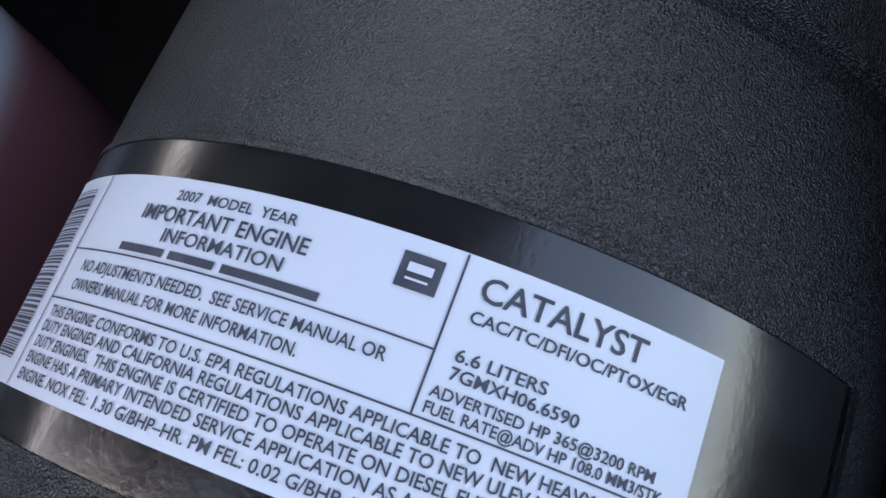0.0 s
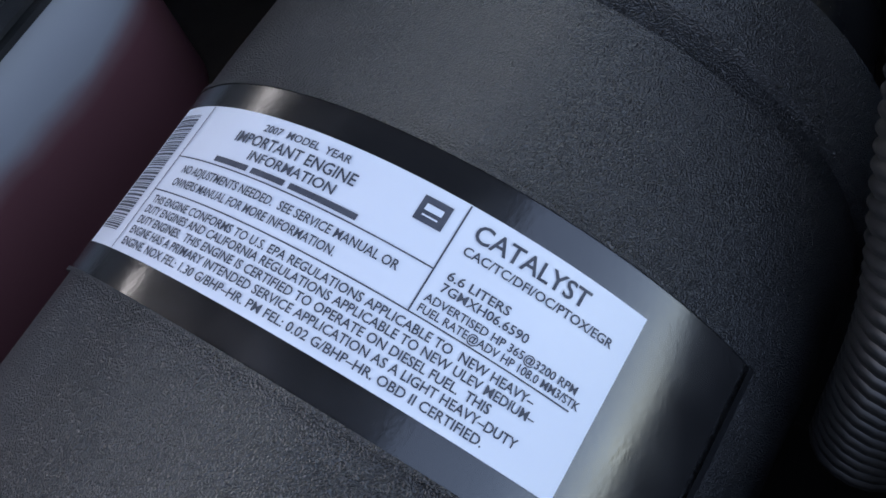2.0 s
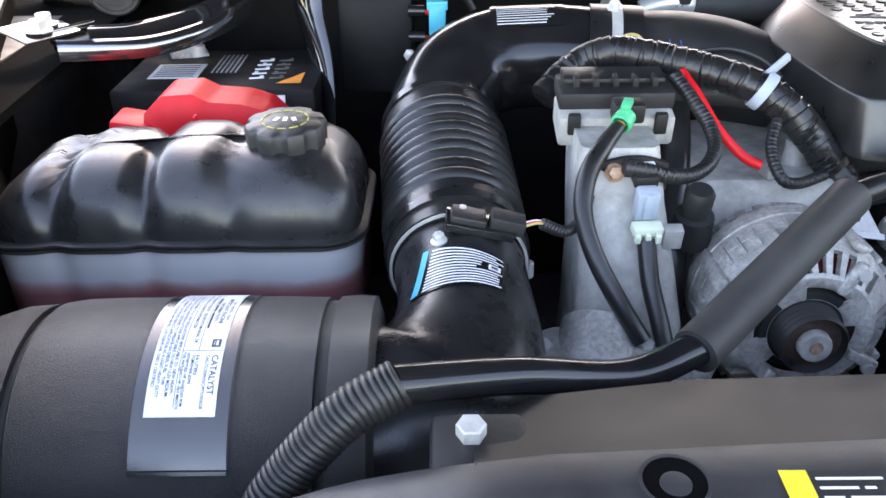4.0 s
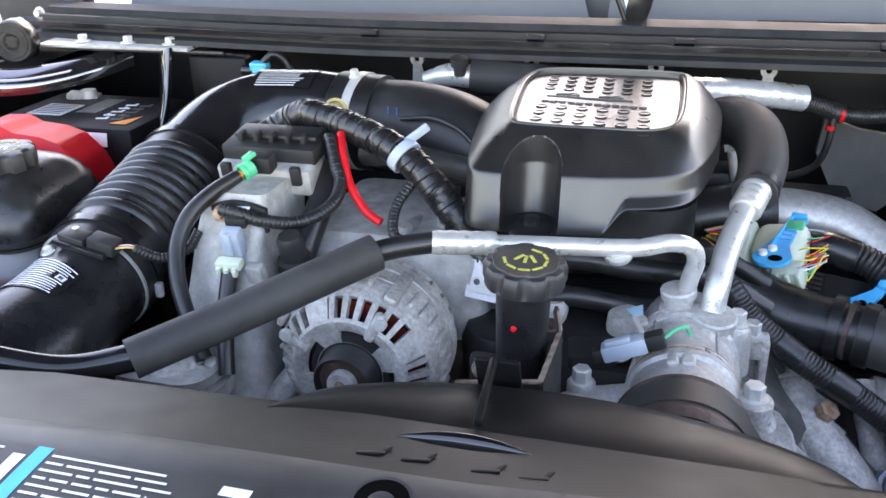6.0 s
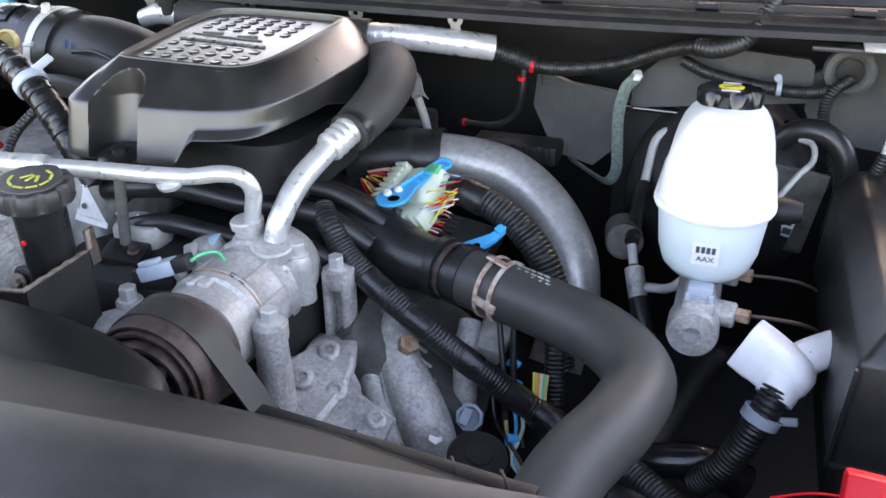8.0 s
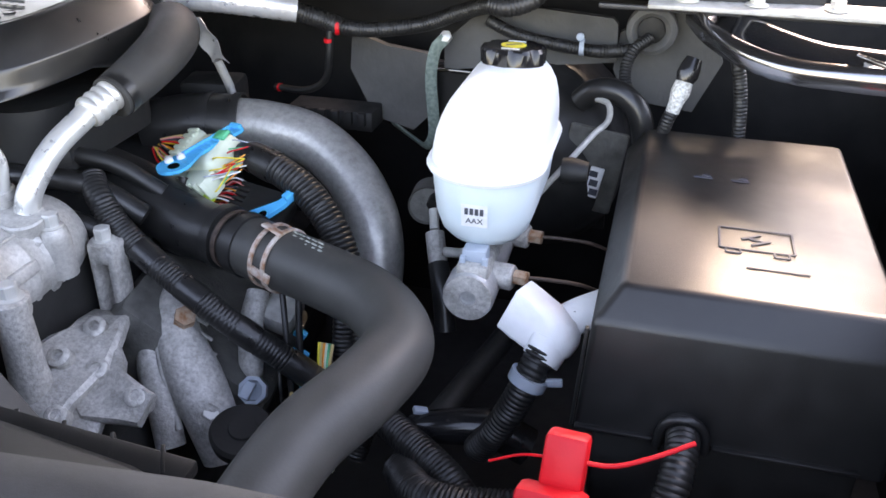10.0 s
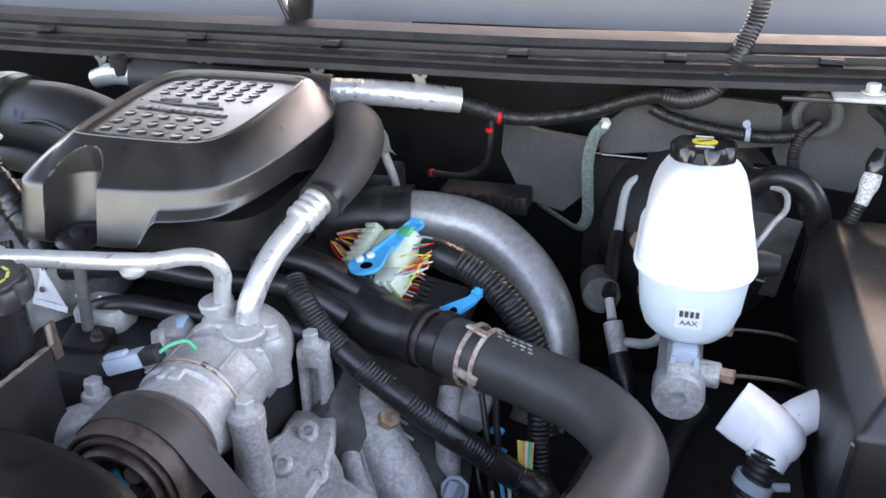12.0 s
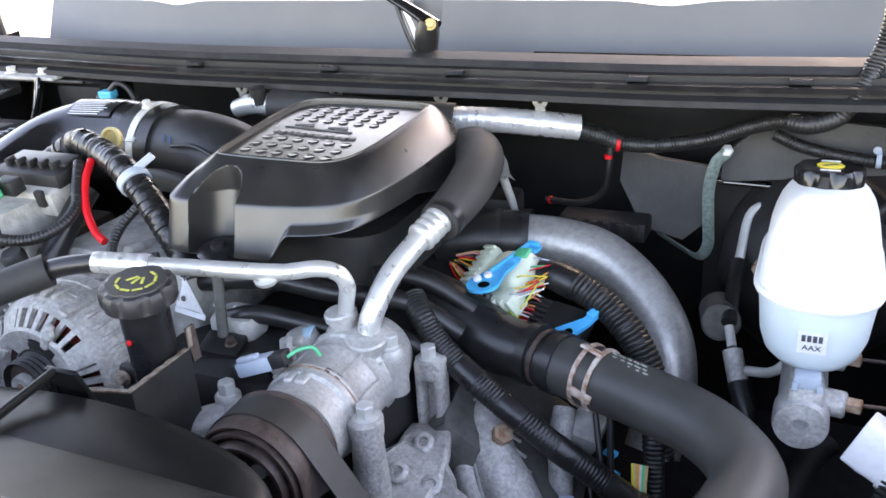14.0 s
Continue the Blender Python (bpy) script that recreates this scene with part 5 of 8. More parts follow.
DM = at(0, 0.1, lift_at(0.1), 1.4, 0, 0)
# Flat black disc; the crescent left bare by the scoop paints a dimple's shade.
dome = part("dimple_shade", Shape().lathe(DM, [(0.0064, -0.001), (0.0064, 0.0004), (0.0061, 0.0006), (0.0058, 0.0004), (0.0001, 0.0003)], 20), BLACK_MATTE, eng)
scoop = part("scoop", Shape().grid(lambda u, v: tuple(DM @ Vector(((0.0064 - 0.0002 * v) * math.cos(math.pi * (1 + u)), (0.0064 * math.sin(math.pi * (1 + u))) * (1 - v) + 0.0026 * v, 0.0011 - 0.0007 * v))), 14, 4, (0, 0, -0.0008)), COVER_GREY, eng)
def panel_at(i, y):
    """Column i of 6 at a depth y of the top panel."""
    k = y / 0.25
    return 0.001 - 0.009 * k + 0.114 * i / 5, y - 0.01 * i / 5


for y0 in (0.024, 0.048, 0.072, 0.096, 0.172, 0.192, 0.212, 0.231):
    for i in range(6):
        x, y = panel_at(i, y0)
        moved(dome, (x, y - 0.1, lift_at(y) - lift_at(0.1)))
        moved(scoop, (x, y - 0.1, lift_at(y) - lift_at(0.1)))
bpy.data.objects.remove(dome)
bpy.data.objects.remove(scoop)
for k in range(12):
    x, y = panel_at(0.05 + 0.44 * k, 0.117)
    part("raised_bar", Shape().box(at(x, y, lift_at(y), 0, 0, (14, -8, 2)[k % 3] - 5), 0.0085, (0.006, 0.009, 0.005)[k % 3], 0.0034, 0.0008), COVER_GREY, eng)
part("raised_bar", Shape().box(at(0.046, 0.134, lift_at(0.13), 0, 0, -5), 0.1, 0.0025, 0.003, 0.0008), COVER_GREY, eng)
for k in range(2):
    x, y = panel_at(1.0 + 2.2 * k, 0.15)
    part("raised_bar", Shape().box(at(x, y, lift_at(y), 0, 0, 12), 0.026, 0.003, 0.003, 0.0008), COVER_GREY, eng)
    part("raised_bar", Shape().box(at(x + 0.008, y - 0.006, lift_at(y), 0, 0, 30), 0.016, 0.003, 0.003, 0.0008), COVER_GREY, eng)
part("lower_body", Shape().loft([[(x, y, z) for x, y in rounded(-0.06, 0.175, 0.02, 0.25, 0.05, 6)] for z in (1.06, 1.135)]), PLASTIC_DARK, eng)
part("rubber_foot", Shape().lathe(at(0.012, -0.042, 1.126, 8, 0, 0), [(0.012, 0), (0.023, 0.003), (0.024, 0.008), (0.02, 0.011), (0.01, 0.012)], 28), RUBBER, eng)
part("foot_bolt", Shape().lathe(at(0.012, -0.042, 1.137, 8, 0, 0), [(0.009, 0), (0.0085, 0.006), (0.004, 0.008), (0.0001, 0.008)], 16), COVER_GREY, eng)

# ---- printing on the emission label ----
def drum_words(words, u0, u1, v_base, height, name="printed_line"):
    v, f = flat_text(words, u1 - u0, height)
    sh = Shape()
    sh.add([on_drum(u0 + x, v_base - y, 0.00132) for x, y in v], f)
    return part(name, sh, INK, label)


def drum_bar(u0, u1, v0, v1, name, mat=None, lift=0.0013, n=24, parent_=None):
    return part(name, drum_sheet(u0, u1, v0, v1, lift, n), mat or INK, parent_ or label)


MM = 0.001
for words, u0, u1, vb, hh in (
        ("2007  MODEL  YEAR", 49.5, 77.6, 4.5, 2.0), ("IMPORTANT ENGINE", 42.0, 81.5, 9.0, 3.0), ("INFORMATION", 50.5, 78.1, 12.9, 2.6),
        ("NO ADJUSTMENTS NEEDED.  SEE SERVICE MANUAL OR", 29.8, 100.6, 21.4, 2.3), ("OWNERS MANUAL FOR MORE INFORMATION.", 29.5, 86.7, 25.4, 2.3),
        ("THIS ENGINE CONFORMS TO U.S. EPA REGULATIONS APPLICABLE TO  NEW HEAVY\u2013", 26.0, 140.0, 31.3, 2.2),
        ("DUTY ENGINES AND CALIFORNIA REGULATIONS APPLICABLE TO NEW ULEV MEDIUM\u2013", 26.0, 142.0, 34.4, 2.2),
        ("DUTY ENGINES.  THIS ENGINE IS CERTIFIED TO OPERATE ON DIESEL FUEL.  THIS", 26.0, 132.6, 37.6, 2.2),
        ("ENGINE HAS A PRIMARY INTENDED SERVICE APPLICATION AS A LIGHT HEAVY\u2013DUTY", 26.0, 141.2, 40.8, 2.2),
        ("ENGINE. NOX FEL: 1.30 G/BHP\u2013HR. PM FEL: 0.02 G/BHP\u2013HR. OBD II CERTIFIED.", 26.0, 134.6, 44.2, 2.2),
        ("CATALYST", 111.0, 139.8, 6.9, 4.2), ("CAC/TC/DFI/OC/PTOX/EGR", 110.8, 149.3, 10.9, 2.1), ("6.6 LITERS", 110.7, 126.0, 17.5, 2.1),
        ("7GMXH06.6590", 110.8, 132.3, 20.5, 2.1), ("ADVERTISED HP 365@3200 RPM", 108.8, 147.2, 23.9, 1.9), ("FUEL RATE@ADV HP 108.0 MM3/STK", 108.8, 149.4, 26.6, 1.9)):
    drum_words(words, u0 * MM, u1 * MM, vb * MM, hh * MM)
# maker's name as plain blocks, maker's mark as a plain square
for u0, u1 in ((39.8, 52.8), (54.3, 65.4), (67.0, 86.5)):
    drum_bar(u0 * MM, u1 * MM, 14.3 * MM, 15.9 * MM, "printed_block")
mark = drum_bar(97.2 * MM, 104.3 * MM, 2.9 * MM, 9.1 * MM, "square_mark")
drum_bar(98.6 * MM, 102.9 * MM, 4.6 * MM, 6.2 * MM, "mark_block", LABEL_WHITE, 0.0015, 8)
drum_bar(98.7 * MM, 102.6 * MM, 7.2 * MM, 7.6 * MM, "mark_line", LABEL_WHITE, 0.0015, 8)
for u0, u1, v0, v1 in ((22.6, 107.4, 16.7, 17.05), (22.6, 147.7, 27.4, 27.75), (107.1, 107.5, 0.3, 27.4), (22.4, 22.8, 0.3, 46.0)):
    drum_bar(u0 * MM, u1 * MM, v0 * MM, v1 * MM, "rule")
rng = random.Random(4)
v0 = 3.2
while v0 < 41.5:
    w = rng.choice((0.25, 0.25, 0.5, 0.75))
    drum_bar(2.6 * MM, 17.5 * MM, v0 * MM, (v0 + w) * MM, "bar_stroke", None, 0.0013, 8)
    v0 += w + rng.choice((0.25, 0.3, 0.55))
# edges of the patch: a fine raised seam and the bright lower edge
drum_bar(-0.03, LAB_L + 0.036, LAB_H + 0.0085, LAB_H + 0.0098, "patch_seam", PLASTIC_GRAIN, 0.0012, 60, air)
drum_bar(-0.03, LAB_L + 0.036, -0.0098, -0.0085, "patch_seam", PLASTIC_GRAIN, 0.0010, 60, air)
drum_bar(LAB_L + 0.034, LAB_L + 0.0365, -0.0085, LAB_H + 0.0085, "patch_end", PLASTIC_GLOSS, 0.0016, 4, air)

# ---- warning label, sensor and clamp on the air cleaner's elbow ----
ELBOW_SKIN = BVHTree.FromPolygons(*elbow_mesh)
def on_elbow(u, v, lift):
    """A place on the elbow's skin: u across the label, v down it."""
    top, low = Vector((-0.474, -0.192, 0)).lerp(Vector((-0.403, -0.21, 0)), u), Vector((-0.484, -0.251, 0)).lerp(Vector((-0.407, -0.252, 0)), u)
    p = top.lerp(low, v)
    hit, nrm = ELBOW_SKIN.ray_cast(Vector((p.x, p.y, 1.3)), Vector((0, 0, -1)))[:2]
    return tuple(hit + Vector((0, 0, lift)))


warn = part("warning_label", Shape().grid(lambda u, v: on_elbow(u, v, 0.0012), 30, 14), PLASTIC_GLOSS, air, "black warning label with white printed lines")
part("blue_band", Shape().grid(lambda u, v: on_elbow(0.015 + 0.075 * u, 0.03 + 0.94 * v, 0.0016), 4, 12), CYAN, warn)
rng = random.Random(8)
for i in range(13):
    v0 = 0.06 + 0.072 * i
    u1 = 0.96 - rng.uniform(0, 0.1) if i not in (4, 5, 6) else 0.72 - rng.uniform(0, 0.06)
    part("printed_line", Shape().grid(lambda u, v: on_elbow(0.13 + (u1 - 0.13) * u, v0 + 0.034 * v, 0.0016), 22, 1), INK_WHITE, warn)
part("white_icon", Shape().grid(lambda u, v: on_elbow(0.79 + 0.13 * u, 0.36 + 0.16 * v, 0.0019), 6, 3), INK_WHITE, warn)
part("icon_mark", Shape().grid(lambda u, v: on_elbow(0.82 + 0.07 * u, 0.4 + 0.08 * v, 0.0022), 4, 2), INK, warn)
sensor = thing("airflow_sensor", (-0.43, -0.175, 1.12), "black airflow sensor plugged into the intake tube", "sensor")
part("base", Shape().box(at(-0.425, -0.172, 1.128, 5, 12, 0), 0.06, 0.03, 0.008, 0.002), PLASTIC_GLOSS, sensor)
part("body", Shape().box(at(-0.435, -0.172, 1.135, 5, 12, 0), 0.03, 0.022, 0.01, 0.002), PLASTIC_MATTE, sensor)
part("plug", Shape().box(at(-0.402, -0.172, 1.13, 5, 14, 0), 0.03, 0.02, 0.014, 0.002), PLASTIC_DARK, sensor)
bolt(at(-0.459, -0.186, 1.12, 5, -12, 0), 0.005, 0.006, 1.6, STEEL, sensor, "screw")
part("screw", Shape().lathe(at(-0.44, -0.165, 1.14), [(0.004, 0), (0.004, 0.002), (0.001, 0.0025)], 12), STEEL, sensor)
for k, mt in enumerate((TAN, RED, WHITE_TAPE)):
    part("wire", Shape().sweep([(-0.388, -0.176 + 0.003 * k, 1.128), (-0.375, -0.17 + 0.002 * k, 1.128), (-0.364, -0.162, 1.12)], 0.0013, n=6, step=0.003), mt, sensor)
part("conduit", Shape().sweep([(-0.372, -0.168, 1.126), (-0.35, -0.155, 1.112), (-0.332, -0.135, 1.115), (-0.325, -0.12, 1.13)], loom(0.0055, 0.004, 0.2), n=12, step=0.001), LOOM, sensor)
wc = Shape().ring(toward((-0.4425, -0.152, 1.0735), (-0.4455, -0.08, 1.086)), 0.060, 0.0625, 0.011, 48)
clampp = part("worm_clamp", wc, STEEL, air)
part("clamp_screw", Shape().lathe(at(-0.378, -0.13, 1.06, 0, 0, 30), [(0.004, -0.008), (0.005, -0.007), (0.005, 0.007), (0.004, 0.008)], 12), STEEL, clampp)
# bolt bracket of the radiator support
rb = thing("support_bracket", (-0.441, -0.455, 1.1), "black bracket with a zinc bolt at the radiator support", "bracket")
part("foot", Shape().box(at(-0.437, -0.46, 1.118, 8, 0, 0), 0.055, 0.07, 0.028, 0.006), PLASTIC_DARK, rb)
bolt(at(-0.441, -0.445, 1.131, 6, 0, 0), 0.0088, 0.01, 1.5, CAST_DULL, rb)

# ---- decal on the radiator cover ----
decal = thing("coolant_decal", (-0.2, -0.51, 1.15), "long white-lined service decal with yellow and blue bands", "label")
def on_cover(x, y, lift=0.0004):
    yb = front_edge(x)
    v = (y + 0.68) / (yb + 0.68)
    return x, y, 1.150 - 0.03 * (1 - v) ** 2 + lift


def cover_sheet(x0, x1, y0, y1, lift, skew=0.0):
    return Shape().grid(lambda u, v: on_cover(x0 + (x1 - x0) * u - skew * (1 - v), y0 + (y1 - y0) * v, lift), 20, 4)


part("film", cover_sheet(-0.285, -0.055, -0.548, -0.494, 0.0005), PLASTIC_MATTE, decal)
part("yellow_band", cover_sheet(-0.288, -0.274, -0.546, -0.494, 0.0009), YELLOW, decal)
part("blue_band", cover_sheet(-0.216, -0.205, -0.546, -0.494, 0.0009), BLUE, decal)
part("white_band", cover_sheet(-0.228, -0.219, -0.546, -0.503, 0.0009), INK_WHITE, decal)
rng = random.Random(11)
for i in range(8):
    y0 = -0.499 - i * 0.0062
    for x0, x1 in ((-0.271, -0.232 - rng.uniform(0, 0.012)), (-0.202, -0.1 - rng.uniform(0, 0.04))):
        xs = x0
        while xs < x1:
            w = rng.uniform(0.008, 0.03) if i else x1 - x0
            part("printed_line", cover_sheet(xs, min(xs + w, x1), y0 - 0.0018, y0, 0.0009), INK_WHITE, decal)
            xs += w + 0.003
for i in range(3):
    part("icon", cover_sheet(-0.085 + 0.002 * i, -0.066, -0.507 - i * 0.011, -0.4995 - i * 0.011, 0.0009), INK_WHITE, decal)

# ---- shroud details ----
part("crescent_lip", Shape().grid(lambda u, v: (-0.018 + 0.1 * u, -0.402 + 0.002 * u + (0.001 + 0.0085 * v) * math.sin(math.pi * u), 1.1262 + 0.0056 * math.sin(math.pi * u) ** 0.8 * math.sin(math.pi * (0.12 + 0.6 * v))), 40, 10, (0, 0, -0.006)), PAINT_BLACK, shroud, sharp=80)
part("bracket", Shape().box(at(0.032, -0.285, 1.105, 20, 0, 0), 0.036, 0.006, 0.05, 0.004), PLASTIC_SHROUD, shroud)
part("rib", Shape().box(at(0.033, -0.335, 1.1275, 3, 0, 4), 0.006, 0.075, 0.008, 0.002), PLASTIC_SHROUD, shroud)
for hx in (-0.02, 0.01, 0.055, 0.085):
    part("cut_mark", Shape().box(at(hx, -0.432, 1.1352, -14, 0, 10), 0.018, 0.004, 0.0012, 0.0004), PLASTIC_SHROUD, shroud)
    part("cut_mark", Shape().box(at(hx + 0.008, -0.426, 1.1338, -14, 0, 70), 0.01, 0.004, 0.0012, 0.0004), PLASTIC_SHROUD, shroud)
edge = part("edge_rail", Shape().box(at(0.45, -0.352, 1.088, 0, 3, -2), 0.2, 0.022, 0.01, 0.002), PLASTIC_SHROUD, shroud)
for i in range(6):
    part("rail_rib", Shape().box(at(0.36 + 0.034 * i, -0.35, 1.0945 - 0.0017 * i, 0, 3, 30), 0.003, 0.026, 0.006, 0.0008), PLASTIC_SHROUD, shroud)

# ---- caps' printing ----
cm = CAPM @ at(0, 0, 0.0237)
for k in range(7):
    a = radians(200 + 38 * k)
    part("printed_mark", Shape().box(cm @ at(0.018 * math.cos(a), 0.018 * math.sin(a), 0, 0, 0, math.degrees(a) + 90), 0.01, 0.0028, 0.0006, 0.0002), OLIVE, oil)
for k in (-1, 0, 1):
    part("printed_mark", Shape().box(cm @ at(0.006 * k, 0.002 * abs(k), 0, 0, 0, 30 * k), 0.003, 0.012, 0.0006, 0.0002), OLIVE, oil)
part("red_dot", Shape().lathe(at(0.028, -0.2085, 1.108, 90, 0, 0), [(0.0028, 0), (0.0026, 0.0022), (0.0005, 0.003)], 14), RED, oil)
ring_m = at(-0.6, -0.071, 1.158, 3, 0, 0) @ at(0, 0, 0.0302)
for k in range(12):
    a = radians(30 * k)
    part("printed_mark", Shape().box(ring_m @ at(0.021 * math.cos(a), 0.021 * math.sin(a), 0, 0, 0, math.degrees(a) + 90), 0.008, 0.0014, 0.0005, 0.0001), OLIVE, tank)
for k in (-1, 0, 1):
    part("printed_mark", Shape().box(ring_m @ at(0.008 * k, 0.001, 0, 0, 0, 20 * k), 0.004, 0.008, 0.0005, 0.0001), INK_WHITE, tank)
rm = at(0.624, 0.243, 1.166, -4, 0, 0) @ at(0, 0, 0.0203)
part("yellow_mark", Shape().lathe(rm, [(0.014, 0), (0.014, 0.0006), (0.001, 0.0007)], 24), YELLOW, res)
part("printed_mark", Shape().box(rm @ at(0, 0, 0.0009, 0, 0, 30), 0.018, 0.003, 0.0006, 0.0002), INK, res)
part("printed_mark", Shape().box(rm @ at(0, 0.021, 0.0002), 0.02, 0.003, 0.0006, 0.0002), INK_WHITE, res)
part("printed_mark", Shape().box(rm @ at(0, -0.021, 0.0002), 0.02, 0.003, 0.0006, 0.0002), INK_WHITE, res)
tag = part("paper_label", Shape().grid(lambda u, v: (0.611 + 0.027 * u, 0.0655 - 0.0035 * v, 1.05 + 0.026 * v), 4, 4), INK_WHITE, res, "small white paper label")
v, f = flat_text("AAX", 0.018, 0.0055)
part("printed_line", Shape().add([(0.6155 + x, 0.0645 - 0.0005, 1.0545 + y) for x, y in v], f), INK, tag)
for k in range(4):
    part("printed_mark", Shape().box(at(0.6165 + 0.0052 * k, 0.0625, 1.068), 0.0036, 0.001, 0.007, 0.0002), INK, tag)

# ---- left: harness, wires, connectors ----
har = thing("main_harness", (-0.18, 0.03, 1.12), "thick taped engine wiring harness in black conduit", "wiring harness")
HL = [(-0.35, 0.05, 1.165), (-0.318, 0.072, 1.188), (-0.285, 0.07, 1.205), (-0.25, 0.055, 1.207), (-0.2, 0.035, 1.2), (-0.145, 0.008, 1.188), (-0.115, -0.004, 1.17), (-0.09, -0.012, 1.145), (-0.062, -0.02, 1.11), (-0.04, -0.03, 1.085)]
part("taped_loom", Shape().sweep(HL, lambda q: 0.0162 + 0.0009 * math.sin(q * 300) * math.sin(q * 71), n=18, step=0.004), TAPE, har)
rng = random.Random(5)
d = 0.02
line, _, dist = smooth_line(HL, 0.01, 0.004)
while d < dist[-1] - 0.02:
    i = int(np.searchsorted(dist, d))
    p, q = line[i], line[min(i + 1, len(line) - 1)]
    m = toward(p, q) @ at(0, 0, 0, rng.uniform(-14, 14), rng.uniform(-14, 14), 0)
    part("tape_turn", Shape().lathe(m, [(0.0158, -0.006), (0.0171, -0.005), (0.0174, 0.004), (0.0158, 0.0052)], 18), TAPE, har)
    d += rng.uniform(0.006, 0.012)
part("cable_tie", Shape().ring(toward((-0.142, 0.007, 1.187), (-0.12, -0.002, 1.173)), 0.0172, 0.0202, 0.011, 28), GREY_BLUE, har, "pale grey cable clip")
part("tie_tail", Shape().box(at(-0.124, 0.012, 1.207, 20, -35, 20), 0.03, 0.005, 0.009, 0.001), GREY_BLUE, har)
part("red_wire", Shape().sweep([(-0.216, 0.02, 1.2), (-0.205, -0.005, 1.185), (-0.188, -0.03, 1.158), (-0.165, -0.045, 1.135), (-0.148, -0.05, 1.127)], 0.0048, n=12), RED, har)
part("conduit", Shape().sweep([(-0.226, 0.01, 1.2), (-0.208, -0.019, 1.177), (-0.198, -0.034, 1.162), (-0.197, -0.057, 1.149), (-0.21, -0.08, 1.14), (-0.23, -0.096, 1.1375), (-0.255, -0.113, 1.145), (-0.275, -0.119, 1.153), (-0.296, -0.12, 1.157)], loom(0.0072, 0.0045, 0.12), n=14, step=0.001), LOOM, har)
part("conduit", Shape().sweep([(-0.12, -0.005, 1.165), (-0.135, -0.035, 1.14), (-0.13, -0.06, 1.118), (-0.11, -0.055, 1.11), (-0.08, -0.04, 1.112)], loom(0.006, 0.0045, 0.16), n=14, step=0.001), LOOM, har)
part("tan_cap", Shape().lathe(at(-0.253, 0.098, 1.203, 70, 20, 0), [(0.008, -0.004), (0.014, -0.003), (0.0155, 0), (0.0155, 0.006), (0.012, 0.007), (0.011, 0.002), (0.002, 0.001)], 26), TAN, har, "yellowed round nylon ring")

gp = thing("sensor_lead", (-0.29, -0.13, 1.05), "black sheathed lead with a bright green plug", "wiring")
GPM = toward((-0.285, -0.062, 1.1845), (-0.306, -0.094, 1.171))
part("plug", Shape().lathe(GPM, [(0.006, 0.0), (0.0092, 0.001), (0.0098, 0.006), (0.0092, 0.007), (0.0092, 0.01), (0.0102, 0.011), (0.01, 0.015), (0.0078, 0.0155), (0.0074, 0.006)], 28), GREEN, gp, "bright green plug")
part("plug_latch", Shape().box(at(-0.2865, -0.066, 1.1965, 20, 0, -25), 0.009, 0.014, 0.005, 0.0012), GREEN, gp)
part("socket", Shape().box(at(-0.282, -0.05, 1.185, 10, 0, 0), 0.03, 0.02, 0.02, 0.003), PLASTIC_DARK, gp)
part("wire", Shape().sweep([(-0.292, -0.073, 1.18), (-0.298, -0.081, 1.1735)], 0.0042, n=10), ORANGE, gp)
part("sheath", Shape().sweep([(-0.295, -0.076, 1.178), (-0.312, -0.1, 1.168), (-0.329, -0.125, 1.15), (-0.334, -0.148, 1.125), (-0.325, -0.17, 1.095), (-0.305, -0.19, 1.06), (-0.285, -0.205, 1.03)], [0.007, 0.0085, 0.009, 0.0085, 0.0085, 0.0085, 0.0085], n=14), RUBBER, gp)
mb = thing("harness_bracket", (-0.283, -0.1, 1.14), "black bracket with a copper-coloured bolt on the grey housing", "bracket")
part("plate", Shape().grid(lambda u, v: (-0.315 + 0.062 * u, -0.106 - 0.004 * math.sin(math.pi * u), 1.128 + 0.026 * v + 0.008 * v * math.sin(math.pi * u)), 14, 5, (0, 0.006, 0)), PLASTIC_DARK, mb)
bolt(at(-0.302, -0.11, 1.1475, 70, 0, 0), 0.0065, 0.006, 1.35, RUST, mb)
part("foot", Shape().box(at(-0.312, -0.1, 1.118, 0, 0, 0), 0.022, 0.02, 0.008, 0.002), PLASTIC_DARK, mb)
bc = thing("blue_plug", (-0.275, -0.14, 1.09), "pale blue and white electrical plug", "plug")
part("plug", Shape().box(at(-0.277, -0.135, 1.128, 15, 0, 4), 0.02, 0.016, 0.032, 0.003), GREY_BLUE, bc)
part("latch", Shape().box(at(-0.277, -0.145, 1.13, 15, 0, 4), 0.008, 0.006, 0.026, 0.0015), GREY_BLUE, bc)
part("collar", Shape().box(at(-0.277, -0.148, 1.11, 15, 0, 4), 0.028, 0.014, 0.01, 0.003), IVORY, bc)
for k in range(3):
    part("tooth", Shape().box(at(-0.286 + 0.009 * k, -0.155, 1.104, 15, 0, 4), 0.005, 0.006, 0.009, 0.001), IVORY, bc)
part("cap", Shape().box(at(-0.277, -0.12, 1.148, 15, 0, 4), 0.022, 0.02, 0.012, 0.002), PLASTIC_DARK, bc)
part("paper_tab", Shape().box(at(-0.276, -0.115, 1.156, 15, 0, 4), 0.018, 0.01, 0.002, 0.0004), INK_WHITE, bc)
part("lead", Shape().sweep([(-0.277, -0.15, 1.1), (-0.275, -0.17, 1.07), (-0.268, -0.19, 1.04), (-0.262, -0.205, 1.015)], 0.0085, n=12), RUBBER, bc)
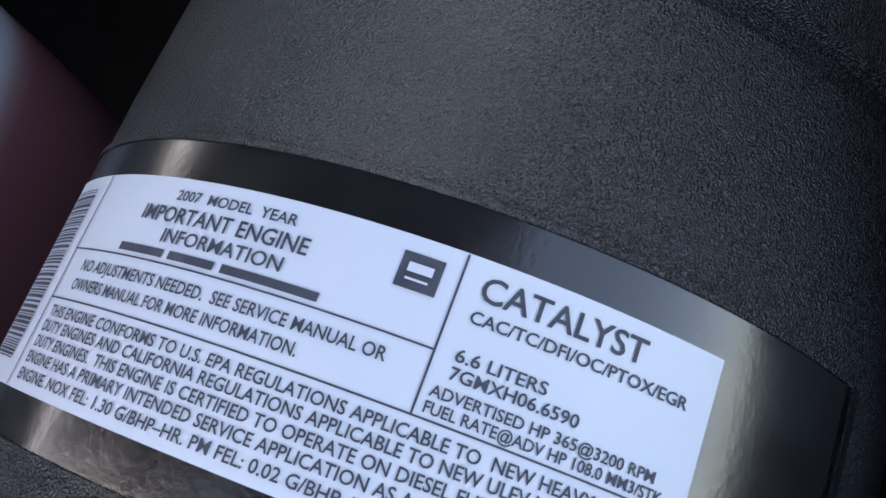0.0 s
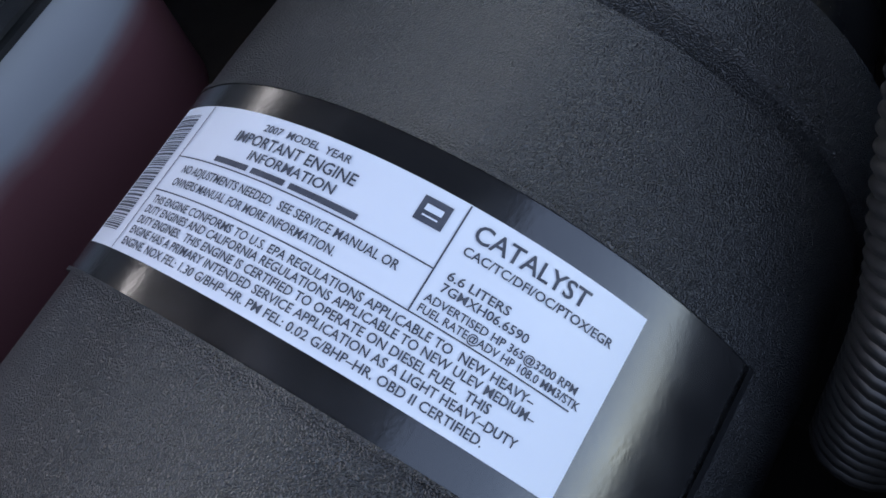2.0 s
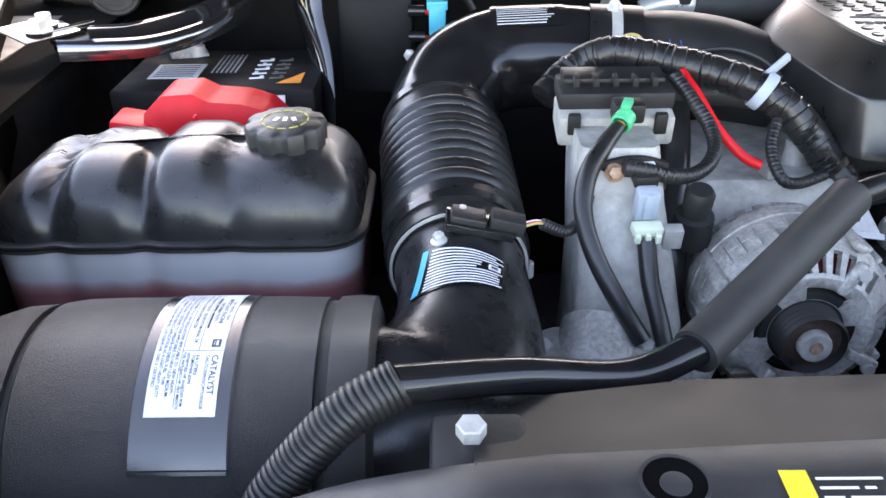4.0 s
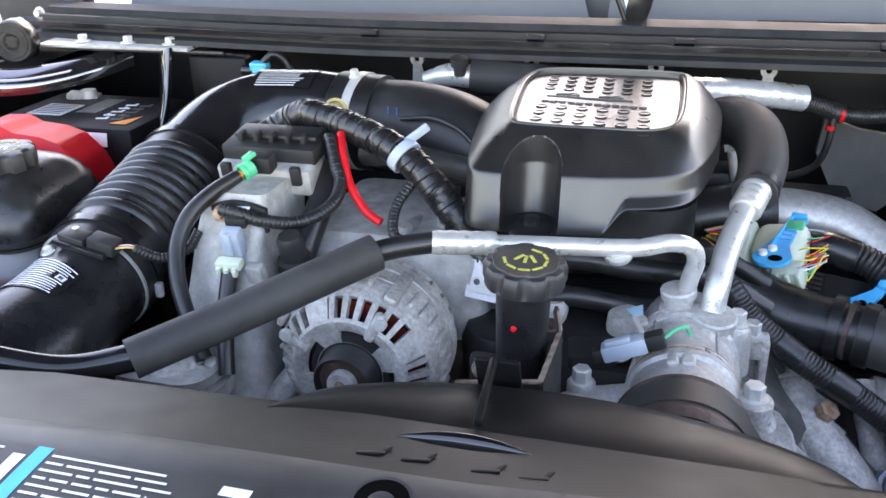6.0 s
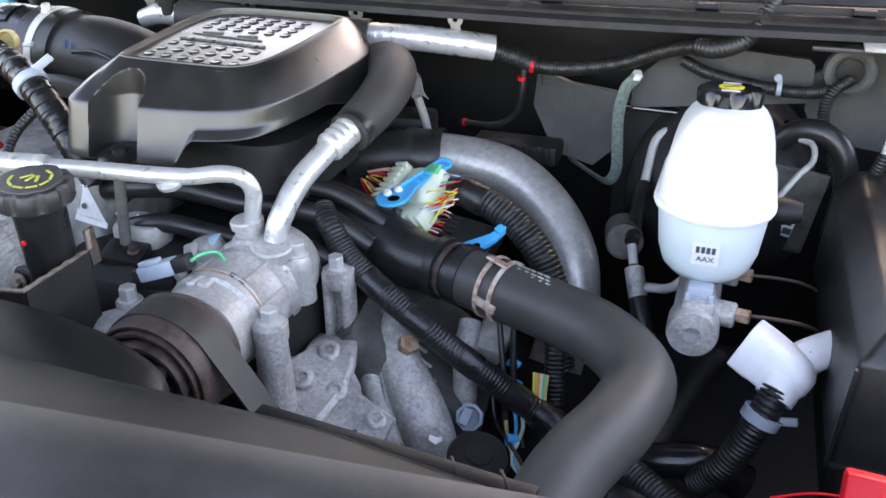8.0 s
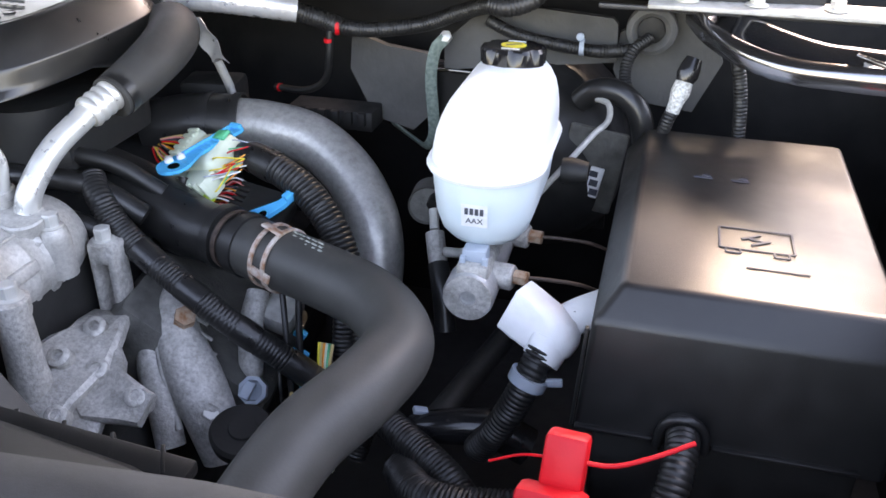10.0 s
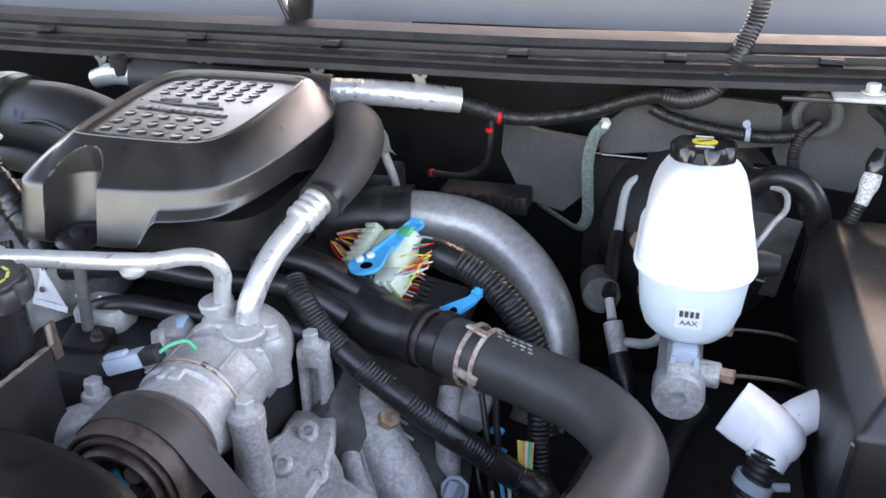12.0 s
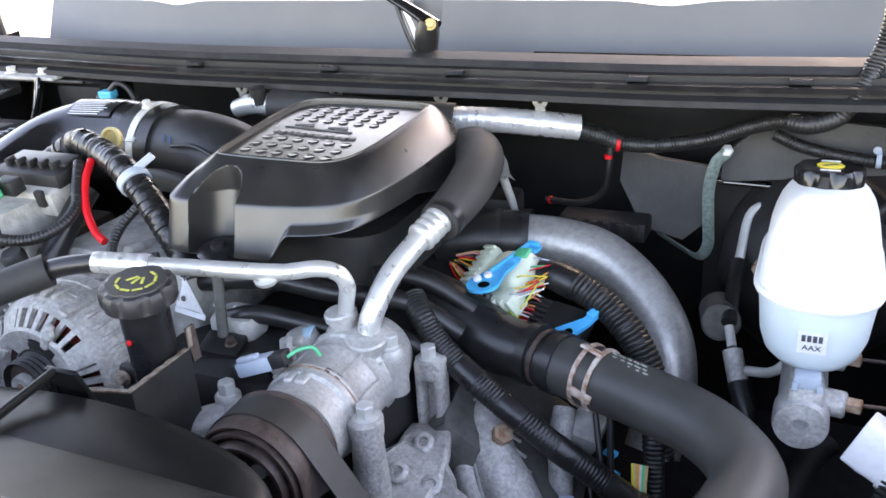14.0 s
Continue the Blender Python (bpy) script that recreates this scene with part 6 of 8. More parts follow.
part("side_clip", Shape().box(at(-0.252, -0.14, 1.098, 15, 0, 0), 0.018, 0.012, 0.022, 0.002), CAST_DULL, bc)
s = Shape().sweep([(-0.24, -0.12, 0.98), (-0.238, -0.1, 1.05), (-0.232, -0.06, 1.1), (-0.225, -0.02, 1.14), (-0.222, 0.01, 1.165)], 0.015, n=16)
solo("rubber_drain_hose", s, RUBBER, "black rubber hose beside the grey housing", "hose")

# paper tag behind the alternator
tg = thing("hose_tag", (-0.035, 0.0, 1.03), "white paper tag wrapped on a black hose", "tag")
part("hose", Shape().sweep([(-0.07, 0.03, 1.03), (-0.04, 0.005, 1.06), (0.0, 0.002, 1.082), (0.05, 0.01, 1.075)], 0.013, n=14), RUBBER, tg)
part("tag", Shape().grid(lambda u, v: (-0.055 + 0.039 * u * (1 - v) + (0.006 + 0.008 * u) * v, -0.054 + 0.008 * v + 0.002 * math.sin(3 * u), 1.058 - 0.006 * u * (1 - v) + 0.033 * v), 8, 6, (0, 0.0008, 0)), INK_WHITE, tg)
part("folded_edge", Shape().grid(lambda u, v: (-0.055 + 0.042 * u, -0.055 - 0.003 * v, 1.0585 - 0.006 * u - 0.005 * v), 8, 2, (0, 0.0008, 0)), INK_WHITE, tg)
part("eyelet", Shape().lathe(at(-0.043, -0.0525, 1.069, 75, 0, 0), [(0.0035, 0), (0.003, 0.0012), (0.0001, 0.0013)], 12), CAST_GRIME_SHADE, tg)
part("tag", Shape().grid(lambda u, v: (-0.044 + 0.042 * u, 0.036 + 0.016 * v + 0.003 * math.sin(3 * u), 1.07 + 0.024 * v - 0.005 * u), 6, 5, (0, 0.0008, 0)), INK_WHITE, tg)

# reservoir drum behind the alternator and dark pieces under the pipes
s = Shape().lathe(at(-0.015, -0.06, 0.95), [(0.035, 0), (0.04, 0.01), (0.042, 0.06), (0.036, 0.075), (0.02, 0.08)], 32)
solo("power_steering_pot", s, PLASTIC_DARK, "dusty black plastic reservoir pot", "reservoir")
ob = thing("filler_bracket", (0.05, -0.16, 0.95), "rusty steel bracket holding the oil filler", "bracket")
part("plate", Shape().box(at(0.0, -0.185, 1.03, 0, 0, 0), 0.035, 0.012, 0.07, 0.006), PLASTIC_DARK, ob)
part("arm", Shape().grid(lambda u, v: (0.0585 + 0.004 * u, -0.25 + 0.078 * u, 1.0845 + 0.003 * u - 0.09 * v), 10, 6, (0.003, 0, 0)), PLASTIC_DARK, ob)
part("arm", Shape().grid(lambda u, v: (-0.012 + 0.07 * u, -0.257 + 0.007 * u, 1.0775 + 0.007 * u - 0.07 * v), 10, 5, (0, 0.003, 0)), PLASTIC_DARK, ob)
part("worn_edge", Shape().grid(lambda u, v: (0.0565 + 0.004 * u + 0.0045 * v, -0.25 + 0.078 * u, 1.086 + 0.003 * u + 0.0006 * math.sin(30 * u)), 24, 2, (0, 0, -0.002)), RUST_PALE, ob)
part("worn_edge", Shape().grid(lambda u, v: (-0.012 + 0.0725 * u, -0.259 + 0.007 * u + 0.0045 * v, 1.079 + 0.007 * u), 16, 2, (0, 0, -0.002)), RUST_PALE, ob)
part("worn_edge", Shape().grid(lambda u, v: (0.0625 - 0.004 * u, -0.171 + 0.005 * v + 0.006 * u, 1.088 + 0.018 * u), 10, 2, (0.002, 0, 0)), RUST_PALE, ob)
part("tab", Shape().grid(lambda u, v: (0.061 - 0.006 * u, -0.168 + 0.012 * v + 0.004 * u, 1.07 + 0.034 * u), 8, 3, (0.003, 0, 0)), RUST_DARK, ob)
bolt(at(-0.005, -0.195, 1.055, 90, 0, 0), 0.006, 0.007, 1.4, RUST_PALE, ob)
part("block", Shape().box(at(0.085, -0.1, 1.02, 5, 0, 10), 0.05, 0.04, 0.035, 0.008), PLASTIC_DARK, ob)
dp = thing("dipstick_tube", (0.024, -0.075, 1.03), "dark steel dipstick tube", "tube")
part("tube", Shape().sweep([(0.025, -0.077, 1.02), (0.019, -0.064, 1.08), (0.0127, -0.05, 1.126)], 0.0062, n=14), CAST_GRIME_SHADE, dp)
part("base", Shape().box(at(0.028, -0.082, 1.035, 12, 6, 10), 0.046, 0.036, 0.012, 0.003).box(at(0.03, -0.084, 1.02, 12, 6, 10), 0.034, 0.026, 0.03, 0.004), RUBBER, dp)
bolt(at(0.042, -0.084, 1.041, 12, 6, 0), 0.005, 0.007, 1.4, RUST_DARK, dp)
for (p, r, sx) in (((-0.004, -0.046, 1.0625), -38, 0.013), ((0.022, -0.044, 1.0615), -40, 0.016)):
    s = Shape().grid(lambda u, v: tuple(at(*p, 30, 0, r) @ Vector((sx * (u - 0.5), 0.005 * (v - 0.5) * (1 - 0.6 * u), 0.0008 * math.sin(5 * u)))), 8, 2, (0, 0, -0.0006))
    solo("paper_scrap", s, INK_WHITE, "torn sliver of white paper on the engine", "label")
solo("cast_plate", Shape().loft([[(x, y, z) for x, y in rounded(-0.004 - g, 0.05 + g, -0.06 - g, -0.02, 0.012, 6)] for g, z in ((0.0, 1.03), (0.003, 1.036), (0.003, 1.05), (0.0, 1.056))]), CAST_DULL, "grey cast plate under the dipstick tube", "plate")
tube = thing("fuel_lines", (0.1, 0.0, 1.03), "bundle of black fuel hoses across the engine", "hose")
for k, (yy, zz, rr) in enumerate(((-0.02, 1.075, 0.012), (0.02, 1.085, 0.01), (-0.05, 1.045, 0.011), (0.05, 1.06, 0.012))):
    part("hose", Shape().sweep([(0.0 if k == 2 else -0.05, yy, zz), (0.05, yy + 0.01, zz + 0.012 * (-1) ** k), (0.12, yy + 0.03, zz - 0.004), (0.2, yy + 0.06, zz - 0.02), (0.26, yy + 0.07, zz - 0.055)], rr, n=14), LOOM if k % 2 else RUBBER, tube)
part("union", Shape().box(at(0.18, 0.03, 1.09, 0, 0, 30), 0.03, 0.025, 0.02, 0.004), PLASTIC_DARK, tube)
rail = thing("rail_sensor", (0.116, 0.104, 1.04), "grey electrical sensor plug under the engine cover", "sensor")
part("body", Shape().box(at(0.116, 0.104, 1.056, 30, 0, 8), 0.036, 0.03, 0.03, 0.004), RUBBER_GREY, rail)
part("collar", Shape().box(at(0.113, 0.092, 1.07, 30, 0, 8), 0.026, 0.012, 0.02, 0.003), PLASTIC_MATTE, rail)
# Near-black disc on the collar, painted shade of a pin hole.
part("pin_hole_shade", Shape().lathe(at(0.113, 0.0875, 1.066, 62, 0, 8), [(0.006, 0), (0.0055, 0.003), (0.0001, 0.0031)], 16), SHADE_TRIM_BLACK, rail)
part("lead", Shape().sweep([(0.13, 0.108, 1.058), (0.16, 0.1, 1.052), (0.2, 0.095, 1.05)], 0.006, n=10), LOOM, rail)

# ---- suction line and foil at the back ----
acc = thing("rear_air_line", (0.05, 0.35, 1.15), "foil-wrapped air conditioning line along the firewall", "pipe")
part("end_tube", Shape().sweep([(-0.2, 0.3, 1.195), (-0.165, 0.3, 1.205), (-0.135, 0.302, 1.203)], [0.013, 0.016, 0.016], n=20), ALU_PIPE, acc)
part("valve", Shape().lathe(at(-0.148, 0.29, 1.208, 10, 0, 0), [(0.009, 0), (0.009, 0.012), (0.012, 0.013), (0.012, 0.024), (0.008, 0.026)], 18), PLASTIC_DARK, acc)
part("black_sleeve", Shape().sweep([(-0.135, 0.302, 1.203), (-0.05, 0.31, 1.198), (0.04, 0.325, 1.19), (0.14, 0.34, 1.185)], 0.024, n=24), FOAM, acc)
part("foil_sleeve", Shape().sweep([(0.13, 0.34, 1.187), (0.2, 0.35, 1.186), (0.26, 0.365, 1.18), (0.305, 0.385, 1.172)], lambda q: 0.0175 + 0.0003 * math.sin(q * 420) + 0.0003 * math.sin(q * 1000), n=26, step=0.002), FOIL, acc)
part("dark_end", Shape().sweep([(0.295, 0.38, 1.173), (0.335, 0.395, 1.158), (0.36, 0.4, 1.148)], loom(0.0132, 0.0042, 0.1), n=16, step=0.001), LOOM, acc)
for cx, cy in ((-0.232, 0.36), (-0.062, 0.36), (0.11, 0.36), (0.256, 0.363)):
    s = Shape().ring(at(cx, cy + 0.003, 1.212, 98, 0, 0), 0.004, 0.0105, 0.003, 28).grid(lambda u, v: (cx + (u - 0.5) * (0.012 + 0.01 * v), cy + 0.01 * v, 1.205 - 0.03 * v), 6, 8, (0, 0.0025, 0.0005))
    cl = solo("hanger_tab", s, CAST_DULL, "small grey metal hanger tab on the cowl", "bracket", "hanger tabs along the cowl")
    # Disc filling the tab's ring, coloured as the shade seen through it.
    part("hole", Shape().lathe(at(cx, cy + 0.004, 1.2125, 98, 0, 0), [(0.0035, 0), (0.0035, 0.0006), (0.0003, 0.0007)], 14), SHADE_TRIM_BLACK, cl)
wh = thing("washer_hose", (0.5, 0.42, 1.15), "black corrugated hose along the firewall up to the hood", "hose")
part("hose", Shape().sweep([(0.345, 0.398, 1.15), (0.4, 0.41, 1.145), (0.47, 0.42, 1.155), (0.52, 0.415, 1.175), (0.56, 0.4, 1.19), (0.595, 0.375, 1.197)], loom(0.0105, 0.0042, 0.1), n=16, step=0.001), LOOM, wh)
part("riser", Shape().sweep([(0.575, 0.35, 1.203), (0.6, 0.34, 1.204), (0.628, 0.345, 1.215), (0.645, 0.36, 1.24), (0.66, 0.38, 1.27), (0.672, 0.39, 1.31), (0.675, 0.395, 1.4)], loom(0.0115, 0.005, 0.12), n=16, step=0.0012), LOOM, wh)
part("red_band", Shape().lathe(toward((0.357, 0.397, 1.149), (0.4, 0.408, 1.146)), [(0.0102, -0.003), (0.0112, -0.0025), (0.0112, 0.0025), (0.0102, 0.003)], 18), RED, wh)
part("thin_hose", Shape().sweep([(0.348, 0.39, 1.145), (0.346, 0.388, 1.11), (0.335, 0.395, 1.075), (0.3, 0.41, 1.052), (0.245, 0.425, 1.047)], 0.0048, n=12), LOOM, wh)
part("red_band", Shape().lathe(at(0.346, 0.388, 1.132), [(0.005, -0.003), (0.006, -0.0022), (0.006, 0.0026), (0.005, 0.003)], 14), RED, wh)
part("red_band", Shape().lathe(at(0.252, 0.424, 1.047, 0, 90, 0), [(0.005, -0.003), (0.006, -0.0022), (0.006, 0.0026), (0.005, 0.003)], 14), RED, wh)

# ---- hood nozzle at the middle ----
nz = thing("hood_wiring", (0.08, 0.4, 1.26), "black grommet with cables and a brass bolt at the hood", "grommet")
part("grommet", Shape().sweep([(0.075, 0.395, 1.262), (0.08, 0.39, 1.29), (0.088, 0.385, 1.315)], [0.012, 0.017, 0.013], n=18), RUBBER, nz)
part("arm", Shape().sweep([(0.095, 0.39, 1.305), (0.06, 0.395, 1.325), (0.02, 0.4, 1.345)], [0.016, 0.012, 0.009], n=16, flat=0.6), PLASTIC_GLOSS, nz)
part("cable", Shape().sweep([(0.045, 0.392, 1.335), (0.06, 0.388, 1.305), (0.07, 0.388, 1.275)], 0.0035, n=10), WHITE_TAPE, nz)
part("cable", Shape().sweep([(0.035, 0.392, 1.335), (0.05, 0.387, 1.3), (0.062, 0.388, 1.27)], 0.0035, n=10), RUBBER, nz)
bolt(at(0.093, 0.378, 1.31, 75, 0, 20), 0.006, 0.007, 1.4, TAN, nz)
part("black_bar", Shape().box(at(0.37, 0.402, 1.268), 0.27, 0.006, 0.006, 0.002), SHADE_TRIM_BLACK, hood)

# ---- white connector block with blue lever, wiring ----
cn = thing("harness_connector", (0.28, 0.14, 1.03), "ivory multi-pin connector with a bright blue lever", "connector")
CX = Vector((0.88, -0.37, 0.26)).normalized()
CY = Vector((0.03, 0.93, 0.37))
CY = (CY - CX * (CY @ CX)).normalized()
CB = Matrix((CX, CY, CX.cross(CY))).transposed().to_4x4()
CB.translation = Vector((0.2605, 0.167, 1.056)) - 0.022 * CX.cross(CY)
part("housing", Shape().box(CB @ at(0.012, 0.002, 0), 0.062, 0.06, 0.04, 0.014, 4), IVORY, cn)
part("end_cap", Shape().box(CB @ at(-0.032, 0, 0), 0.026, 0.07, 0.046, 0.009, 3), IVORY, cn)
for k in range(7):
    part("ridge", Shape().box(CB @ at(-0.0325, -0.029 + 0.0096 * k, 0.0225), 0.021, 0.0055, 0.005, 0.002), IVORY, cn)
part("lower_block", Shape().box(CB @ at(0.024, -0.037, -0.004), 0.046, 0.024, 0.028, 0.004), IVORY, cn)
for k in range(4):
    part("ridge", Shape().box(CB @ at(0.008 + 0.012 * k, -0.0495, -0.002), 0.005, 0.006, 0.024, 0.001), IVORY, cn)
LO, LT = Vector((0.264, 0.112, 1.0545)), Vector((0.304, 0.212, 1.072))
LX = (LT - LO).normalized()
LN = Vector((-0.22, -0.3, 0.93))
LN = (LN - LX * (LN @ LX)).normalized()
LV = Matrix((LX, LN.cross(LX), LN)).transposed().to_4x4()
LV.translation = LO
lever_outline = [(0.018 * math.cos(radians(a)) * 1.1, 0.0215 * math.sin(radians(a))) for a in range(60, 301, 15)] + [(0.03, -0.0095), (0.07, -0.0085), (0.092, -0.012), (0.099, -0.009), (0.1, 0.0075), (0.092, 0.0095), (0.06, 0.0085), (0.03, 0.013)]
lever_sheet = Shape()
hole_edge = [(0.004 + 0.0065 * math.cos(radians(a)), -0.001 + 0.008 * math.sin(radians(a))) for a in range(0, 360, 15)]
plate(lever_sheet, lever_outline, -0.002, 0.002, LV)
part("lever", lever_sheet.box(LV @ at(0.055, 0.0075, 0.0035), 0.088, 0.003, 0.005, 0.001).box(LV @ at(0.096, 0.0, 0.003), 0.005, 0.018, 0.009, 0.0015), BLUE, cn, "bright blue plastic lever")
# Lever is uncut; this near-black plate paints the shade of its hole.
part("lever_hole_shade", plate(Shape(), [(x - 0.008, y - 0.004) for x, y in hole_edge], 0.0021, 0.0026, LV), SHADE_TRIM_BLACK, cn)
for k in range(5):
    part("grip_bar", Shape().box(LV @ at(0.04 + 0.011 * k, -0.001, 0.0025), 0.0022, 0.012, 0.002, 0.0005), BLUE, cn)
for x, y in ((0.002, 0.011), (0.014, 0.004)):
    part("lever_pin", Shape().lathe(LV @ at(x, y, 0.001), [(0.0052, 0), (0.0048, 0.005), (0.002, 0.0065), (0.0001, 0.0065)], 18), INK_WHITE, cn)
part("lock_clip", Shape().box(CB @ at(0.036, -0.05, -0.014, 0, 0, 10), 0.014, 0.02, 0.012, 0.002), LIME, cn, "yellow-green lock clip")
part("green_tab", Shape().box(CB @ at(0.03, 0.02, 0.0205), 0.02, 0.014, 0.005, 0.001), GREEN, cn)
rng = random.Random(21)
cols = (RED, YELLOW, ORANGE, TAN, GREEN, WHITE_TAPE, GREY_BLUE)
for k in range(24):
    y0, z0 = rng.uniform(-0.042, 0.026), rng.uniform(-0.014, 0.014)
    p0, p1, p2 = CB @ Vector((0.04, y0, z0)), CB @ Vector((0.05, y0 * 1.03, z0 + rng.uniform(-0.004, 0.004))), CB @ Vector((0.064, y0 * 0.75 + 0.016, rng.uniform(-0.014, 0.002)))
    part("wire", Shape().sweep([p0, p1, p2], 0.0009, n=6, step=0.006), cols[k % 7], cn)
for k in range(18):
    y0, z0 = -0.028 + 0.0033 * k, rng.uniform(-0.014, 0.016)
    p0, p1, p2 = CB @ Vector((-0.04, y0, z0)), CB @ Vector((-0.056, y0 * 0.85, z0 + 0.01)), CB @ Vector((-0.071 + rng.uniform(-0.007, 0.004), y0 * 0.3, 0.026 + 0.2 * z0))
    part("wire", Shape().sweep([p0, p1, p2], 0.0012, n=6, step=0.006), (RED, TAN, ORANGE, PINK_WIRE, YELLOW, INK)[(k * 5) % 6], cn)
cn2 = thing("second_connector", (0.34, 0.13, 0.97), "dark connector with a bright blue lever and pink wires", "connector")
CB2 = at(0.347, 0.15, 0.99, 26, 6, -8)
part("housing", Shape().box(CB2 @ at(0.006, 0, 0), 0.056, 0.054, 0.03, 0.006), PLASTIC_DARK, cn2)
for k in range(7):
    part("cell", Shape().box(CB2 @ at(-0.028, -0.022 + 0.0075 * k, 0.006), 0.018, 0.0055, 0.014, 0.001), PLASTIC_MATTE, cn2)
LX2 = Vector((0.034, 0.02, 0.0156)).normalized()
LN2 = Vector((-0.2, -0.45, 0.87))
LN2 = (LN2 - LX2 * (LN2 @ LX2)).normalized()
L2 = Matrix((LX2, LN2.cross(LX2), LN2)).transposed().to_4x4()
L2.translation = (0.356, 0.112, 1.0)
part("lever", plate(Shape(), [(0.0125 * math.cos(radians(a)), 0.0115 * math.sin(radians(a))) for a in range(70, 291, 20)] + [(0.02, -0.009), (0.036, -0.006), (0.052, 0.001), (0.05, 0.011), (0.034, 0.0065), (0.02, 0.0085)], -0.0025, 0.0025, L2).box(L2 @ at(0.047, 0.004, 0.004, 0, 0, 25), 0.012, 0.012, 0.008, 0.002), BLUE, cn2, "bright blue plastic lever")
for x, y in ((-0.002, 0.0), (0.012, -0.003)):
    # Discs laid on the lever, near-black for the shade in its holes.
    part("lever_hole_shade", Shape().lathe(L2 @ at(x, y, 0.0022), [(0.0052, 0), (0.005, 0.0008), (0.0001, 0.0009)], 18), SHADE_TRIM_BLACK, cn2)
for k in range(20):
    y0, z0 = -0.024 + 0.05 * (k % 10) / 9, 0.002 + 0.008 * (k // 10)
    p0, p1, p2 = CB2 @ Vector((-0.034, y0, z0)), CB2 @ Vector((-0.048, y0 * 1.02, z0 + rng.uniform(-0.002, 0.004))), CB2 @ Vector((-0.066 + rng.uniform(-0.008, 0.008), y0 * 0.85 - 0.004, z0 + rng.uniform(-0.01, 0.004)))
    part("wire", Shape().sweep([p0, p1, p2], 0.0012, n=6, step=0.006), (PINK_WIRE, WHITE_TAPE, PINK_WIRE, RED, ORANGE, INK)[k % 6], cn2)
part("yellow_tab", Shape().box(at(0.281, 0.145, 1.008, 35, 20, 20), 0.02, 0.024, 0.008, 0.003).box(at(0.288, 0.152, 1.012, 35, 20, 20), 0.01, 0.01, 0.012, 0.002), LIME, cn2)
part("tab_stem", Shape().sweep([(0.262, 0.13, 1.032), (0.263, 0.12, 1.015), (0.275, 0.105, 1.0), (0.31, 0.1, 0.99), (0.34, 0.1, 0.985)], 0.006, n=10), LOOM, cn2)
lm = thing("connector_conduit", (0.4, 0.12, 0.9), "thick black corrugated conduit from the connector", "wiring")
part("conduit", Shape().sweep([(0.345, 0.172, 1.043), (0.375, 0.162, 1.037), (0.412, 0.148, 1.02), (0.448, 0.128, 0.988), (0.472, 0.105, 0.94), (0.482, 0.08, 0.88)], loom(0.0185, 0.0058, 0.16), n=20, step=0.0011), LOOM, lm)
part("taped_end", Shape().sweep([(0.312, 0.176, 1.048), (0.33, 0.175, 1.047), (0.362, 0.167, 1.04)], [0.014, 0.019, 0.0195], n=18), TAPE, lm)
part("second_conduit", Shape().sweep([(0.25, 0.1, 1.03), (0.29, 0.095, 1.02), (0.32, 0.1, 1.0), (0.33, 0.11, 0.985)], 0.009, n=14), LOOM, lm)

# ---- intercooler pipe ----
ic = thing("intercooler_pipe", (0.4, 0.2, 0.85), "stained bare aluminium intercooler pipe", "pipe")
part("pipe", Shape().sweep([(0.25, 0.266, 1.048), (0.305, 0.276, 1.044), (0.358, 0.279, 1.033), (0.402, 0.268, 1.01), (0.438, 0.248, 0.98), (0.463, 0.222, 0.943), (0.471, 0.195, 0.89), (0.462, 0.155, 0.83)], 0.0345, n=32), ALU_STAIN, ic)
part("rubber_joint", Shape().sweep([(0.15, 0.245, 1.035), (0.205, 0.257, 1.047), (0.264, 0.268, 1.048)], 0.0385, n=30), RUBBER, ic)
for xx in (0.225, 0.262):
    part("clamp_band", Shape().ring(toward((xx, 0.262 + 0.2 * (xx - 0.225), 1.0475), (xx + 0.05, 0.272 + 0.2 * (xx - 0.225), 1.0485)), 0.038, 0.0405, 0.01, 36), PLASTIC_MATTE, ic)

# ---- hose clamp and print on the radiator hose ----
hc = thing("spring_clamp", (0.411, 0.05, 0.96), "rusty spring clamp on the radiator hose", "clamp")
ca, cb_ = Vector((0.403, 0.0575, 0.989)), Vector((0.42, 0.0515, 0.988))
for p in (ca, cb_):
    part("band", Shape().ring(toward(p, p + (cb_ - ca)), 0.0345, 0.0368, 0.0048, 40), CLAMP_RUST, hc)
part("bridge", Shape().box(at(0.412, 0.049, 1.0255, -14, 12, -20), 0.026, 0.011, 0.003, 0.001), CLAMP_RUST, hc)
part("bridge", Shape().box(at(0.407, 0.019, 0.986, 80, 12, -20), 0.026, 0.01, 0.003, 0.001), CLAMP_RUST, hc)
part("joint_band", Shape().ring(toward((0.362, 0.0715, 0.99), (0.41, 0.0555, 0.988)), 0.033, 0.0365, 0.014, 36), RUBBER, out)
part("rusty_band", Shape().ring(toward((0.348, 0.0765, 0.9905), (0.362, 0.0715, 0.99)), 0.0325, 0.034, 0.006, 36), RUST_DARK, out)
part("flange", Shape().ring(toward((0.332, 0.081, 0.9905), (0.362, 0.0715, 0.99)), 0.03, 0.037, 0.012, 36), RUBBER, out)
part("paper_scrap", Shape().box(at(0.262, 0.088, 1.0305, -10, 8, 15), 0.014, 0.007, 0.0015, 0.0005), PALE_PRINT, out)
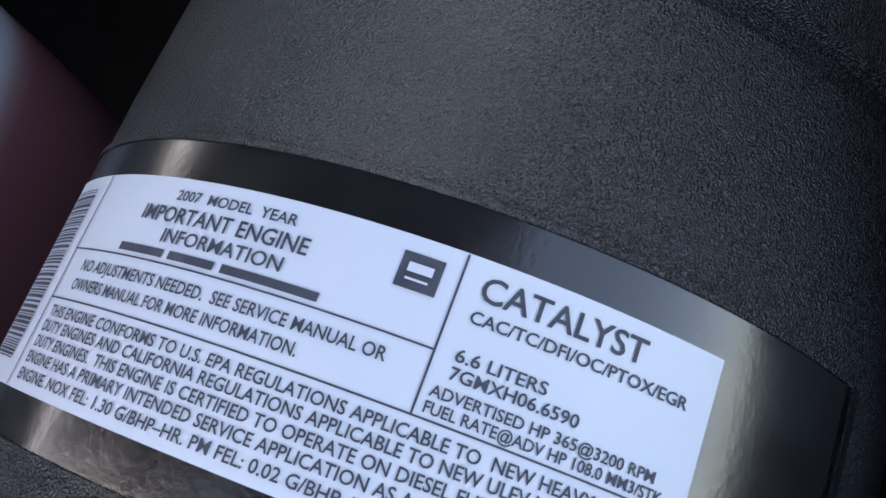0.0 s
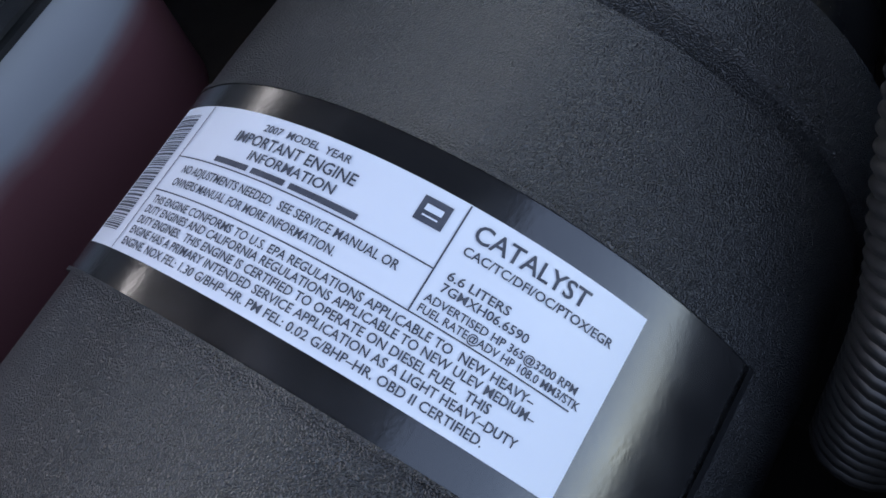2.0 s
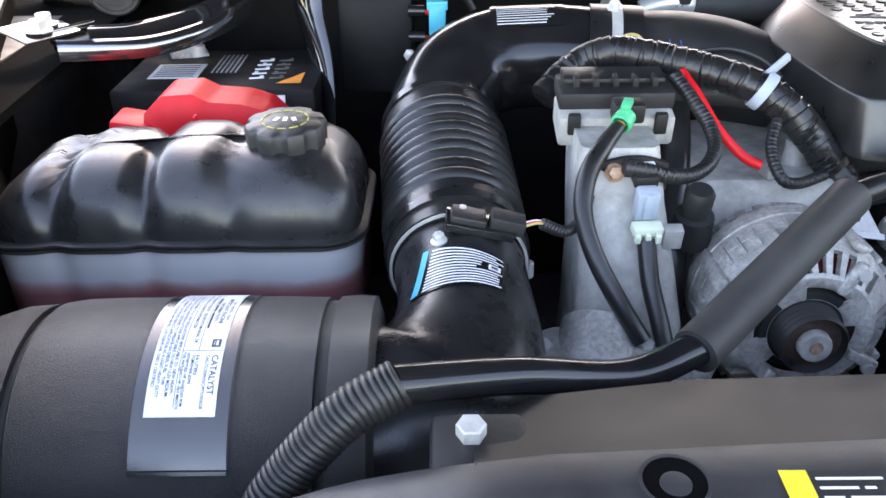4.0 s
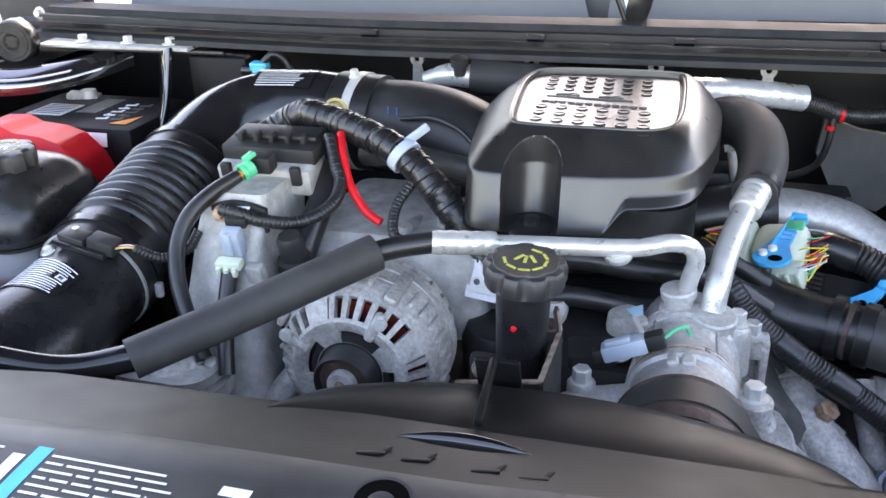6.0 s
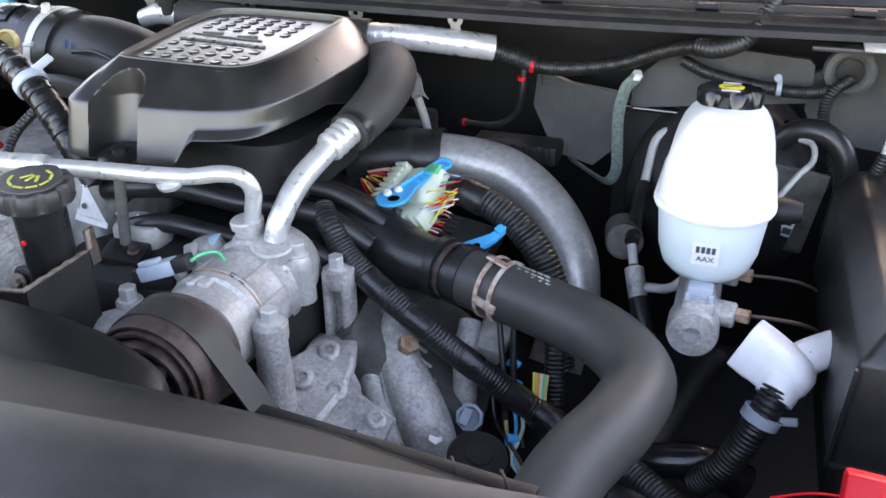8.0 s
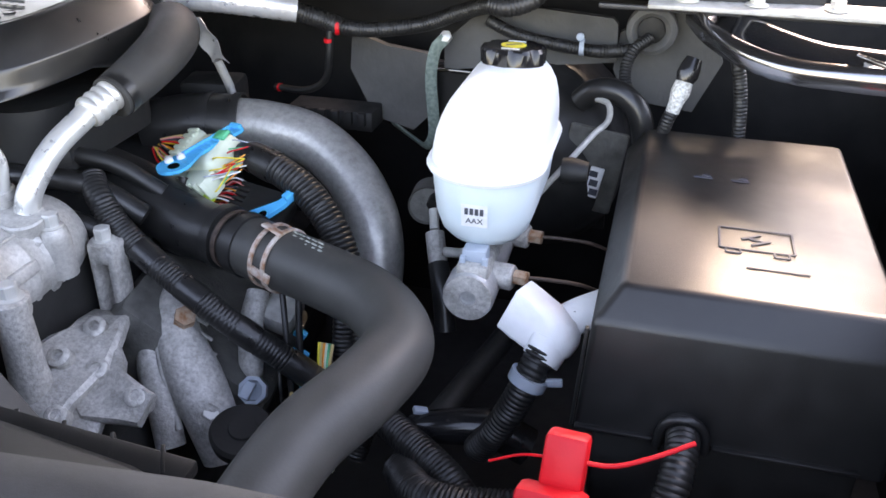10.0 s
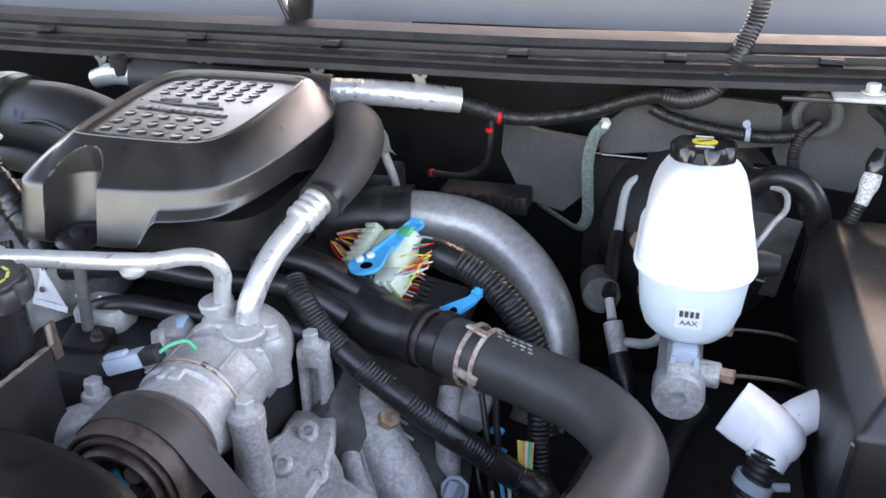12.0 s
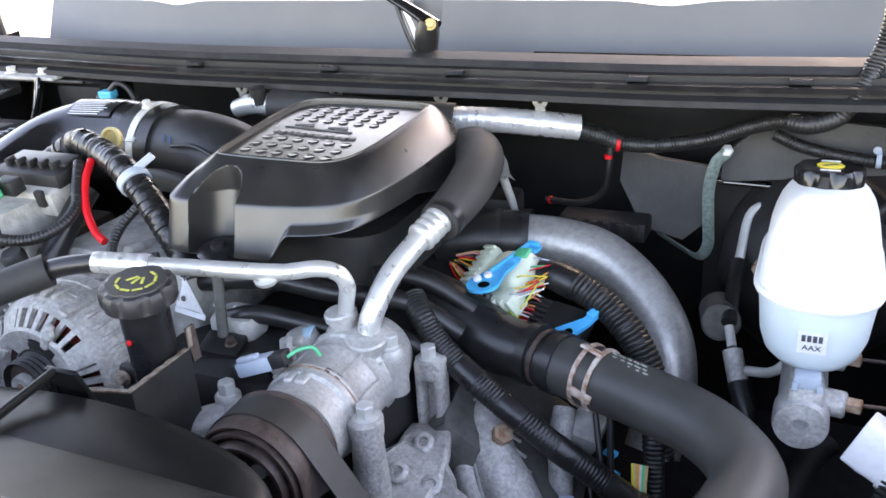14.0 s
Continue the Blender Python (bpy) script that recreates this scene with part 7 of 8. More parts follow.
for k in range(3):
    for q in range(5):
        along = -0.018 + 0.009 * q + 0.002 * k
        yy = 0.0475 - 0.005 * k - 0.4 * along
        part("printed_line", Shape().box(at(0.452 + 0.93 * along, yy, 1.0218 - 0.0012 * k, -10 + 8 * k, 8, -22), (0.006, 0.0075, 0.005)[(k + q) % 3], 0.0024, 0.0008, 0.0003), PALE_PRINT, rad)

# ---- long taped conduit to the lower right ----
tl = thing("taped_conduit", (0.36, 0.02, 0.8), "long black taped wiring conduit", "wiring")
TL = [(0.2, 0.05, 1.06), (0.22, 0.032, 1.044), (0.245, 0.022, 1.017), (0.288, 0.01, 0.989), (0.34, -0.002, 0.962), (0.385, -0.006, 0.934), (0.428, 0.0, 0.902), (0.475, 0.005, 0.868), (0.5, 0.005, 0.85)]
part("conduit", Shape().sweep(TL, loom(0.0148, 0.0045, 0.07), n=18, step=0.0011), LOOM, tl)
line, _, dist = smooth_line(TL, 0.01, 0.004)
for d0, d1 in ((0.1, 0.125), (0.165, 0.19), (0.235, 0.26), (0.3, 0.33)):
    pts = [tuple(line[int(np.searchsorted(dist, d0 + (d1 - d0) * q))]) for q in (0, 0.33, 0.66, 1)]
    part("tape_wrap", Shape().sweep(pts, 0.0152, n=18, step=0.004), TAPE, tl)
part("tape_end", Shape().sweep([(0.47, 0.005, 0.871), (0.492, 0.005, 0.856), (0.51, 0.0, 0.835)], [0.016, 0.02, 0.013], n=16), TAPE, tl)
lo = thing("lower_wiring", (0.45, 0.05, 0.75), "tangle of black conduits and coloured wires low in the bay", "wiring")
for pts, r in (([(0.475, 0.09, 0.95), (0.48, 0.06, 0.9), (0.485, 0.04, 0.85), (0.49, 0.02, 0.78)], 0.0125), ([(0.56, 0.05, 0.9), (0.53, 0.02, 0.85), (0.51, 0.0, 0.78)], 0.014), ([(0.43, 0.06, 0.95), (0.44, 0.03, 0.88), (0.46, 0.0, 0.82)], 0.004), ([(0.41, 0.06, 0.97), (0.43, 0.02, 0.9), (0.44, 0.0, 0.84)], 0.0035),
               ([(0.62, -0.12, 0.85), (0.66, -0.2, 0.87), (0.7, -0.3, 0.84)], 0.017), ([(0.58, -0.05, 0.82), (0.63, -0.12, 0.86), (0.72, -0.13, 0.88), (0.76, -0.1, 0.9)], 0.02)):
    part("conduit", Shape().sweep(pts, loom(r, 0.005, 0.14) if r > 0.01 else r, n=14, step=0.0013 if r > 0.01 else 0.01), LOOM, lo)
for k in range(6):
    part("wire", Shape().sweep([(0.462 + 0.003 * k, 0.035, 0.9), (0.466 + 0.0025 * k, 0.02, 0.885), (0.472 + 0.002 * k, 0.005, 0.865)], 0.0022, n=6), (YELLOW, TAN, ORANGE, IVORY, GREEN, TAN)[k], lo)
for p in ((0.435, 0.045, 0.9), (0.44, 0.035, 0.88), (0.43, 0.04, 0.875)):
    part("blue_clip", Shape().box(at(*p, 20, 30, 10), 0.014, 0.006, 0.012, 0.001), BLUE, lo)
sc = thing("small_connector", (0.393, 0.01, 0.81), "pale blue grey sensor connector", "connector")
part("body", Shape().lathe(at(0.399, -0.006, 0.852, 50, 20, 0), [(0.016, 0), (0.016, 0.014), (0.012, 0.015), (0.011, 0.006), (0.002, 0.005)], 8), GREY_BLUE, sc)
part("tab", Shape().box(at(0.399, -0.022, 0.864, 40, 20, 0), 0.012, 0.02, 0.008, 0.002), GREY_BLUE, sc)
rc = thing("round_cap", (0.44, -0.12, 0.88), "round black plastic cap low beside the hose", "cap")
part("cap", Shape().lathe(at(0.44, -0.11, 0.88, 12, 10, 0), [(0.03, 0), (0.032, 0.012), (0.029, 0.016), (0.014, 0.017), (0.013, 0.019), (0.001, 0.019)], 30), PLASTIC_DARK, rc)

lc = thing("lower_loom", (0.6, 0.0, 0.8), "black corrugated loom and hoses low beside the radiator hose", "wiring")
part("conduit", Shape().sweep([(0.52, 0.02, 0.84), (0.55, -0.007, 0.845), (0.595, -0.04, 0.845), (0.641, -0.074, 0.84), (0.68, -0.11, 0.82)], loom(0.017, 0.005, 0.14), n=18, step=0.0012), LOOM, lc)
part("hose", Shape().sweep([(0.575, 0.0, 0.835), (0.61, 0.008, 0.838), (0.66, 0.018, 0.838), (0.7, 0.02, 0.82)], [0.013, 0.019, 0.021, 0.021], n=20), PLASTIC_GLOSS, lc)
part("pipe", Shape().sweep([(0.66, 0.22, 0.845), (0.643, 0.193, 0.84), (0.62, 0.11, 0.835), (0.597, 0.026, 0.83), (0.57, -0.03, 0.8)], 0.015, n=16), PLASTIC_DARK, lc)
part("clip", Shape().box(at(0.585, 0.006, 0.855, 10, 20, 30), 0.016, 0.008, 0.006, 0.001), GREY_BLUE, lc)
lw = thing("loose_wires", (0.45, -0.03, 0.82), "thin loose coloured wires and small clips below the hoses", "wiring")
for k, (c_, dx) in enumerate(((TAN, 0.0), (BLUE, 0.012), (IVORY, 0.02), (LOOM, -0.012))):
    part("wire", Shape().sweep([(0.43 + dx, 0.02, 0.87), (0.44 + dx, 0.0, 0.85), (0.452 + 0.5 * dx, -0.03, 0.845 + 0.004 * k), (0.47 - 0.4 * dx, -0.05, 0.835), (0.49 + dx, -0.06, 0.81)], 0.0022, n=8), c_, lw)
part("clip", Shape().box(at(0.455, -0.03, 0.852, 10, 20, 30), 0.014, 0.01, 0.012, 0.002), BLUE, lw)
part("clip", Shape().box(at(0.482, -0.055, 0.828, 40, 10, 20), 0.012, 0.01, 0.016, 0.002), IVORY, lw)
# ---- firewall mats, strap, brake lines ----
mats = thing("insulation_mats", (0.5, 0.45, 1.0), "dusty grey insulation mats fixed to the firewall", "insulation")
def mat_piece(pts, y0, slope=0.0):
    sh = Shape()
    n = len(pts)
    verts = [(x, y0 + slope * (z - 1.1), z) for x, z in pts] + [(x, y0 + 0.012 + slope * (z - 1.1), z) for x, z in pts]
    return sh.add(verts, [tuple(range(n)), tuple(range(n, 2 * n))[::-1]] + [(i, i + n, (i + 1) % n + n, (i + 1) % n) for i in range(n)])


part("mat", mat_piece([(0.49, 1.125), (0.54, 1.17), (0.565, 1.182), (0.715, 1.172), (0.722, 1.165), (0.725, 1.115), (0.49, 1.085)], 0.455), CLOTH_GREY, mats)
part("mat", mat_piece([(0.35, 1.125), (0.4, 1.108), (0.47, 1.1), (0.475, 1.02), (0.44, 0.985), (0.38, 1.0), (0.345, 1.07)], 0.47), CLOTH_GREY, mats)
part("mat", mat_piece([(0.725, 1.15), (0.76, 1.17), (0.83, 1.19), (0.86, 1.12), (0.83, 1.05), (0.74, 1.06), (0.72, 1.1)], 0.475), CLOTH_GREY, mats)
part("mat", mat_piece([(0.47, 1.085), (0.72, 1.075), (0.73, 0.85), (0.47, 0.85)], 0.49), PLASTIC_DARK, mats)
part("ledge", Shape().box(at(0.6, 0.46, 1.083, 0, 1, 0), 0.24, 0.02, 0.006, 0.002), PAINT_BLACK, mats)
gr = thing("firewall_grommet", (0.765, 0.45, 1.11), "large round grey rubber grommet in the firewall", "grommet")
part("ring", Shape().lathe(at(0.765, 0.463, 1.16, 90, 0, 0), [(0.017, 0.004), (0.0185, 0.012), (0.0245, 0.017), (0.031, 0.012), (0.033, 0.0)], 36), RUBBER_GREY, gr)
part("plug", Shape().lathe(at(0.765, 0.463, 1.16, 90, 0, 0), [(0.001, 0.01), (0.017, 0.008), (0.018, 0.0)], 30), PLASTIC_DARK, gr)
part("conduit", Shape().sweep([(0.765, 0.44, 1.155), (0.745, 0.42, 1.14), (0.74, 0.41, 1.11), (0.755, 0.4, 1.07), (0.77, 0.39, 1.02)], loom(0.008, 0.004, 0.15), n=12, step=0.001), LOOM, gr)
bh = thing("firewall_conduit", (0.66, 0.42, 1.12), "black corrugated conduit clipped along the firewall", "wiring")
part("conduit", Shape().sweep([(0.555, 0.43, 1.165), (0.59, 0.425, 1.152), (0.64, 0.425, 1.142), (0.7, 0.43, 1.135), (0.745, 0.43, 1.14)], loom(0.0085, 0.0042, 0.13), n=14, step=0.001), LOOM, bh)
part("clip", Shape().ring(at(0.678, 0.425, 1.14, 0, 90, 0), 0.009, 0.0108, 0.006, 24), GREY_BLUE, bh)
part("clip_button", Shape().lathe(at(0.678, 0.424, 1.154, 90, 0, 0), [(0.005, 0), (0.005, 0.004), (0.001, 0.005)], 14), GREY_BLUE, bh)
gs = thing("ground_strap", (0.48, 0.44, 0.95), "faded green braided ground strap", "strap")
part("eyelet", Shape().lathe(at(0.497, 0.438, 1.135, 60, 0, 0), [(0.0085, 0), (0.0085, 0.007), (0.005, 0.009)], 6), STEEL, gs)
part("braid", Shape().sweep([(0.497, 0.432, 1.135), (0.484, 0.43, 1.12), (0.477, 0.432, 1.08), (0.479, 0.436, 1.03), (0.48, 0.438, 0.995), (0.468, 0.445, 0.972), (0.44, 0.47, 0.972), (0.4, 0.5, 0.98)], 0.0085, n=10, flat=0.35, up=(0.2, -1, 0)), GREEN_STRAP, gs)
bl = thing("clutch_line", (0.54, 0.3, 0.9), "bent grey steel line with a black rubber hose", "pipe")
part("steel_tube", Shape().sweep([(0.575, 0.42, 1.055), (0.56, 0.41, 1.07), (0.545, 0.4, 1.072), (0.535, 0.39, 1.06), (0.532, 0.36, 1.03), (0.53, 0.33, 1.0)], 0.0062, n=14), STEEL, bl)
part("rubber_hose", Shape().sweep([(0.531, 0.345, 1.015), (0.53, 0.3, 0.995), (0.532, 0.25, 0.975)], 0.0095, n=14), RUBBER, bl)
part("ferrule", Shape().sweep([(0.533, 0.245, 0.972), (0.54, 0.225, 0.955)], 0.006, n=12), STEEL, bl)
part("crimp", Shape().sweep([(0.541, 0.222, 0.952), (0.553, 0.195, 0.925)], 0.012, n=16), CAST, bl)
part("tail", Shape().sweep([(0.553, 0.195, 0.925), (0.565, 0.17, 0.9), (0.575, 0.15, 0.86)], 0.013, n=14), RUBBER, bl)
part("accumulator", Shape().lathe(at(0.522, 0.255, 0.972, 80, 0, 10), [(0.002, 0.001), (0.022, 0), (0.024, 0.004), (0.024, -0.05), (0.018, -0.052)], 30), CAST_GRIME_SHADE, bl)
part("pipe", Shape().sweep([(0.56, 0.2, 0.94), (0.59, 0.19, 0.95), (0.61, 0.2, 0.97)], 0.006, n=12), CAST_DULL, bl)

# ---- brake parts ----
part("reservoir_foot", Shape().box(at(0.625, 0.075, 1.012), 0.026, 0.02, 0.022, 0.003), GREY_BLUE, res)
part("foot_tab", Shape().box(at(0.614, 0.063, 1.01), 0.006, 0.006, 0.014, 0.001), GREY_BLUE, res)
part("foot_tab", Shape().box(at(0.637, 0.063, 1.01), 0.006, 0.006, 0.014, 0.001), GREY_BLUE, res)
part("saddle", Shape().box(at(0.625, 0.12, 1.0), 0.034, 0.13, 0.02, 0.005), CAST, mc)
for yy in (0.09, 0.185):
    part("side_port", Shape().lathe(at(0.64, yy, 0.985, 0, 90, -8), [(0.014, 0), (0.014, 0.022), (0.012, 0.024), (0.008, 0.024)], 20), CAST, mc)
    part("nut", Shape().lathe(at(0.664, yy, 0.985, 0, 90, -8), [(0.0085, 0), (0.0085, 0.014), (0.005, 0.015)], 6), RUST, mc)
    part("brake_line", Shape().sweep([(0.675, yy, 0.985), (0.7, yy + 0.004, 0.984), (0.735, yy + 0.012, 0.978), (0.77, yy + 0.04, 0.95)], 0.0022, n=10), RUST_DARK, mc)
part("front_cap", Shape().ring(at(0.623, 0.0475, 0.976, -90, 0, 0), 0.009, 0.0255, 0.003, 40), CAST, mc)
part("switch", Shape().lathe(at(0.69, 0.22, 1.055, 0, 90, 0), [(0.014, 0), (0.016, 0.01), (0.012, 0.03)], 18), PLASTIC_DARK, res)
vb = thing("vacuum_hose", (0.72, 0.35, 1.0), "curved black vacuum hose beside the brake reservoir", "hose")
part("hose", Shape().sweep([(0.69, 0.36, 1.09), (0.71, 0.355, 1.108), (0.74, 0.35, 1.108), (0.765, 0.345, 1.085), (0.775, 0.34, 1.04), (0.77, 0.33, 0.98)], 0.0145, n=18), RUBBER, vb)
part("steel_line", Shape().sweep([(0.66, 0.2, 1.02), (0.69, 0.26, 1.045), (0.715, 0.3, 1.07), (0.73, 0.32, 1.082), (0.728, 0.335, 1.098), (0.712, 0.345, 1.1)], 0.0038, n=10), CAST_DULL, vb)
lab = thing("booster_label", (0.7, 0.335, 0.95), "grey plate with a small white sticker on the brake booster", "label")
part("plate", Shape().box(at(0.712, 0.36, 1.0, 6, 8, 0), 0.075, 0.008, 0.12, 0.006), CAST_GRIME_SHADE, lab)
part("sticker", Shape().box(at(0.718, 0.354, 0.985, 6, 10, 0), 0.018, 0.004, 0.045, 0.002), INK_WHITE, lab)
for k in range(3):
    part("printed_mark", Shape().box(at(0.718 - 0.0005 * k, 0.3515, 0.972 + 0.013 * k, 6, 10, 0), 0.011, 0.002, 0.009, 0.0005), INK, lab)
part("stud", Shape().lathe(at(0.56, 0.325, 1.02, 90, 0, 0), [(0.012, 0), (0.011, 0.012), (0.005, 0.014)], 6), RUST, bst)
part("stud", Shape().lathe(at(0.575, 0.325, 0.95, 90, 0, 0), [(0.012, 0), (0.011, 0.012), (0.005, 0.014)], 6), RUST, bst)

# ---- white tape bundle, red terminal boot, leads by the fuse box ----
wt = thing("taped_plug", (0.7, 0.0, 0.93), "white taped connector on a black conduit", "connector")
WA = Vector((0.053, -0.02, -0.022)).normalized()
WW = Vector((0.02, 0.0, 0.045))
WW = (WW - WA * (WW @ WA)).normalized()
WM = Matrix((WW, WA.cross(WW), WA)).transposed().to_4x4()
WM.translation = (0.674, 0.03, 0.99)
def tape_ring(d, hw, ht, r):
    return [tuple(WM @ Vector((x + 0.0008 * math.sin(9 * y * 100 + d * 300), y, d))) for x, y in rounded(-hw, hw, -ht, ht, r, 4)]


part("block", Shape().loft([tape_ring(0, 0.0235, 0.014, 0.002), tape_ring(0.0015, 0.025, 0.0155, 0.003), tape_ring(0.018, 0.0255, 0.016, 0.004), tape_ring(0.034, 0.0255, 0.0175, 0.008), tape_ring(0.05, 0.0255, 0.02, 0.014), tape_ring(0.062, 0.023, 0.0195, 0.016), tape_ring(0.071, 0.016, 0.014, 0.0125), tape_ring(0.075, 0.008, 0.007, 0.006)]), WHITE_TAPE, wt)
part("spout", Shape().sweep([(0.716, 0.012, 0.972), (0.713, 0.006, 0.96), (0.708, -0.002, 0.95)], [0.021, 0.0205, 0.019], n=20), WHITE_TAPE, wt)
part("neck", Shape().sweep([(0.722, 0.022, 0.978), (0.74, 0.038, 0.984), (0.762, 0.058, 0.985)], [0.02, 0.02, 0.021], n=18, flat=0.75), WHITE_TAPE, wt)
# Thin near-black line, painted shade of a gap in the tape.
part("tape_gap_shade", Shape().sweep([(0.7345, 0.024, 0.995), (0.7395, 0.02, 0.985), (0.741, 0.018, 0.974)], 0.0012, n=6), SHADE_TRIM_BLACK, wt)
for k in range(3):
    part("printed_mark", Shape().box(WM @ at(-0.008, -0.0182, 0.045 + 0.005 * k, 0, 0, 0), 0.006, 0.0008, 0.003, 0.0002), INK, wt)
part("conduit", Shape().sweep([(0.71, 0.0, 0.962), (0.702, -0.012, 0.942), (0.69, -0.02, 0.91), (0.672, -0.02, 0.87), (0.65, -0.01, 0.83)], loom(0.0155, 0.005, 0.16), n=18, step=0.0012), LOOM, wt)
part("grey_clamp", Shape().ring(toward((0.7015, -0.0125, 0.94), (0.697, -0.016, 0.928)), 0.0155, 0.0195, 0.011, 28), GREY_BLUE, wt)
part("clamp_tail", Shape().box(at(0.725, -0.015, 0.936, 0, -10, 0), 0.016, 0.005, 0.008, 0.001), GREY_BLUE, wt)
tb = thing("terminal_boot", (0.75, -0.24, 1.0), "red plastic battery terminal boot", "cover")
part("boot", Shape().box(at(0.757, -0.225, 1.029, -28, 0, -4), 0.03, 0.026, 0.044, 0.004), RED, tb)
part("skirt", Shape().box(at(0.752, -0.255, 1.01, -28, 0, -4), 0.05, 0.03, 0.035, 0.006), RED, tb)
part("red_wire", Shape().sweep([(0.768, -0.225, 1.033), (0.79, -0.222, 1.032), (0.815, -0.212, 1.037), (0.842, -0.2, 1.046)], 0.0018, n=10), RED, tb)
part("thin_wire", Shape().sweep([(0.744, -0.222, 1.03), (0.724, -0.212, 1.018), (0.7, -0.205, 1.0)], 0.0011, n=8), RED, tb)
bb = thing("second_battery", (0.85, -0.36, 0.85), "black battery top below the red boot", "battery")
part("case", Shape().box(at(0.85, -0.35, 0.93), 0.25, 0.22, 0.14, 0.01), PLASTIC_DARK, bb)
part("strap", Shape().box(at(0.82, -0.26, 1.002), 0.2, 0.03, 0.012, 0.004), PLASTIC_MATTE, bb)
for xa, xb in ((0.753, 0.819), (0.866, 0.98)):
    part("rim", Shape().box(at((xa + xb) / 2, -0.0995, 0.9605), xb - xa, 0.006, 0.003, 0.001), FUSE_BLACK, fuse)
part("rim", Shape().box(at(0.7525, -0.098, 1.01, 0, 3, 0), 0.003, 0.006, 0.1, 0.001), FUSE_BLACK, fuse)
part("arch", Shape().sweep([(0.822, -0.104, 0.958), (0.825, -0.106, 0.982), (0.841, -0.108, 0.992), (0.857, -0.106, 0.982), (0.86, -0.104, 0.958)], 0.004, n=10), FUSE_BLACK, fuse)
part("arch_gap", Shape().lathe(at(0.841, -0.097, 0.974, 90, 0, 0), [(0.017, 0.0), (0.017, 0.006), (0.002, 0.0061)], 28), PLASTIC_DARK, fuse)
part("cable", Shape().sweep([(0.841, -0.09, 0.974), (0.841, -0.125, 0.974), (0.836, -0.155, 0.955), (0.826, -0.175, 0.91)], loom(0.014, 0.005, 0.15), n=18, step=0.0012), LOOM, fuse)
part("lid_edge", Shape().box(at(0.876, -0.0925, 0.962), 0.24, 0.006, 0.004, 0.001), PLASTIC_GLOSS, fuse)
# symbols on the lid: a small vehicle outline with a bolt, two marks
def lid_bar(x, y, w, h, rz=0):
    return part("printed_mark", Shape().box(at(x, y, 1.0904, 0, 0, rz), w, h, 0.0006, 0.0001), INK, fuse)


for x, y, w, h in ((0.885, 0.052, 0.062, 0.0022), (0.885, 0.012, 0.062, 0.0022), (0.854, 0.032, 0.0022, 0.04), (0.916, 0.032, 0.0022, 0.04), (0.865, 0.004, 0.012, 0.002), (0.905, 0.004, 0.012, 0.002), (0.859, 0.008, 0.002, 0.008), (0.871, 0.008, 0.002, 0.008), (0.899, 0.008, 0.002, 0.008), (0.911, 0.008, 0.002, 0.008)):
    lid_bar(x, y, w, h)
lid_bar(0.881, 0.037, 0.02, 0.003, 35)
lid_bar(0.889, 0.027, 0.02, 0.003, 35)
lid_bar(0.885, 0.032, 0.012, 0.003, -15)
for k in (0, 1):
    lid_bar(0.84 + 0.036 * k, 0.16, 0.018, 0.004)
    lid_bar(0.843 + 0.036 * k, 0.166, 0.008, 0.004)
lid_bar(0.90, -0.02, 0.05, 0.002)

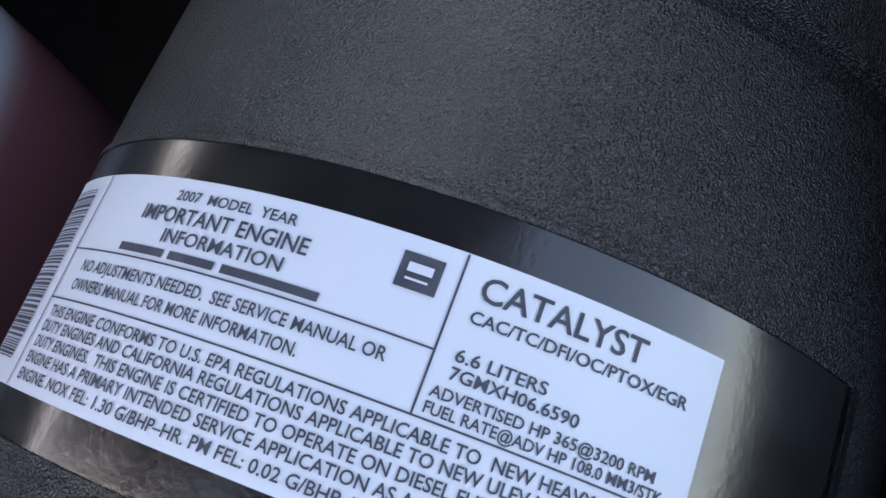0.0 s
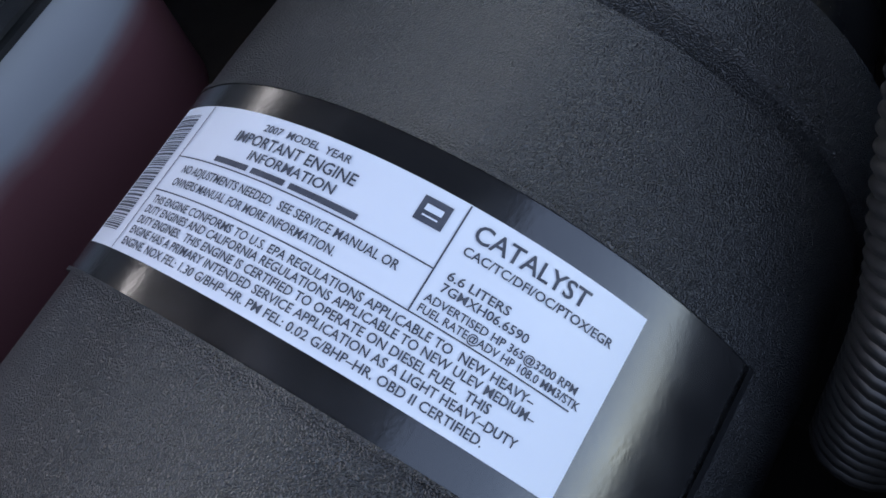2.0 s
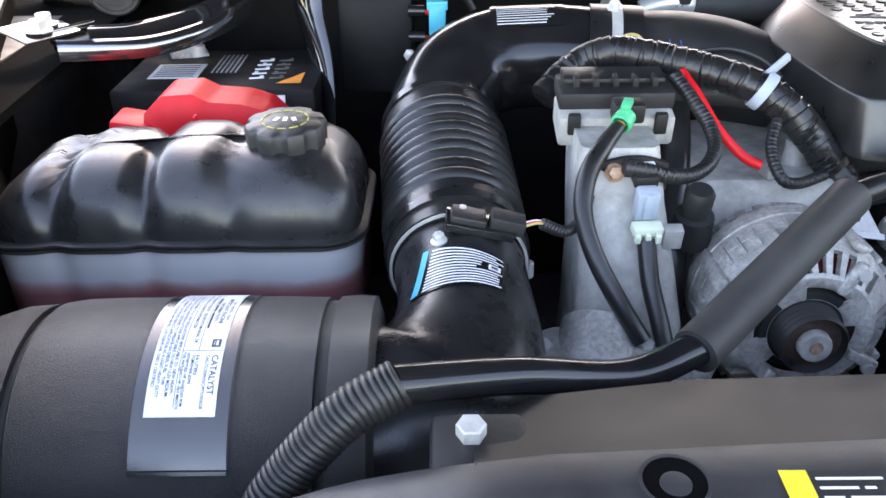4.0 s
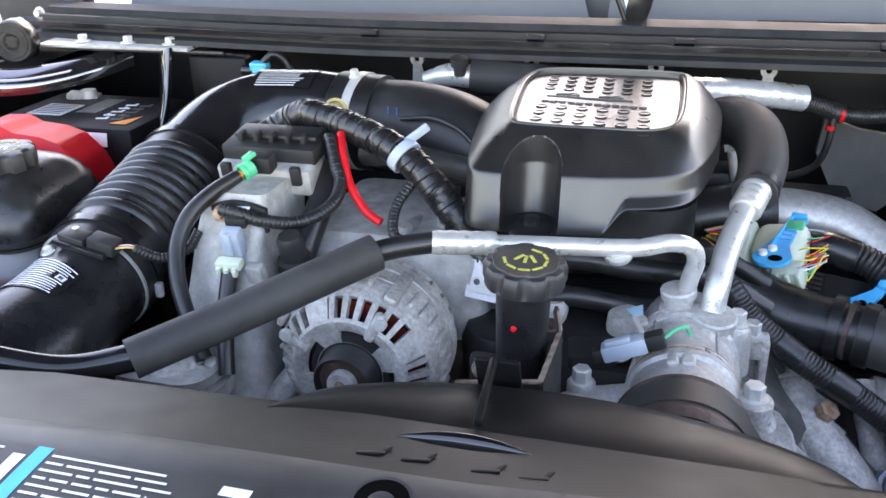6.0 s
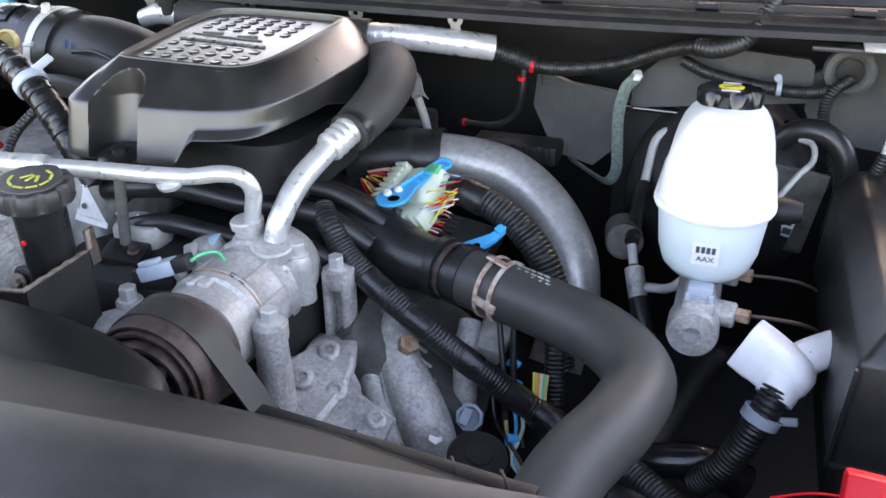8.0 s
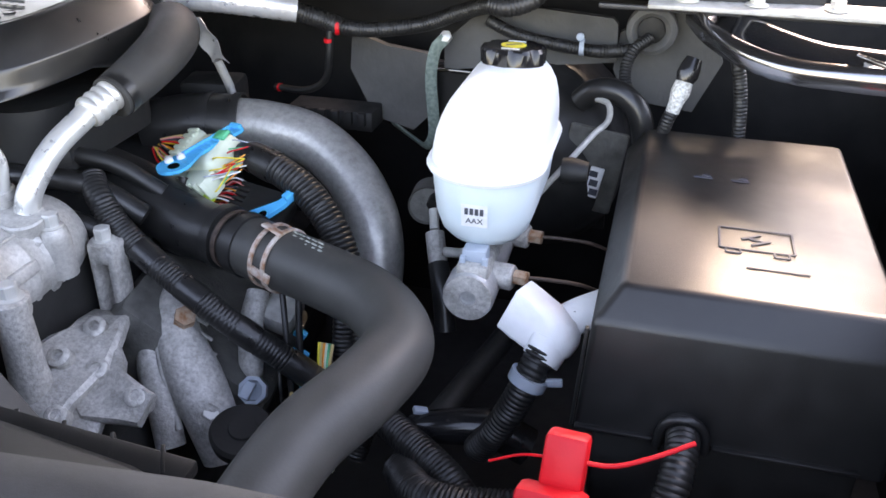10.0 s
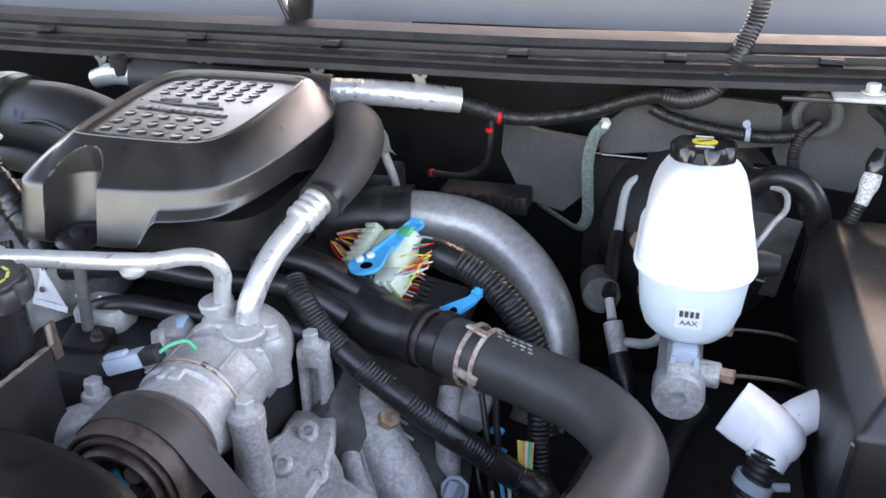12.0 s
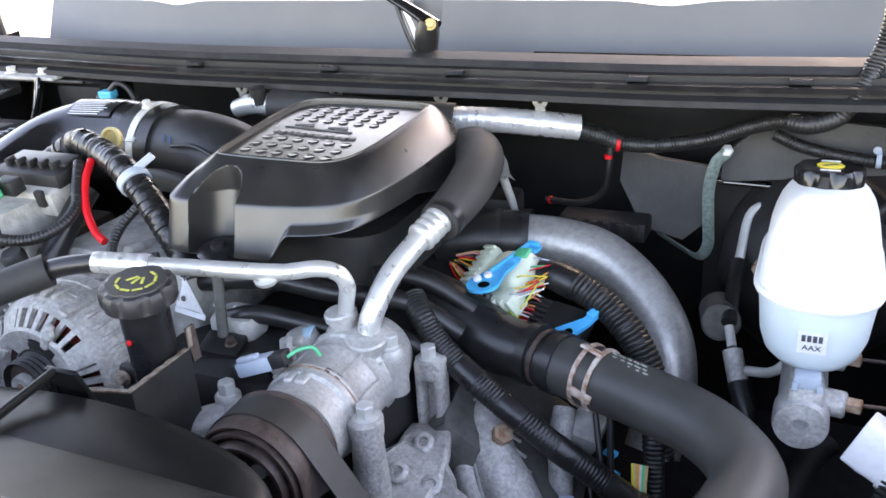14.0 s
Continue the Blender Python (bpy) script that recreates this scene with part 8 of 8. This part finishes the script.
# ---- right rear: fender brace, sensor, screws ----
def brace(side):
    off = 0.0 if side < 0 else 0.175
    ob_ = 0.0 if side < 0 else 0.095
    b = thing("fender_brace", (side * (0.78 + ob_), 0.25, 1.15), "curved glossy black stamped fender brace", "brace", "fender braces")
    line_, _, _ = smooth_line([(0.91, 0.178, 1.199), (0.872, 0.2, 1.195), (0.828, 0.232, 1.19), (0.785, 0.278, 1.192), (0.752, 0.322, 1.198), (0.735, 0.365, 1.204)], 0.01, 0.006)
    prof = [(-1.0, -0.016), (-1.04, -0.008), (-1.0, 0.001), (-0.86, 0.006), (-0.7, 0.004), (-0.55, -0.008), (-0.3, -0.013), (0.1, -0.012), (0.35, -0.004), (0.5, 0.006), (0.7, 0.009), (0.88, 0.006), (1.0, -0.002), (1.03, -0.012)]
    vs, rows_ = [], len(line_)
    for i_ in range(rows_):
        t_ = line_[min(rows_ - 1, i_ + 1)] - line_[max(0, i_ - 1)]
        s_ = np.array([t_[1], -t_[0], 0.0])
        s_ /= np.linalg.norm(s_)
        if s_[1] > 0:
            s_ = -s_
        q_ = i_ / (rows_ - 1)
        w_ = 0.034 + 0.012 * math.sin(math.pi * min(1.0, q_ * 1.15)) - 0.006 * q_
        for a_, h_ in prof:
            p_ = line_[i_] - s_ * a_ * w_ + np.array([0, 0, h_])
            vs.append((side * (p_[0] + ob_), p_[1], p_[2] + (0.012 if side > 0 else 0.0)))
    m_ = len(prof)
    n_ = len(vs)
    top_ = [(i_ * m_ + k_, i_ * m_ + k_ + 1, (i_ + 1) * m_ + k_ + 1, (i_ + 1) * m_ + k_) for i_ in range(rows_ - 1) for k_ in range(m_ - 1)]
    rim_ = list(range(m_)) + [i_ * m_ + m_ - 1 for i_ in range(1, rows_)] + [(rows_ - 1) * m_ + k_ for k_ in range(m_ - 2, -1, -1)] + [i_ * m_ for i_ in range(rows_ - 2, 0, -1)]
    sh_ = Shape().add(vs + [(x, y, z - 0.002) for x, y, z in vs], top_ + [tuple(n_ + q for q in f_)[::-1] for f_ in top_] + [(a_, b_, b_ + n_, a_ + n_) for a_, b_ in zip(rim_, rim_[1:] + rim_[:1])])
    part("rail", sh_, BRACE_PAINT, b, sharp=60)
    # Near-black strip in the channel paints the shade of the slot.
    part("slot", Shape().sweep([(side * (x + ob_), y, z) for x, y, z in ((0.868, 0.202, 1.186), (0.83, 0.231, 1.181), (0.79, 0.273, 1.182))], [0.012, 0.017, 0.012], n=14, flat=0.25, up=(0, 0, 1)), SHADE_TRIM_BLACK, b)
    part("end_plate", Shape().box(at(side * (0.92 + ob_), 0.17, 1.212, 0, side * -8, side * 35), 0.06, 0.07, 0.004, 0.0015).box(at(side * (0.9 + ob_), 0.188, 1.206, 0, side * 30, side * 35), 0.03, 0.07, 0.004, 0.0015), BRACE_PAINT, b)
    for q in (0.0, 0.03):
        bolt(at(side * (0.918 + ob_ - 0.6 * q * 0.3), 0.185 - q, 1.215), 0.0095, 0.011, 1.6, STEEL, b)
    pl = thing("cowl_end_bracket", (side * (0.72 + off), 0.37, 1.2), "grey cowl end bracket with three zinc screws", "bracket", "cowl end brackets")
    part("plate", Shape().box(at(side * (0.72 + off), 0.343, 1.2225, 3, 0, 0), 0.27, 0.05, 0.005, 0.0015), CAST_DULL, pl)
    for q in (0.785, 0.702, 0.627):
        bolt(at(side * (q + off), 0.34, 1.2255), 0.008, 0.009, 1.6, STEEL, pl)
    part("strip", Shape().box(at(side * (0.68 + off), 0.33, 1.2165), 0.3, 0.006, 0.006, 0.002), PLASTIC_MATTE, pl)


hinge = part("hinge", Shape().box(at(-0.95, 0.47, 1.245, 0, -6, 0), 0.2, 0.012, 0.11, 0.004).box(at(-0.95, 0.45, 1.205, 0, 0, 0), 0.22, 0.06, 0.012, 0.003), PLASTIC_DARK, hood, "dark steel hinge with zinc bolts")
part("link", Shape().sweep([(-1.02, 0.455, 1.22), (-0.95, 0.45, 1.235), (-0.86, 0.45, 1.27)], [0.016, 0.014, 0.014], n=12, flat=0.4, up=(0, 1, 0)), SEAL_DARK, hinge)
for hx, hz in ((-0.945, 1.25), (-0.912, 1.24), (-0.99, 1.232)):
    bolt(at(hx, 0.445, hz, 90, 0, 0), 0.007, 0.009, 1.5, STEEL, hinge)
brace(-1)
brace(1)
pad = thing("hood_bumper", (-0.87, 0.285, 1.2), "round black rubber hood bumper", "bumper")
part("pad", Shape().lathe(at(-0.87, 0.30, 1.235, 90, 0, 15), [(0.012, 0.001), (0.03, 0), (0.033, 0.004), (0.033, 0.026), (0.03, 0.03)], 36), RUBBER, pad)
part("hub", Shape().lathe(at(-0.87, 0.30, 1.235, 90, 0, 15), [(0.002, 0.022), (0.008, 0.022), (0.009, 0.03), (0.013, 0.03), (0.014, 0.022), (0.018, 0.022), (0.019, 0.031), (0.025, 0.031), (0.028, 0.027)], 36), RUBBER, pad)
ss = thing("fluid_sensor", (0.8, 0.28, 1.1), "corroded sensor with a black plug behind the fuse box", "sensor")
part("plug", Shape().sweep([(0.818, 0.3, 1.172), (0.815, 0.296, 1.162), (0.811, 0.29, 1.148), (0.81, 0.289, 1.146)], [0.009, 0.0118, 0.0125, 0.009], n=18), PLASTIC_GLOSS, ss)
part("corroded_body", Shape().sweep([(0.811, 0.29, 1.148), (0.808, 0.286, 1.136), (0.805, 0.282, 1.126), (0.802, 0.279, 1.114)], [0.0095, 0.0108, 0.0085, 0.0075], n=14, step=0.003), ZINC_SALT, ss, "white corroded metal body")
part("conduit", Shape().sweep([(0.803, 0.28, 1.118), (0.797, 0.28, 1.1), (0.79, 0.29, 1.06)], loom(0.0078, 0.004, 0.15), n=12, step=0.001), LOOM, ss)
s = Shape().sweep([(0.865, 0.33, 1.17), (0.875, 0.32, 1.13), (0.88, 0.31, 1.08), (0.88, 0.31, 1.03)], loom(0.008, 0.0042, 0.15), n=14, step=0.0011)
solo("standing_conduit", s, LOOM, "black corrugated conduit behind the fuse box", "wiring")
mt = thing("foil_bracket", (0.13, 0.42, 1.0), "dark bracket with a bent foil shield", "bracket")
part("shield", Shape().grid(lambda u, v: (0.196 + 0.024 * u + 0.014 * v, 0.295 + 0.02 * v + 0.004 * math.sin(9 * v + 4 * u), 1.166 - 0.055 * v + 0.008 * math.sin(3 * u)), 10, 12, (0, 0.0012, 0)), FOIL, mt)
part("post", Shape().sweep([(0.218, 0.316, 1.115), (0.228, 0.33, 1.06), (0.235, 0.33, 0.98)], 0.006, n=10), CAST_DULL, mt)
part("block", Shape().box(at(0.19, 0.35, 1.05, 0, 0, 10), 0.08, 0.06, 0.06, 0.008), PLASTIC_DARK, mt)
s = Shape().box(at(0.33, 0.44, 1.01, 0, 0, 0), 0.13, 0.05, 0.03, 0.004)
for k in range(6):
    s.box(at(0.28 + 0.02 * k, 0.412, 1.015), 0.012, 0.01, 0.02, 0.002)
solo("relay_block", s, PLASTIC_DARK, "black ribbed relay block on the firewall", "module")

# ---- left rear: bracket, box, blue plug, battery details ----
sb = thing("shiny_bracket", (-0.6, 0.25, 1.07), "glossy black upright stamped bracket", "bracket")
part("upright", Shape().sweep([(-0.632, 0.33, 1.212), (-0.625, 0.31, 1.18), (-0.61, 0.27, 1.14), (-0.6, 0.225, 1.1), (-0.597, 0.2, 1.06)], [0.03, 0.025, 0.02, 0.014, 0.007], n=14, flat=0.3, up=(0.6, 0.8, 0)), PAINT_BLACK, sb)
part("edge", Shape().sweep([(-0.615, 0.318, 1.205), (-0.61, 0.295, 1.17), (-0.6, 0.26, 1.135), (-0.594, 0.22, 1.1), (-0.594, 0.2, 1.065)], 0.0035, n=8), PAINT_BLACK, sb)
bx = thing("black_relay_box", (-0.55, 0.36, 1.08), "matte black box with two studs", "module")
part("case", Shape().box(at(-0.545, 0.37, 1.145), 0.1, 0.08, 0.13, 0.006), BLACK_MATTE, bx)
for z in (1.192, 1.158):
    part("stud", Shape().sweep([(-0.5, 0.33, z), (-0.478, 0.328, z)], 0.008, n=12), PLASTIC_GLOSS, bx)
    part("red_wire", Shape().sweep([(-0.485, 0.328, z), (-0.468, 0.325, z - 0.002)], 0.0035, n=8), RED, bx)
part("nut", Shape().lathe(at(-0.5, 0.325, 1.135, 90, 0, 0), [(0.008, 0), (0.008, 0.006), (0.003, 0.008)], 6), STEEL, bx)
bp_ = thing("cyan_plug", (-0.465, 0.3, 1.17), "light blue electrical plug", "plug")
part("body", Shape().box(at(-0.462, 0.312, 1.185, 4, 0, 0), 0.022, 0.016, 0.042, 0.003), CYAN, bp_)
part("top", Shape().box(at(-0.462, 0.312, 1.204, 4, 0, 0), 0.027, 0.018, 0.012, 0.002), CYAN, bp_)
part("lead", Shape().sweep([(-0.455, 0.31, 1.21), (-0.44, 0.315, 1.222), (-0.425, 0.32, 1.212), (-0.415, 0.32, 1.195)], 0.005, n=10), LOOM, bp_)
# label on top of the duct
dl = part("warning_label", Shape().grid(lambda u, v: (-0.4 + 0.085 * u, 0.197 + 0.062 * math.sin(radians(-38 + 44 * v)), 1.1655 + 0.0622 * math.cos(radians(-38 + 44 * v)) - 0.002 * (1 - u)), 12, 10), PLASTIC_GLOSS, duct, "black label with white printed lines")
rng = random.Random(31)
for k in range(10):
    a0 = -36 + 4.0 * k
    w = rng.uniform(0.8, 1.0)
    part("printed_line", Shape().grid(lambda u, v: (-0.393 + 0.07 * w * u, 0.197 + 0.0627 * math.sin(radians(a0 + 1.3 * v)), 1.1655 + 0.0627 * math.cos(radians(a0 + 1.3 * v)) - 0.002 * (1 - u)), 8, 1), INK_WHITE if k < 9 else TAN, dl)
bolt(at(-0.258, 0.178, 1.226, 10, 0, 0), 0.006, 0.008, 1.3, STEEL, duct)
part("clamp_tab", Shape().box(at(-0.258, 0.15, 1.205, 40, 0, 0), 0.016, 0.05, 0.003, 0.001), STEEL, duct)
part("seam_ridge", Shape().sweep([(-0.18, 0.125, 1.19), (-0.14, 0.118, 1.195), (-0.105, 0.112, 1.185), (-0.08, 0.105, 1.165)], 0.003, n=8), PLASTIC_MATTE, inlet)
part("crayon_mark", Shape().box(at(-0.2, 0.135, 1.1965, 55, 0, 20), 0.0018, 0.011, 0.001, 0.0002), BLUE_MARK, inlet)
part("crayon_mark", Shape().box(at(-0.188, 0.133, 1.196, 55, 0, 20), 0.0018, 0.011, 0.001, 0.0002), BLUE_MARK, inlet)
cr = thing("charge_pipe", (-0.1, 0.1, 1.1), "dusty grey brown charge pipe under the cover", "pipe")
part("pipe", Shape().sweep([(-0.22, 0.1, 1.15), (-0.17, 0.085, 1.157), (-0.12, 0.075, 1.155), (-0.06, 0.07, 1.145)], 0.014, n=18), HOSE_DUSTY, cr)
# battery top
BZ = 1.1355
part("paper_label", Shape().box(at(-0.795, 0.258, BZ, 0, 0, 0), 0.062, 0.06, 0.001, 0.0003), INK_WHITE, bat, "white paper label")
for k in range(6):
    part("printed_line", Shape().box(at(-0.795, 0.235 + 0.009 * k, BZ + 0.0008), 0.05, 0.0022, 0.0005, 0.0001), INK, bat)
for k in range(2):
    for q in range(5):
        bm_ = at(-0.688 + 0.025 * k, 0.225 + 0.019 * q, BZ + 0.0003, 0, 0, 8)
        part("printed_block", Shape().box(bm_, 0.018, 0.005, 0.0008, 0.0002).box(bm_ @ at((0.006, -0.004, 0.007, 0.0, 0.007)[q], 0.005, 0), 0.005, 0.008, 0.0008, 0.0002), CAST_GRIME_SHADE if k else INK_WHITE, bat)
for k in range(6):
    part("printed_line", Shape().box(at(-0.75 + 0.006 * k, 0.29, BZ + 0.0003), 0.0022, 0.08, 0.0008, 0.0002), CAST_DULL, bat)
part("orange_mark", Shape().add([(-0.66, 0.2, BZ + 0.001), (-0.63, 0.2, BZ + 0.001), (-0.63, 0.245, BZ + 0.001)], [(0, 1, 2)]), ORANGE, bat)
part("terminal_post", Shape().lathe(at(-0.79, 0.335, 1.13), [(0.014, 0), (0.012, 0.018), (0.006, 0.019)], 18), STEEL, bat)
part("terminal_clamp", Shape().box(at(-0.8, 0.335, 1.137, 0, 8, 20), 0.05, 0.03, 0.01, 0.003), CAST, bat)
part("front_sticker", Shape().box(at(-0.68, 0.172, 1.12, 80, 0, 0), 0.07, 0.02, 0.001, 0.0003), INK_WHITE, bat)
part("tray", Shape().box(at(-0.735, 0.27, 0.8), 0.3, 0.24, 0.32, 0.01), PLASTIC_DARK, bat)
